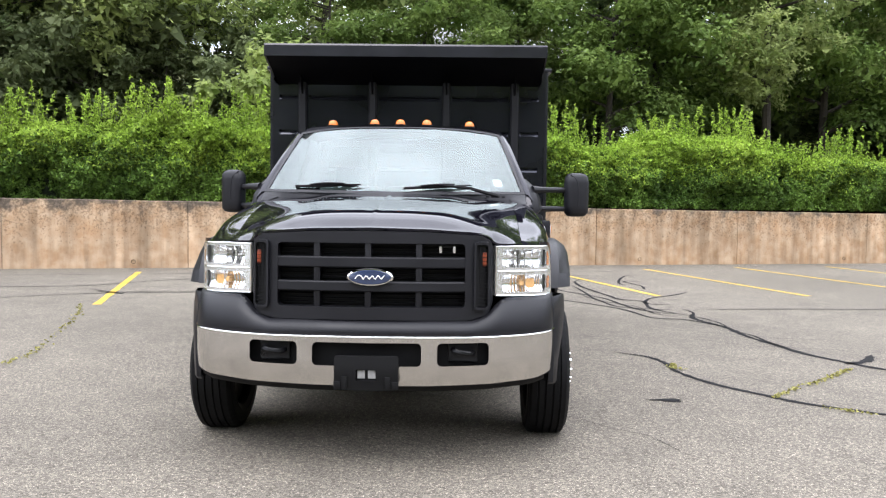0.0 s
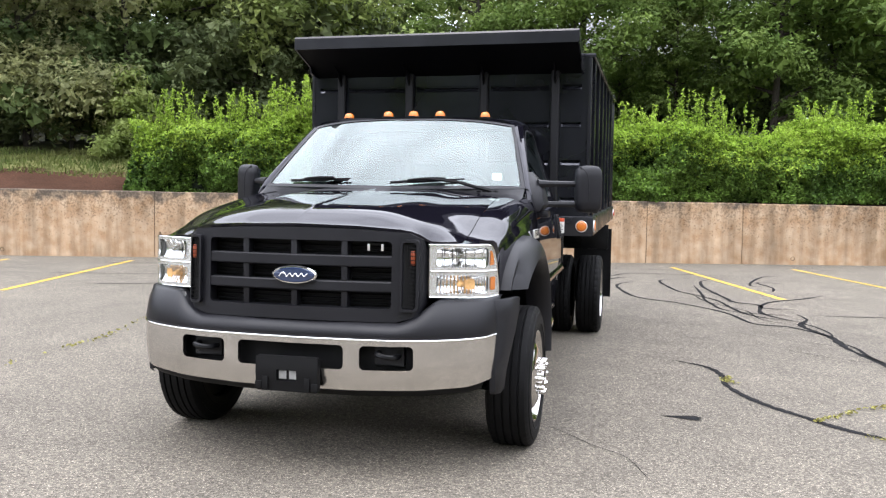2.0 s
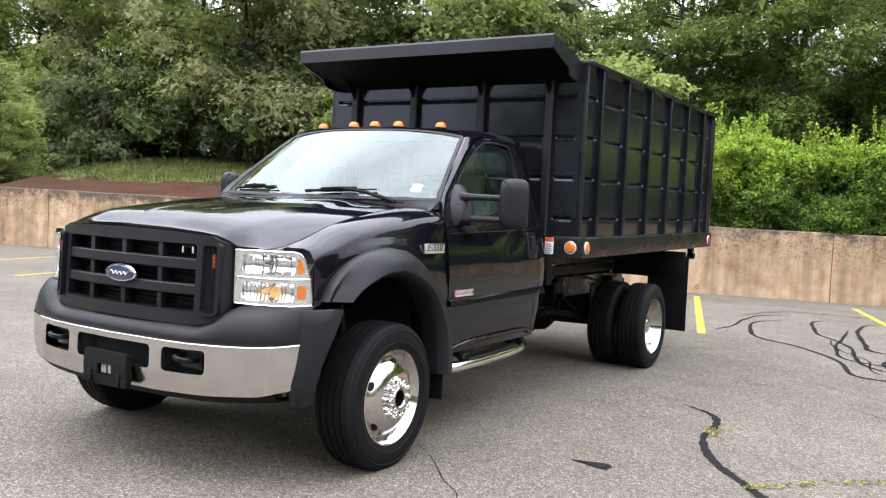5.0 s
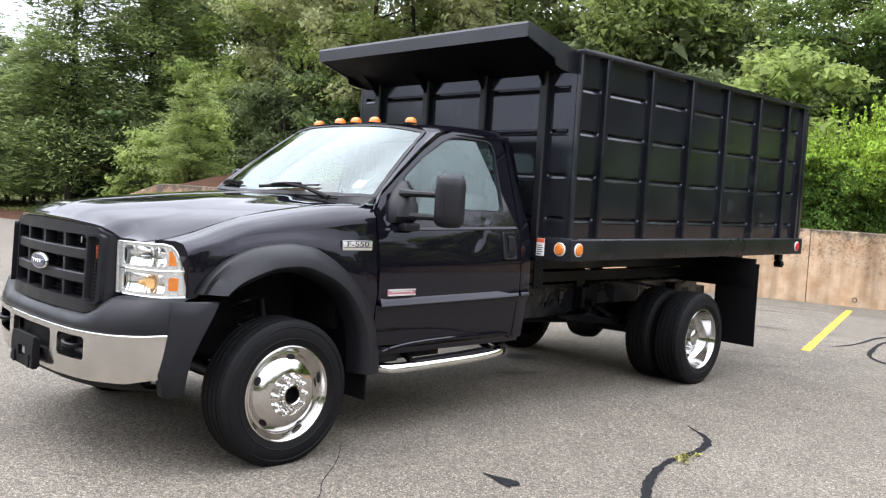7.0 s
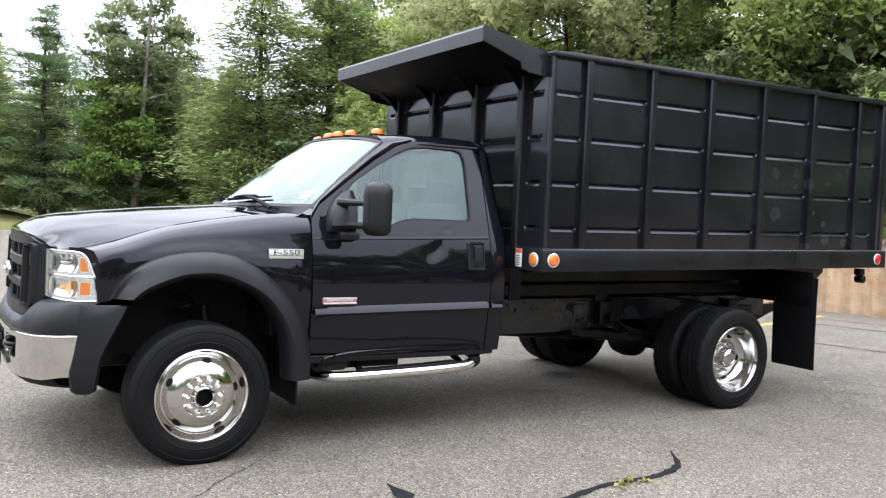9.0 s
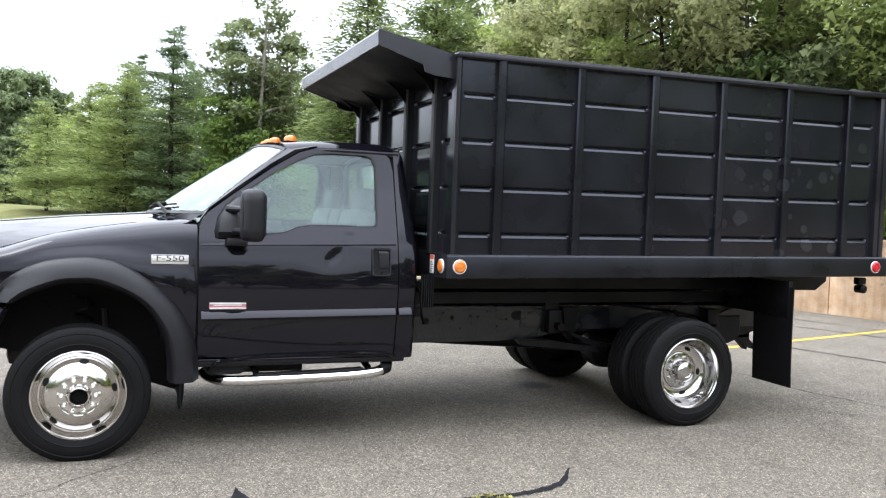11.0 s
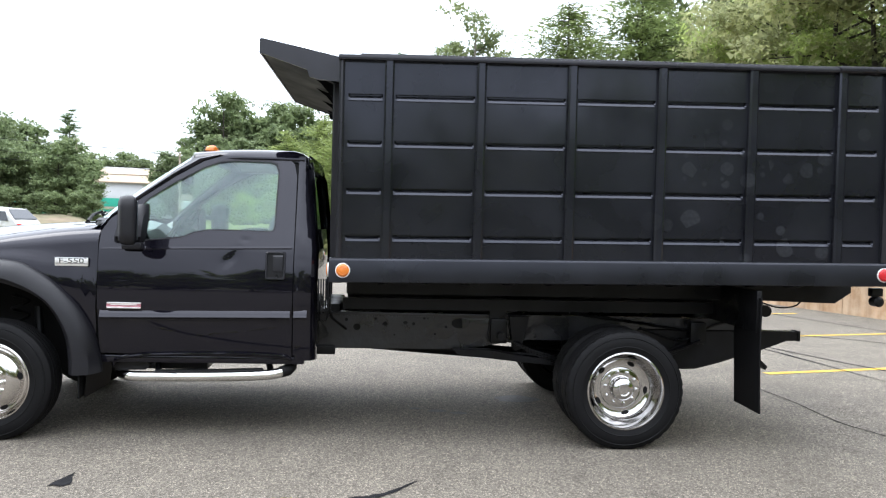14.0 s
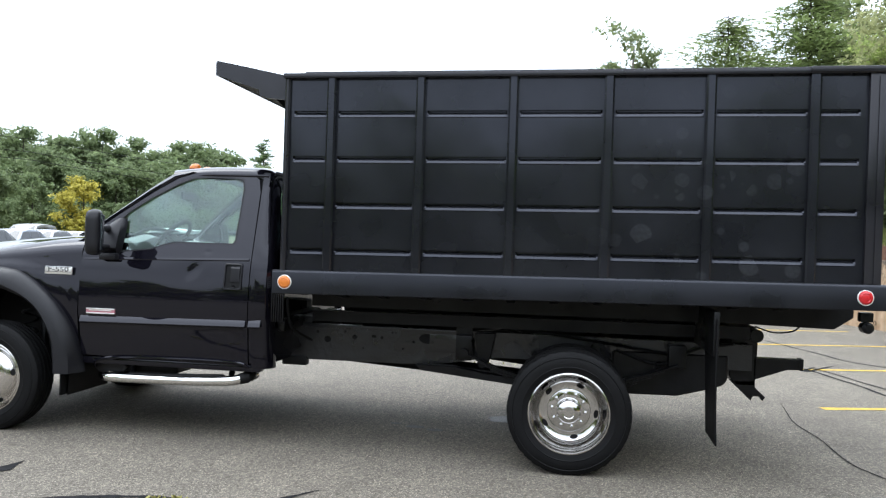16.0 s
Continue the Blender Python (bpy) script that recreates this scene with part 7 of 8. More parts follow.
def add_scuffs(m):
    """Dull touched-up patches low down towards the rear of the body."""
    nt = m.node_tree
    b = nt.nodes["Principled BSDF"]
    tc = nt.nodes.new("ShaderNodeTexCoord")
    sep = nt.nodes.new("ShaderNodeSeparateXYZ")
    nt.links.new(tc.outputs["Object"], sep.inputs[0])
    flat = nt.nodes.new("ShaderNodeCombineXYZ")
    nt.links.new(sep.outputs["Y"], flat.inputs["X"])
    nt.links.new(sep.outputs["Z"], flat.inputs["Y"])
    worn = nt.nodes.new("ShaderNodeTexVoronoi")
    worn.inputs["Scale"].default_value = 7.5
    nt.links.new(flat.outputs[0], worn.inputs["Vector"])
    size = nt.nodes.new("ShaderNodeSeparateColor")
    nt.links.new(worn.outputs["Color"], size.inputs[0])
    reach = nt.nodes.new("ShaderNodeMapRange")
    reach.inputs["From Min"].default_value, reach.inputs["From Max"].default_value = 0.35, 1.0
    reach.inputs["To Min"].default_value, reach.inputs["To Max"].default_value = 0.0, 0.55
    nt.links.new(size.outputs[0], reach.inputs["Value"])
    gap = nt.nodes.new("ShaderNodeMath")
    gap.operation = "SUBTRACT"
    nt.links.new(reach.outputs[0], gap.inputs[0])
    nt.links.new(worn.outputs["Distance"], gap.inputs[1])
    rim_ = nt.nodes.new("ShaderNodeMapRange")
    rim_.inputs["From Min"].default_value, rim_.inputs["From Max"].default_value = 0.0, 0.07
    nt.links.new(gap.outputs[0], rim_.inputs["Value"])
    fine = nt.nodes.new("ShaderNodeTexNoise")
    fine.inputs["Scale"].default_value, fine.inputs["Detail"].default_value = 45.0, 6.0
    nt.links.new(flat.outputs[0], fine.inputs["Vector"])
    along = nt.nodes.new("ShaderNodeMapRange")
    along.inputs["From Min"].default_value, along.inputs["From Max"].default_value = 4.15, 4.6
    nt.links.new(sep.outputs["Y"], along.inputs["Value"])
    low = nt.nodes.new("ShaderNodeMapRange")
    low.inputs["From Min"].default_value, low.inputs["From Max"].default_value = 2.45, 1.45
    low.inputs["To Min"].default_value = 0.1
    nt.links.new(sep.outputs["Z"], low.inputs["Value"])
    last = None
    for s in (rim_.outputs[0], fine.outputs["Fac"], along.outputs[0], low.outputs[0]):
        if last is None:
            last = s
            continue
        mu = nt.nodes.new("ShaderNodeMath")
        mu.operation = "MULTIPLY"
        nt.links.new(last, mu.inputs[0])
        nt.links.new(s, mu.inputs[1])
        last = mu.outputs[0]
    mix = nt.nodes.new("ShaderNodeMix")
    mix.data_type = "RGBA"
    old = b.inputs["Base Color"].links[0].from_socket
    nt.links.new(old, mix.inputs["A"])
    mix.inputs["B"].default_value = (0.036, 0.038, 0.042, 1)
    nt.links.new(last, mix.inputs["Factor"])
    nt.links.new(mix.outputs["Result"], b.inputs["Base Color"])


add_scuffs(BODY_SIDE)
both("side_wall", side_sheet, BODY_SIDE, dump, "pressed black steel side wall with dull scuffs", 9)


def rib(y, w=0.031, out=1.208):
    bm = bmesh.new()
    add_prism(bm, [(1.160, y - w), (out - 0.008, y - w), (out, y - w + 0.012), (out, y + w - 0.012), (out - 0.008, y + w), (1.160, y + w)], FLOOR_Z, TOP_Z, "z")
    return raked(bm)


for y in RIBS:
    both("rib", lambda: rib(y), BODY_SIDE, dump)
    # bolt heads and weld beads beside the ribs
both("corner_post", lambda: rib(FRONT_Y + 0.018, 0.018, 1.196), BODY_BLACK, dump)


def rear_post():
    bm = bmesh.new()
    add_box(bm, 1.10, 1.206, 5.845, 5.94, FLOOR_Z - 0.02, TOP_Z, 0.006)
    add_box(bm, 1.19, 1.216, 5.895, 5.94, FLOOR_Z, TOP_Z - 0.03, 0.004)
    return raked(bm)


both("rear_post", rear_post, BODY_BLACK, dump)


def top_rail():
    bm = bmesh.new()
    add_box(bm, 1.130, 1.222, FRONT_Y - 0.005, BACK_Y, TOP_Z - 0.012, TOP_Z + 0.020, 0.006)
    add_box(bm, 1.120, 1.190, 2.33, BACK_Y - 0.02, TOP_Z + 0.015, TOP_Z + 0.034, 0.005)
    add_box(bm, 1.125, 1.232, 5.50, BACK_Y + 0.01, TOP_Z - 0.006, TOP_Z + 0.030, 0.006)
    return raked(bm)


both("top_rail", top_rail, BODY_BLACK, dump)


def rub_rail():
    bm = bmesh.new()
    add_prism(bm, [(1.05, 1.075), (1.228, 1.075), (1.232, 1.079), (1.232, 1.214), (1.229, 1.222), (1.220, 1.229), (1.05, 1.231)], FRONT_Y - 0.035, 5.975, "y")
    return raked(bm)


both("rub_rail", rub_rail, BODY_RAIL, dump, "long black steel rub rail")


def bulkhead():
    bm = bmesh.new()
    cuts = (-1.165, -0.907, -0.307, 0.325, 0.907, 1.165)
    for a, b in zip(cuts, cuts[1:]):
        xs = [a, a + 0.05, a + 0.06, b - 0.06, b - 0.05, b]
        amt = [0, 0, 1, 1, 0, 0]
        add_rows(bm, [[(x, FRONT_Y - d * k, z) for x, k in zip(xs, amt)] for z, d in sheet_profile()])
    add_rows(bm, [[(x, FRONT_Y + 0.05, z) for x in (-1.165, 1.165)] for z in (FLOOR_Z, TOP_Z)])
    return raked(bm)


part("bulkhead", bulkhead(), BODY_SIDE, dump, "grooved black front wall of the dump body", 9)
for x in (-0.907, -0.307, 0.325, 0.907):
    bm = bmesh.new()
    add_prism(bm, [(x - 0.034, FRONT_Y + 0.01), (x - 0.034, FRONT_Y - 0.042), (x - 0.024, FRONT_Y - 0.052), (x + 0.024, FRONT_Y - 0.052), (x + 0.034, FRONT_Y - 0.042), (x + 0.034, FRONT_Y + 0.01)], FLOOR_Z, TOP_Z - 0.06, "z")
    part("rib", raked(bm), TRIM, dump)
front_beam = part("front_beam", raked(box(-1.228, 1.228, FRONT_Y - 0.040, FRONT_Y + 0.05, 1.072, 1.232, 0.008)), BODY_BLACK, dump)

# cab shield over the cab
VISOR = [(1.680, 2.618), (1.690, 2.628), (2.20, 2.522), (2.20, 2.366), (2.06, 2.376), (2.0, 2.392), (1.985, 2.436), (1.692, 2.530), (1.680, 2.535)]
visor = part("cab_shield", (lambda bm: (add_rows(bm, [[(x, y, z) for x in np.linspace(-1.125, 1.125, 9)] for y, z in ((1.690, 2.530), (1.680, 2.530), (1.678, 2.615), (1.686, 2.630), (1.9, 2.588), (2.20, 2.526), (2.20, 2.514), (1.9, 2.575), (1.694, 2.616), (1.692, 2.540))]), bm)[-1])(bmesh.new()), BODY_BLACK, dump, "black steel cab shield with a lip", 25)
for x0, x1 in ((-1.131, -1.119), (1.119, 1.131)):
    part("side_plate", prism(VISOR, x0, x1, "x"), BODY_BLACK, visor)
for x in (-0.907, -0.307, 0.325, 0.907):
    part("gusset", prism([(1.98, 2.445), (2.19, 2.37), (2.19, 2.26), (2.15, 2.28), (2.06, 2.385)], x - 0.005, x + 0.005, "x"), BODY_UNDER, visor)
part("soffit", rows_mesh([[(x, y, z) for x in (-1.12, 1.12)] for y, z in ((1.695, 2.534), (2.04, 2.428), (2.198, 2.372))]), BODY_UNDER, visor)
part("tailgate", raked(box(-1.10, 1.10, 5.90, 5.94, FLOOR_Z, TOP_Z - 0.05, 0.008)), BODY_BLACK, dump)
part("body_floor", raked(box(-1.16, 1.16, FRONT_Y, 5.93, 1.19, 1.228, 0.004)), BODY_BLACK, dump)
both("long_sill", lambda: raked(prism([(2.25, 0.955), (5.20, 0.925), (5.86, 0.905), (5.98, 0.985), (5.98, 1.08), (2.25, 1.08)], 0.50, 0.62, "x")), CHASSIS, dump)
for y in np.arange(2.5, 5.8, 0.30):
    part("cross_sill", raked(prism([(-1.05, 1.08), (-0.62, 1.02), (0.62, 1.02), (1.05, 1.08), (1.05, 1.19), (-1.05, 1.19)], y - 0.03, y + 0.03, "y")), CHASSIS, dump)
for s in (1, -1):
    bm = bmesh.new()
    add_box(bm, 1.00, 1.06, 5.88, 5.96, 1.04, 1.10, 0.01)
    add_tube(bm, [(0.99, 5.925, 1.005), (1.0, 5.925, 1.005), (1.07, 5.925, 1.005), (1.08, 5.925, 1.005)], [0.02, 0.036, 0.036, 0.02], 14)
    part("tailgate_latch", bm if s > 0 else mirrored(bm), CHASSIS, dump)


# marker lamps set into the rails
def round_lamp(at, mat_, label):
    bm = lathe([(0.000, 0.0475), (0.006, 0.0475), (0.010, 0.045), (0.008, 0.041)], 28)
    ring = part("marker_lamp", bm, WHITE_PLASTIC, dump, label, 40, at=at)
    part("lamp_lens", lathe([(0.006, 0.0425), (0.014, 0.039), (0.018, 0.026), (0.016, 0.024), (0.019, 0.012), (0.020, 0.0)], 28), mat_, ring, "", 50)


for s in (1, -1):
    side = 0 if s > 0 else 180
    round_lamp(pose(s * 1.231, 2.246, 1.152, 0, 0, side), AMBER, "round amber marker lamp in a pale ring")
    round_lamp(pose(s * 1.231, 5.850, 1.198, 0, 0, side), RED_LENS, "round red marker lamp in a pale ring")
    round_lamp(pose(s * 1.142, FRONT_Y - 0.040, 1.150, 0, 0, -90), AMBER, "round amber marker lamp in a pale ring")
part("warning_label", box(0.935, 1.005, FRONT_Y - 0.043, FRONT_Y - 0.0395, 1.092, 1.215, 0.0005), WHITE_PLASTIC, front_beam, "white warning label with a red head")
part("label_head", box(0.936, 1.004, FRONT_Y - 0.0445, FRONT_Y - 0.0428, 1.186, 1.214, 0.0002), STICKER_RED, front_beam)
for k in range(5):
    part("label_line", box(0.943, 0.985 + 0.010 * (k % 2), FRONT_Y - 0.0444, FRONT_Y - 0.0428, 1.103 + 0.015 * k, 1.108 + 0.015 * k, 0.0), DARK, front_beam)

# ---- chassis ----
RAIL = [(-0.62, 0.56), (2.00, 0.535), (2.90, 0.540), (3.20, 0.555), (3.45, 0.60), (3.60, 0.62), (4.55, 0.62), (5.38, 0.62), (5.38, 0.80), (2.0, 0.805), (0.6, 0.80), (-0.62, 0.74)]


def frame_rail():
    bm = bmesh.new()
    add_prism(bm, RAIL, 0.37, 0.44, "x")
    # rolled edges and stiffeners
    add_box(bm, 0.44, 0.447, 2.02, 3.40, 0.780, 0.803, 0.003)
    add_box(bm, 0.44, 0.449, 3.10, 3.42, 0.64, 0.77, 0.006)
    for y in (2.40, 2.62, 2.90, 3.16, 3.24, 3.32):
        add_tube(bm, [(0.439, y, 0.775), (0.450, y, 0.775)], 0.009, 6)
    for y in (3.14, 3.36):
        for z in (0.66, 0.75):
            add_tube(bm, [(0.445, y, z), (0.456, y, z)], 0.010, 6)
    return bm


rails = both("chassis_rail", frame_rail, OILY, truck, "dirty black chassis rail with holes")
# near-black discs on the solid rail; their colour stands in for shade in holes
for y, z, ry, rz in ((2.325, 0.695, 0.024, 0.022), (2.532, 0.720, 0.016, 0.016), (2.680, 0.732, 0.016, 0.010), (2.741, 0.724, 0.011, 0.011), (2.819, 0.765, 0.008, 0.008), (2.845, 0.765, 0.006, 0.006), (3.085, 0.733, 0.058, 0.033), (2.46, 0.757, 0.008, 0.008), (2.98, 0.704, 0.009, 0.009), (2.247, 0.748, 0.011, 0.011), (2.90, 0.65, 0.007, 0.007), (2.60, 0.64, 0.006, 0.006)):
    hole = bmesh.new()
    add_rows(hole, [[(0.4412 - d, y + ry * f * math.cos(w), z + rz * f * math.sin(w)) for w in np.linspace(0, 2 * math.pi, 19)[:-1]] for f, d in ((1.12, 0.0), (1.0, -0.0006), (0.94, 0.0), (0.001, 0.0005))], True)
    part("rail_hole_disc", hole, DARK, rails[0], "dark disc in place of a hole in the rail")
part("rail_foot", box(0.38, 0.46, 1.98, 2.17, 0.49, 0.56, 0.01), CHASSIS, truck)
both("spring_tail", lambda: prism([(3.02, 0.56), (3.06, 0.52), (3.44, 0.481), (3.74, 0.45), (3.92, 0.45), (3.92, 0.475), (3.50, 0.525), (3.30, 0.56)], 0.50, 0.575, "x", 0.004), CHASSIS, truck)
both("sub_rail", lambda: prism([(2.22, 0.832), (5.35, 0.845), (5.35, 0.93), (2.22, 0.912)], 0.40, 0.50, "x"), CHASSIS, truck)
both("hinge_plate", lambda: box(0.44, 0.47, 3.30, 3.42, 0.60, 0.93, 0.006), CHASSIS, truck)


def leaf_spring():
    bm = bmesh.new()
    for k in range(6):
        half = 0.74 - 0.09 * k
        pts = [(0.545, REAR + half * t, 0.475 + 0.17 * (half * t / 0.74) ** 2 - 0.014 * k) for t in np.linspace(-1, 1, 13)]
        rows = [[(0.505, y, z) for _, y, z in pts], [(0.505, y, z + 0.011) for _, y, z in pts], [(0.585, y, z + 0.011) for _, y, z in pts], [(0.585, y, z) for _, y, z in pts]]
        add_rows(bm, rows)
    add_box(bm, 0.49, 0.60, REAR - 0.07, REAR + 0.07, 0.36, 0.55, 0.01)
    for dy in (-0.05, 0.05):
        add_tube(bm, [(0.60, REAR + dy, 0.36), (0.60, REAR + dy, 0.56)], 0.009, 6)
    add_tube(bm, [(0.50, REAR - 0.75, 0.66), (0.60, REAR - 0.75, 0.66)], 0.03, 10)
    add_box(bm, 0.44, 0.53, REAR - 0.82, REAR - 0.70, 0.60, 0.78, 0.01)
    add_box(bm, 0.44, 0.53, REAR + 0.68, REAR + 0.80, 0.62, 0.78, 0.01)
    return bm


both("leaf_spring", leaf_spring, CHASSIS, truck, "rusty dark leaf spring pack")


def rear_axle():
    bm = bmesh.new()
    add_tube(bm, [(-0.72, REAR, 0.40), (-0.25, REAR, 0.40), (0.25, REAR, 0.40), (0.72, REAR, 0.40)], [0.06, 0.07, 0.07, 0.06], 14)
    body = lathe([(-0.19, 0.0), (-0.18, 0.09), (-0.10, 0.165), (0.0, 0.18), (0.10, 0.165), (0.18, 0.09), (0.19, 0.0)], 20)
    bmesh.ops.translate(body, verts=body.verts, vec=(0, REAR, 0.40))
    tmp_me = bpy.data.meshes.new("tmp")
    body.to_mesh(tmp_me)
    body.free()
    bm.from_mesh(tmp_me)
    bpy.data.meshes.remove(tmp_me)
    add_tube(bm, [(0.0, REAR - 0.15, 0.42), (0.0, 1.9, 0.56), (0.0, 1.2, 0.58)], 0.055, 12)
    return bm


part("rear_axle", rear_axle(), CHASSIS, truck)
part("front_axle", tube([(-0.88, 0, 0.40), (-0.6, 0.0, 0.36), (0.6, 0.0, 0.36), (0.88, 0, 0.40)], [0.07, 0.05, 0.05, 0.07], 12), CHASSIS, truck)
for s in (1, -1):
    part("coil_spring", tube([(s * 0.60 + 0.055 * math.cos(w), 0.055 * math.sin(w), 0.42 + 0.016 * w) for w in np.linspace(0, 30, 90)], 0.010, 6), CHASSIS, truck)
    part("shock_absorber", tube([(s * 0.66, 0.16, 0.36), (s * 0.62, 0.14, 0.60), (s * 0.60, 0.12, 0.82)], [0.022, 0.032, 0.026], 10), CHASSIS, truck)
part("engine_sump", (lambda bm: (add_box(bm, -0.34, 0.34, -0.45, 0.50, 0.42, 0.80, 0.06), add_box(bm, -0.26, 0.26, 0.5, 1.55, 0.40, 0.72, 0.08), bm)[-1])(bmesh.new()), CHASSIS, truck)
part("fuel_tank", prism([(4.42, 0.412), (4.88, 0.418), (5.06, 0.466), (5.19, 0.508), (5.22, 0.55), (5.22, 0.72), (4.42, 0.72)], -0.45, 0.45, "x", 0.012), CHASSIS, truck)
part("cross_member", box(-0.40, 0.40, 2.9, 3.02, 0.58, 0.72, 0.01), CHASSIS, truck)
part("cross_member", box(-0.40, 0.40, 5.10, 5.20, 0.62, 0.78, 0.01), CHASSIS, truck)
part("hoist_cylinder", tube([(0.0, 2.5, 0.72), (0.0, 3.5, 0.84), (0.0, 4.4, 1.0)], [0.07, 0.07, 0.05], 14), CHASSIS, truck)
part("exhaust_pipe", tube(smooth_path([(-0.55, 1.2, 0.50), (-0.55, 2.4, 0.52), (-0.60, 3.2, 0.55), (-0.62, 3.55, 0.60)], 5), 0.045, 12), CHASSIS, truck)
part("battery_box", box(-0.88, -0.50, 2.15, 2.75, 0.52, 0.78, 0.02), CHASSIS, truck)
part("air_line", tube(smooth_path([(0.46, 4.45, 0.72), (0.5, 4.75, 0.64), (0.48, 5.0, 0.76), (0.44, 5.25, 0.80)], 6), 0.010, 6), DARK, truck)
part("brake_hose", tube(smooth_path([(0.80, 2.12, 1.02), (0.82, 2.14, 0.90), (0.78, 2.16, 0.80), (0.60, 2.25, 0.70)], 6), 0.010, 6), DARK, truck)
part("safety_prop", tube([(0.47, 3.9, 0.83), (0.47, 4.9, 0.70)], 0.012, 6), CHASSIS, truck)
part("spring_hanger", prism([(3.44, 0.80), (3.59, 0.80), (3.56, 0.64), (3.54, 0.57), (3.47, 0.57)], 0.445, 0.50, "x", 0.004), CHASSIS, truck)
part("hanger_bush", lathe([(0.49, 0.0), (0.49, 0.028), (0.508, 0.040), (0.516, 0.030), (0.516, 0.0)], 18), CHASSIS, truck, at=pose(0, 3.502, 0.580))
# two made-up boxes that block bright gaps seen through the chassis
part("side_gap_box", box(-0.92, -0.46, 2.32, 3.35, 0.56, 0.90, 0.03), CHASSIS, truck)
part("middle_gap_box", (lambda bm: (add_box(bm, -0.42, 0.42, 2.08, 2.20, 0.60, 0.86, 0.02), add_box(bm, 0.42, 0.86, 2.07, 2.13, 0.78, 0.87, 0.015), bm)[-1])(bmesh.new()), CHASSIS, truck)
# guard with bars behind the cab
for k in range(6):
    part("grating_bar", box(0.98, 1.0, 2.075 + 0.016 * k, 2.083 + 0.016 * k, 0.86, 1.08, 0.002), CHASSIS, truck)

# mud flaps behind the rear wheels
for s in (1, -1):
    bm = bmesh.new()
    rows = []
    for z in np.linspace(0.262, 1.03, 9):
        bend = 0.03 * (1.03 - z) ** 2
        rows.append([(x, 4.995 + bend + 0.004 * math.sin(8 * x + 3 * z), z) for x in np.linspace(0.845, 1.262, 7)])
    add_rows(bm, rows)
    add_rows(bm, [[(x, y + 0.010, z) for x, y, z in r] for r in rows])
    for a in (0, -1):
        add_rows(bm, [[r[a] for r in rows], [(r[a][0], r[a][1] + 0.010, r[a][2]) for r in rows]])
        add_rows(bm, [list(rows[a]), [(x, y + 0.010, z) for x, y, z in rows[a]]])
    part("mud_flap", bm if s > 0 else mirrored(bm), RUBBER, truck, "black rubber mud flap")
    # bracket made wider and deeper to block the bright gap above the tyres
    b = box(0.46, 1.225, 4.985, 5.02, 0.80, 1.075, 0.005)
    part("flap_bracket", b if s > 0 else mirrored(b), CHASSIS, truck)

# hitch
part("hitch_plate", prism([(5.25, 0.56), (5.30, 0.50), (5.43, 0.50), (5.44, 0.80), (5.425, 0.92), (5.26, 0.915)], -0.33, 0.33, "x", 0.006), CHASSIS, truck, "black steel hitch plate")
part("receiver_arm", (lambda bm: (add_prism(bm, [(5.42, 0.70), (5.75, 0.70), (5.75, 0.632), (5.64, 0.626), (5.42, 0.545)], 0.24, 0.33, "x"), add_box(bm, 0.235, 0.335, 5.728, 5.752, 0.625, 0.707, 0.004), bm)[-1])(bmesh.new()), CHASSIS, truck)
part("pintle_hook", prism([(5.26, 0.53), (5.405, 0.394), (5.418, 0.427), (5.462, 0.429), (5.483, 0.396), (5.504, 0.424), (5.43, 0.49), (5.43, 0.54)], 0.26, 0.33, "x", 0.004), CHASSIS, truck)
part("air_tank", tube([(0.28, 5.40, 0.87), (0.48, 5.40, 0.87)], [0.045, 0.045], 14), CHASSIS, truck)
part("rear_cable", tube(smooth_path([(0.40, 5.40, 0.93), (0.42, 5.52, 0.895), (0.44, 5.64, 0.91), (0.45, 5.70, 0.96)], 5), 0.006, 6), DARK, truck)


# side steps
def step_bar():
    bm = bmesh.new()
    add_tube(bm, smooth_path([(0.70, 0.72, 0.418), (0.80, 0.74, 0.412), (0.90, 0.80, 0.406), (0.948, 0.92, 0.404), (0.952, 1.44, 0.411), (0.948, 1.74, 0.424), (0.925, 1.84, 0.440), (0.88, 1.885, 0.450), (0.80, 1.90, 0.458)], 5), 0.034, 14)
    return bm


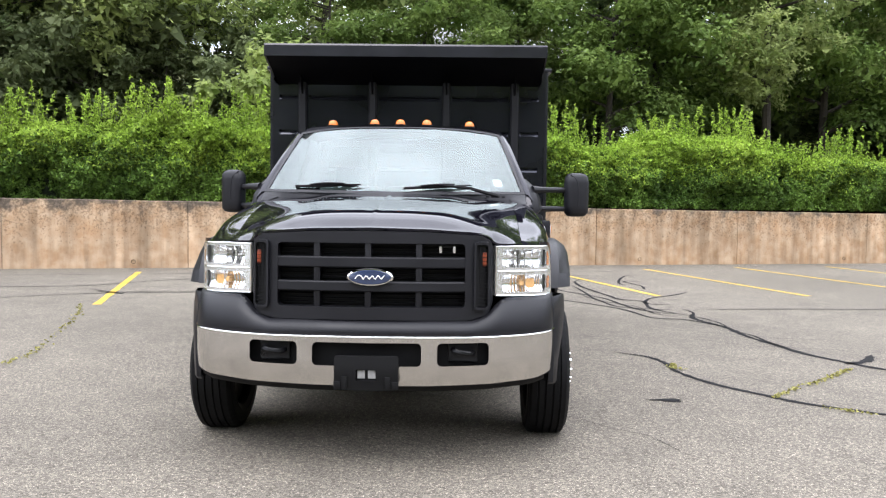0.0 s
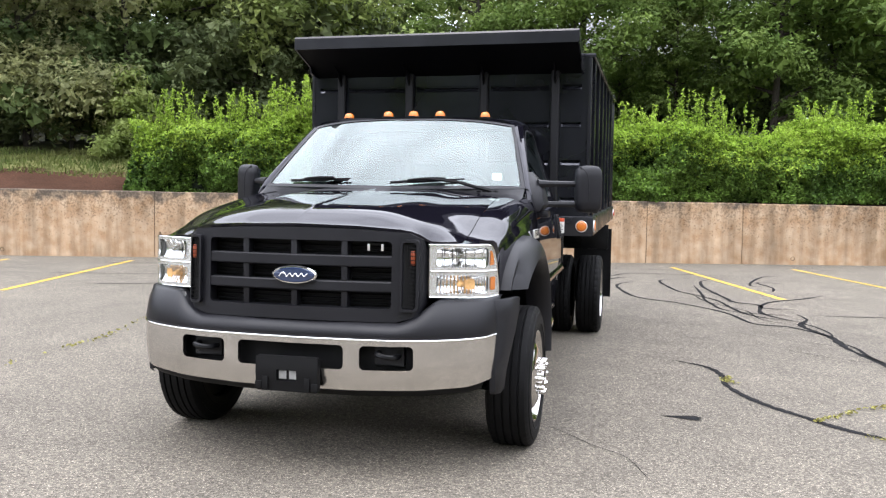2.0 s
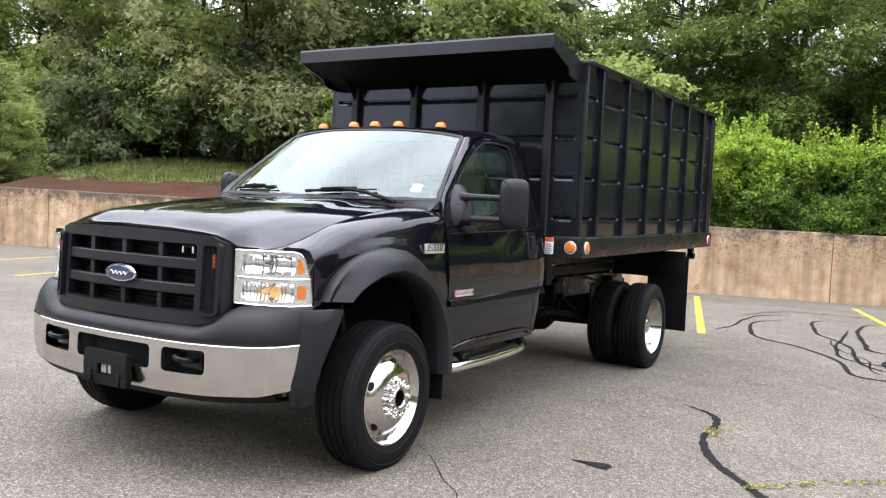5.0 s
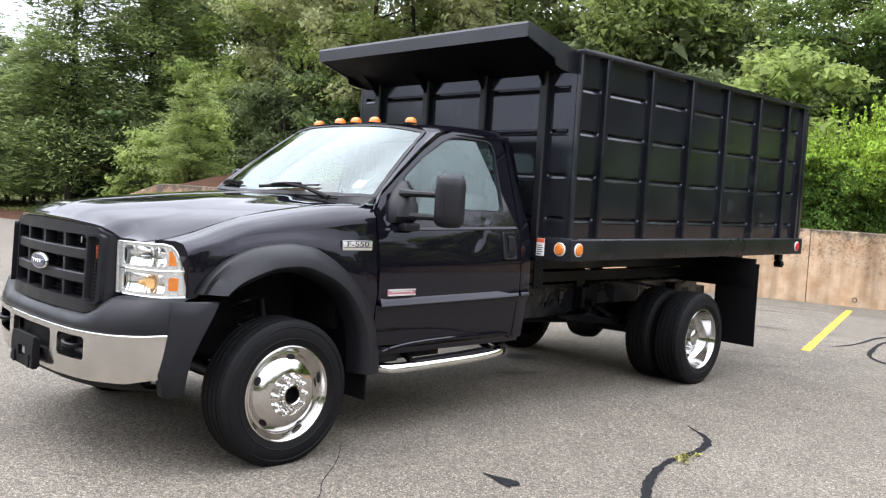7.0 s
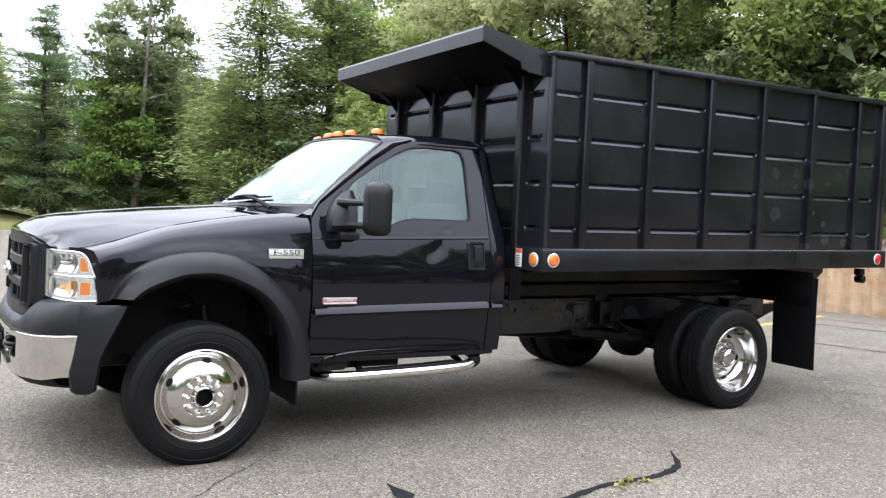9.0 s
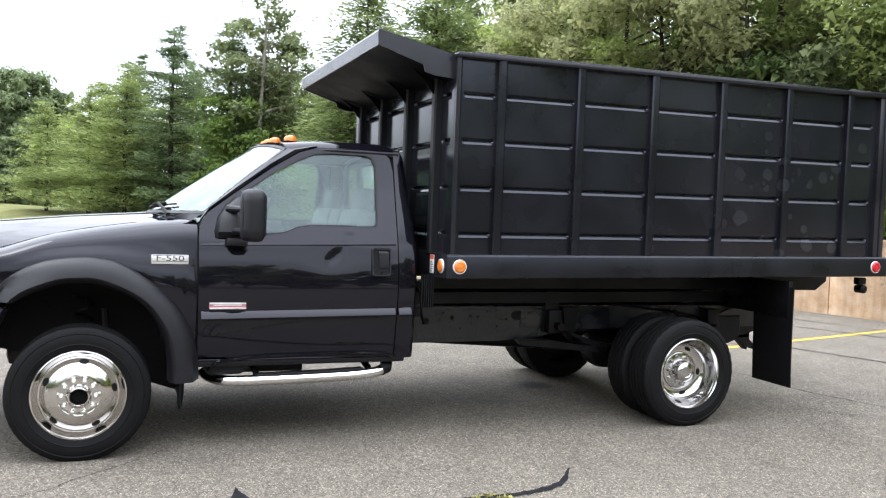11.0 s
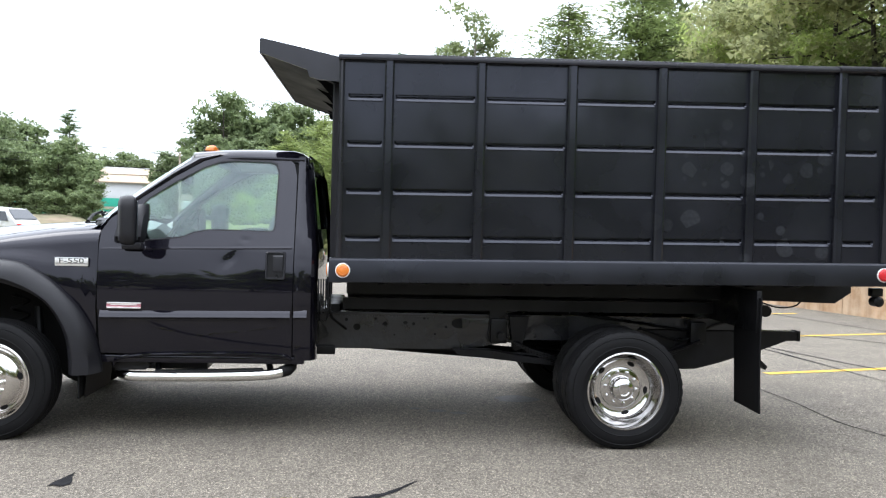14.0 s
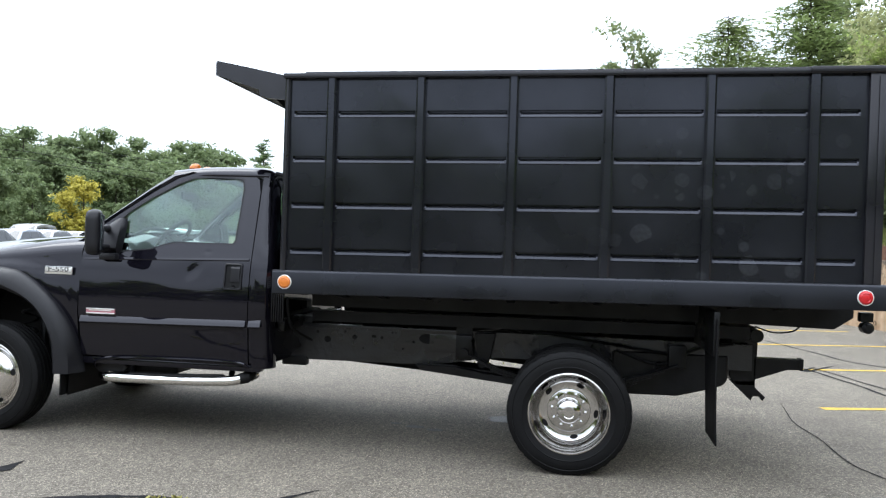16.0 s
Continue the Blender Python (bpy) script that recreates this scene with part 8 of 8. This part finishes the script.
for s, bm in zip((1, -1), (lambda b: (b, mirrored(b)))(step_bar())):
    st = part("side_step", bm, CHROME, truck, "chrome tube side step")
    pad = prism([(1.00, 0.434), (1.02, 0.444), (1.44, 0.452), (1.70, 0.463), (1.72, 0.453), (1.44, 0.440)], 0.895, 0.972, "x", 0.004)
    part("step_tread", pad if s > 0 else mirrored(pad), CLOTH_BLACK, st)
    for y in (1.02, 1.76):
        br = tube([(0.94, y, 0.41), (0.89, y, 0.45), (0.82, y - 0.02, 0.49), (0.74, y - 0.02, 0.54)], [0.02, 0.022, 0.022, 0.02], 8)
        part("step_bracket", br if s > 0 else mirrored(br), CHASSIS, st)
    cap = tube([(0.935, 1.835, 0.441), (0.905, 1.875, 0.450), (0.86, 1.895, 0.470), (0.84, 1.895, 0.52)], [0.037, 0.041, 0.040, 0.034], 14)
    part("end_cap", cap if s > 0 else mirrored(cap), CLOTH_BLACK, st)
    hoop = tube(smooth_path([(0.90, 0.73, 0.47), (0.95, 0.765, 0.520), (0.963, 0.90, 0.547), (0.965, 1.06, 0.558), (0.965, 1.30, 0.564), (0.965, 1.56, 0.567), (0.963, 1.80, 0.560), (0.955, 1.89, 0.538), (0.90, 1.91, 0.49)], 5), 0.013, 10)
    part("upper_hoop", hoop if s > 0 else mirrored(hoop), PAINT, st, "glossy black upper bar")
    plate = prism([(0.72, 0.545), (0.86, 0.545), (0.96, 0.47), (0.93, 0.435), (0.74, 0.43), (0.70, 0.47)], 0.86, 0.875, "x")
    part("step_plate", plate if s > 0 else mirrored(plate), CHASSIS, st)


both("sill_box", lambda: box(0.58, 0.84, 0.72, 1.33, 0.435, 0.56, 0.012), CHASSIS, truck)


# ---- far side: lawn trees, building, poles, parked cars ----
def polar(deg, dist):
    """A place seen from the middle of the side view, degrees to the left of straight across."""
    w = radians(deg)
    return (6.6 - dist * math.cos(w), 2.8 - dist * math.sin(w))


def inverse_uv(x, y):
    return (x * math.cos(TURN) + y * math.sin(TURN), -x * math.sin(TURN) + y * math.cos(TURN))


def far_z(x, y):
    u, v = inverse_uv(x, y)
    return bank(u, v)


def at_polar(thing, deg, dist, size, turn):
    x, y = polar(deg, dist)
    ob = copy_thing(thing, Matrix.Identity(4))
    ob.matrix_basis = Matrix.Translation((x, y, far_z(x, y))) @ Matrix.Rotation(turn, 4, "Z") @ Matrix.Diagonal((size, size, size, 1))
    return ob


rnd = random.Random(9)
FAR_LEAF = leaf_material("far_tree_leaves", (0.100, 0.138, 0.064), (0.200, 0.248, 0.114), 0.45)
BIG = [broad_tree(71, 18.0, 5.6, FAR_LEAF, 5000, 0.37, 0.10), broad_tree(72, 17.0, 5.2, FAR_LEAF, 5000, 0.37, 0.10)]
LOW_HEMLOCK = conifer(33, 12.0, 4.0, NEEDLES[0], 7000, 0.28, 0.26, 0.04, 0.0, 0.34, 0.52, 0.55)
LOW_PINE = conifer(34, 13.5, 3.9, NEEDLES[1], 8000, 0.26, -0.04, 0.04, 0.05, 0.32, 0.66, 0.50, 2.7, (4, 8))
for b_, dg, ds, lb in ((LOW_HEMLOCK, 2.5, 80, "dark hemlock beyond the lawn"), (LOW_PINE, 0.5, 74, "tall white pine beyond the lawn")):
    x, y = polar(dg, ds)
    b_.matrix_basis = Matrix.Translation((x, y, far_z(x, y)))
    tagged(b_, lb, "conifer", "far trees")
for b_, dg in zip(BIG, (6.0, 9.5)):
    x, y = polar(dg, 122)
    b_.matrix_basis = Matrix.Translation((x, y, far_z(x, y)))
    tagged(b_, "tall broad green tree beyond the lawn", "tree", "far trees")
# rows of trees across the lawn and beyond the farther lot: degrees, distance, kind, size
FAR = [(-6, 62, 5, 0.85), (-2.5, 66, 5, 0.9), (-10, 60, 5, 0.75), (-13, 57, 4, 0.7), (-8, 70, 2, 0.9), (3.8, 92, 2, 1.0), (12.1, 124, 5, 1.12), (12.9, 128, 6, 0.66), (13.7, 128, 7, 0.50), (14.2, 112, 6, 0.48), (13.5, 110, 7, 0.52), (12.8, 112, 6, 0.50), (15.6, 150, 7, 0.66), (16.6, 152, 6, 0.62), (17.6, 150, 7, 0.64), (18.6, 152, 6, 0.60), (19.4, 142, 7, 0.58), (20.3, 141, 6, 0.62)]
for d in np.arange(4.4, 11.4, 0.9):
    FAR.append((d + rnd.uniform(-0.3, 0.3), rnd.uniform(116, 128), rnd.choice((6, 6, 7)), rnd.uniform(0.82, 1.0)))
for d in np.arange(4.0, 13.0, 1.5):
    FAR.append((d + rnd.uniform(-0.4, 0.4), rnd.uniform(104, 110), rnd.choice((6, 7)), rnd.uniform(0.42, 0.6)))
for d in np.arange(4.0, 16.0, 1.2):
    FAR.append((d + rnd.uniform(-0.4, 0.4), rnd.uniform(98, 102), 6, rnd.uniform(0.20, 0.28)))
for d in np.arange(22.4, 38, 0.9):
    FAR.append((d + rnd.uniform(-0.35, 0.35), rnd.uniform(100, 114), rnd.choice((6, 7)), rnd.uniform(0.58, 0.78)))
for d in np.arange(20.8, 38, 1.15):
    FAR.append((d + rnd.uniform(-0.5, 0.5), rnd.uniform(88, 96), rnd.choice((6, 7)), rnd.uniform(0.42, 0.54)))
for d in np.arange(19.6, 38, 1.1):
    FAR.append((d + rnd.uniform(-0.3, 0.3), rnd.uniform(80, 84), 7, rnd.uniform(0.17, 0.24)))
FAR += [(19.9, 100, 5, 0.88), (33.4, 64, 6, 0.30), (36, 62, 7, 0.36), (39, 60, 6, 0.42), (14.75, 88, 7, 0.22), (18.7, 86, 6, 0.34), (19.2, 92, 7, 0.42), (19.9, 90, 6, 0.46), (20.5, 94, 7, 0.46), (18.5, 80, 7, 0.15), (19.1, 82, 6, 0.20)]
for deg, dist, k, s in FAR:
    at_polar((*LOW, LOW_HEMLOCK, LOW_PINE, *BIG)[k], deg, dist, s, rnd.uniform(0, 6.28))
gold = broad_tree(51, 4.9, 1.55, GOLD_LEAF, 7000, 0.12, 0.06, parent_name="golden_tree")
x, y = polar(30.3, 55)
gold.matrix_basis = Matrix.Translation((x, y, far_z(x, y))) @ Matrix.Diagonal((1, 1, 1, 1))
tagged(gold, "small tree with golden yellow leaves by the parked cars", "tree")
for deg, dist, s in ((9.3, 70, 0.9), (22.8, 62, 0.5), (23.5, 64, 0.45)):
    at_polar(SHRUBS[2], deg, dist, s, 1.0)

# bare earth at the foot of the far trees
EARTH = material("bare_tan_earth", (0.165, 0.13, 0.085), 0.95, color2=(0.10, 0.115, 0.05), scale=0.35, stain=0.3, stain_scale=0.9, bump=0.5, bump_scale=4)


def earth_bank(d0, d1, near, far, rise):
    """A low slope of bare ground along the edge of the trees."""
    rows = []
    for f, h in ((0.0, -0.15), (0.15, 0.12), (0.4, 0.55), (0.7, 0.88), (1.0, 1.0), (1.5, 1.05)):
        row = []
        for d in np.linspace(d0, d1, 60):
            x, y = polar(d, near + (far - near) * f)
            edge = min(1.0, (d - d0) / 1.2, (d1 - d) / 1.2)
            row.append((x, y, far_z(x, y) + 0.02 + h * rise * (edge if h > 0 else 1) * (1 + 0.2 * noise.noise((d * 0.9, f * 2, 3)))))
        rows.append(row)
    return rows_mesh(rows)


tagged(part("earth_bank", earth_bank(18.2, 38, 75, 81, 0.8), EARTH, None), "low bank of bare tan earth at the foot of the far trees", "bank", kind="structure")

# low clipped bushes
BUSH = empty("round_bush")
rng = np.random.default_rng(61)
d = rng.normal(size=(2600, 3))
d /= np.linalg.norm(d, axis=1)[:, None]
d = d[d[:, 2] > -0.2] * np.array([1.0, 1.0, 0.75]) * rng.uniform(0.85, 1.03, (int((d[:, 2] > -0.2).sum()), 1))
v, f = leaves(d + np.array([0, 0, 0.15]), 0.13, rng)
link_mesh("foliage", np_mesh("foliage", v, f), SHRUB_LEAF[1], BUSH)
bm = bmesh.new()
add_tube(bm, [(0, 0, -0.1), (0.05, 0, 0.3), (0.2, 0.1, 0.6)], [0.06, 0.05, 0.02], 6)
part("trunk", bm, BARK, BUSH)
x, y = polar(17.7, 66)
BUSH.matrix_basis = Matrix.Translation((x, y, far_z(x, y) + 0.1))
tagged(BUSH, "round clipped green bush on the lawn", "bush", "lawn bushes")
for deg, dist, s in ((16.6, 66, 0.78),):
    at_polar(BUSH, deg, dist, s, 1.0)

# long low building behind the road
WHITE_WALL = material("white_metal_siding", (0.56, 0.575, 0.585), 0.6, spread=0.04, scale=0.8, stain=0.1, stain_scale=0.3)
GREEN_BAND = material("green_band_paint", (0.02, 0.30, 0.20), 0.6, spread=0.08, scale=1.5)
TAN_ROOF = material("tan_metal_roof", (0.30, 0.235, 0.165), 0.7, spread=0.08, scale=0.7)


def warehouse(deg, dist, length):
    x, y = polar(deg, dist)
    z = far_z(x, y) + 0.9
    thing = tagged(empty("warehouse", Matrix.Translation((x, y, z)) @ Matrix.Rotation(radians(14), 4, "Z")), "long white and green commercial building with tan roof", "building")
    part("wall", box(-6, 6, -length / 2, length / 2, 1.6, 4.45, 0.03), WHITE_WALL, thing)
    part("green_base", box(-6.05, 6.05, -length / 2 - 0.05, length / 2 + 0.05, -1.2, 2.0, 0.02), GREEN_BAND, thing, "green painted lower wall")
    part("roof", prism([(-6.5, 4.35), (-6.5, 4.5), (-0.5, 6.9), (0.5, 6.9), (6.5, 4.5), (6.5, 4.35)], -length / 2 - 0.4, length / 2 + 0.4, "y"), TAN_ROOF, thing)
    part("ridge_cap", box(-0.6, 0.6, -length / 2 - 0.4, length / 2 + 0.4, 6.85, 7.05, 0.03), WHITE_WALL, thing, "pale ridge cap")
    part("roof_batten", box(3.3, 3.5, -length / 2 - 0.4, length / 2 + 0.4, 5.75, 5.86, 0.02), POLE_WOOD, thing)
    for k in range(24):
        yy = -length / 2 + 0.5 + k * (length - 1) / 23
        part("siding_rib", box(5.99, 6.03, yy - 0.03, yy + 0.03, 2.0, 4.4, 0.005), WHITE_WALL, thing)
    part("guard_rail", box(7.6, 7.75, -length / 2, length / 2 - 1.0, 0.35, 0.65, 0.02), POLE_WOOD, thing, "pale rail along the green wall")
    return thing


POLE_WOOD = material("weathered_pole_wood", (0.34, 0.285, 0.225), 0.9, spread=0.22, scale=5, bump=0.4, bump_scale=20)
warehouse(18.7, 146, 21)
DRIVE = material("pale_worn_driveway", (0.175, 0.165, 0.148), 0.9, spread=0.12, scale=0.5, stain=0.2, stain_scale=0.2, bump=0.2, bump_scale=8)
drive_rows = []
for ds in np.linspace(74, 141, 24):
    f = (ds - 74) / 67
    drive_rows.append([(x, y, far_z(x, y) + 0.03 + 0.9 * max(0.0, (ds - 100) / 46)) for x, y in (polar(d, ds) for d in np.linspace(13.2 + 1.0 * f, 17.6 + 2.0 * f, 10))])
tagged(part("pavement", rows_mesh(drive_rows), DRIVE, None), "pale worn driveway that leads to the far building", "driveway", kind="structure")

# utility poles and their lines
def pole(deg, dist, h):
    x, y = polar(deg, dist)
    z = far_z(x, y)
    thing = tagged(empty("utility_pole", Matrix.Translation((x, y, z))), "weathered wooden utility pole beside the road", "utility pole", "utility poles")
    part("shaft", tube([(0, 0, -0.3), (0, 0, h * 0.5), (0.05, 0, h)], [0.16, 0.14, 0.11], 8), POLE_WOOD, thing)
    part("cap", tube([(0.05, 0, h - 0.05), (0.05, 0, h + 0.06)], [0.13, 0.10], 8), WHITE_PLASTIC, thing)
    for zz in (0.35, 1.5, 2.2):
        part("insulator", tube([(0.05, 0.1, h - zz), (0.05, 0.3, h - zz + 0.04)], [0.05, 0.04], 6), WHITE_PLASTIC, thing)
    return (x, y, z + h - 0.31)


ends = [pole(13.35, 98, 7.6), pole(19.5, 92, 8.2)]
a, b = Vector(ends[0]), Vector(ends[1])
run = (b - a).normalized()
wires = tagged(empty("power_lines"), "thin dark power lines between the poles", "power line")
for off, drop in ((0.3, 0.0), (0.3, -1.15), (0.3, -1.85)):
    pts = []
    p0, p1 = a - run * 60, b + run * 90
    for t in np.linspace(0, 1, 40):
        p = p0.lerp(p1, float(t))
        sag = 0.7 * math.sin(math.pi * ((t * 5) % 1))
        pts.append((p.x, p.y + off, p.z + drop - sag))
    part("wire", tube(pts, 0.022, 4), DARK, wires)

# sign board
x, y = polar(12.9, 92)
sign = tagged(empty("sign_board", Matrix.Translation((x, y, far_z(x, y)))), "small white sign board on two posts by the lawn", "sign")
part("board", box(-0.03, 0.03, -0.62, 0.62, 1.5, 2.3, 0.01), WHITE_PLASTIC, sign)
part("header", box(-0.04, 0.04, -0.55, 0.55, 2.4, 3.0, 0.01), POLE_WOOD, sign)
for yy in (-0.5, 0.5):
    part("post", box(-0.05, 0.05, yy - 0.05, yy + 0.05, -0.2, 2.9, 0.01), POLE_WOOD, sign)
for k in range(3):
    part("text_bar", box(0.031, 0.036, -0.45, 0.45 - 0.2 * (k % 2), 1.65 + 0.2 * k, 1.72 + 0.2 * k, 0.0), DARK, sign)


# ---- parked cars ----
def car(name, color_mat, label, length, height, suv, at):
    """A car along y, its nose towards -y."""
    thing = tagged(empty(name, at), label, "car", "cars in the farther lot")
    L, H = length, height
    hood_h = 0.62 * H if suv else 0.60 * H
    prof = [(-0.50, 0.30), (-0.50, 0.44), (-0.475, 0.52), (-0.40, hood_h / H * 0.97), (-0.235, hood_h / H * 1.06), (-0.09, 0.945), (0.02, 1.0), (0.20, 0.995), (0.36 if suv else 0.26, 0.955)]
    prof += [(0.465, 0.66), (0.495, 0.56), (0.50, 0.34)] if suv else [(0.39, 0.70), (0.47, 0.665), (0.50, 0.55), (0.50, 0.34)]
    W = 0.92
    bm = bmesh.new()
    rows = []
    for yy, zz in prof:
        z = zz * H
        belt = hood_h * 1.03
        w = W - max(0, z - belt) / (H - belt) * 0.22
        if abs(yy) > 0.46:
            w -= 0.08
        rows.append([(-w, yy * L, 0.20 * H), (-W + 0.02 if abs(yy) < 0.46 else -w, yy * L, min(z, belt) - 0.02), (-w, yy * L, z - 0.03), (-w + 0.07, yy * L, z), (0, yy * L, z + 0.015), (w - 0.07, yy * L, z), (w, yy * L, z - 0.03), (W - 0.02 if abs(yy) < 0.46 else w, yy * L, min(z, belt) - 0.02), (w, yy * L, 0.20 * H)])
    vs = add_rows(bm, rows)
    for r in (vs[0], vs[-1]):
        bm.faces.new(r)
    part("body", bm, color_mat, thing, "", 28)
    belt = hood_h * 1.05
    for s in (1, -1):
        for y0, y1, t0, t1 in ((-0.205, 0.034, -0.085, 0.034), (0.040, 0.214, 0.040, 0.205), (0.220, 0.415 if suv else 0.33, 0.211, 0.355 if suv else 0.255)):
            x0, x1 = W - 0.012, W - 0.196
            q = [(s * x0, y0 * L, belt), (s * x0, y1 * L, belt), (s * x1, t1 * L, H * 0.935), (s * x1, t0 * L, H * 0.935)]
            b2 = bmesh.new()
            b2.faces.new([b2.verts.new(p) for p in q])
            thicken(b2, (-s * 0.02, 0, 0))
            part("side_window", b2, CAR_GLASS, thing)
        mir = box(s * W, s * (W + 0.16), -0.185 * L, -0.165 * L, belt - 0.02, belt + 0.12, 0.02)
        part("side_mirror", mir, color_mat, thing)
        for yy in (-0.31, 0.30):
            wl = lathe([(-0.10, 0.18), (-0.11, 0.28), (-0.09, 0.33), (0.09, 0.33), (0.11, 0.28), (0.10, 0.19)], 28)
            e = empty("wheel", pose(s * (W - 0.10), yy * L, 0.33), thing)
            part("tyre", wl, RUBBER, e)
            part("rim", lathe([(s * 0.10, 0.20), (s * 0.105, 0.185), (s * 0.08, 0.06), (s * 0.095, 0.0)], 20), ALLOY, e)
    for ya, za, yb, zb, nm in ((-0.228, hood_h / H * 1.08, -0.095, 0.925, "windshield"), (0.46, 0.69, 0.375, 0.93, "rear_window") if suv else (0.385, 0.72, 0.275, 0.93, "rear_window")):
        b2 = bmesh.new()
        off = 0.02 if nm == "windshield" else 0.03
        q = [(-0.76, ya * L, za * H + off), (0.76, ya * L, za * H + off), (0.62, yb * L, zb * H + off), (-0.62, yb * L, zb * H + off)]
        b2.faces.new([b2.verts.new(p) for p in q])
        thicken(b2, (0, 0, -0.03))
        part(nm, b2, CAR_GLASS, thing)
    for s in (1, -1):
        part("headlight", box(s * 0.50, s * 0.80, -0.497 * L, -0.470 * L, 0.46 * H, 0.52 * H, 0.02), LAMP_GREY, thing)
        part("tail_lamp", box(s * 0.55, s * 0.82, 0.482 * L, 0.502 * L, 0.48 * H, 0.58 * H, 0.02), RED_LENS, thing)
    return thing


def car_paint(name, c):
    return material(name, c, 0.3, coat=1.0, coat_rough=0.03, spread=0.05, scale=4, metal=0.2)


CAR_WHITE, CAR_SILVER, CAR_DARK = car_paint("white_car_paint", (0.62, 0.62, 0.61)), car_paint("silver_car_paint", (0.15, 0.155, 0.165)), car_paint("dark_car_paint", (0.03, 0.035, 0.04))


def parked(x, y, turn):
    return Matrix.Translation((x, y, 0.0)) @ Matrix.Rotation(radians(turn), 4, "Z")


CAR_BLUE_GREY = car_paint("blue_grey_car_paint", (0.09, 0.12, 0.16))
car("sedan", CAR_BLUE_GREY, "blue-grey sedan parked in the farther lot", 4.6, 1.46, False, parked(-27.6, -20.3, 98))
car("sedan", CAR_SILVER, "silver sedan parked beside a blue-grey car", 4.6, 1.47, False, parked(-30.8, -20.9, 98))
car("sedan", CAR_SILVER, "pale sedan at the end of the row", 4.6, 1.45, False, parked(-34.0, -21.5, 98))
car("suv", CAR_SILVER, "silver wagon parked behind the row", 4.9, 1.80, True, parked(-38.7, -27.1, 98))
car("suv", CAR_WHITE, "white sport utility car standing side on in the farther lot", 4.9, 1.74, True, parked(-32.4, -15.3, -14))
car("sedan", CAR_DARK, "dark sedan parked farther down the lot", 4.6, 1.45, False, parked(-24.4, -19.7, 98))

# ---- house among the trees ----
HOUSE_WALL = material("grey_clapboard", (0.33, 0.34, 0.34), 0.8, spread=0.08, scale=1.2)
SHINGLE = material("grey_roof_shingles", (0.22, 0.22, 0.225), 0.9, spread=0.2, scale=6, bump=0.3, bump_scale=12)
hx, hy, _ = uv(10.0, 36.0)
house = tagged(empty("house", Matrix.Translation((hx, hy, 4.3)) @ Matrix.Rotation(TURN, 4, "Z")), "grey house half hidden behind the trees", "house")
part("wall", box(-7, 7, -4, 4, -0.5, 3.0, 0.02), HOUSE_WALL, house)
part("roof", prism([(-4.5, 2.9), (0, 5.4), (4.5, 2.9), (4.5, 3.1), (0, 5.65), (-4.5, 3.1)], -7.5, 7.5, "x"), SHINGLE, house)
for xx in (-4.5, 0, 4.5):
    wd = empty("window", Matrix.Translation((xx, -4.02, 1.5)), house)
    part("pane", box(-0.5, 0.5, -0.02, 0.03, -0.6, 0.6, 0.005), CAR_GLASS, wd)
    part("sill", box(-0.6, 0.6, -0.08, 0.03, -0.7, -0.6, 0.01), WHITE_PLASTIC, wd)
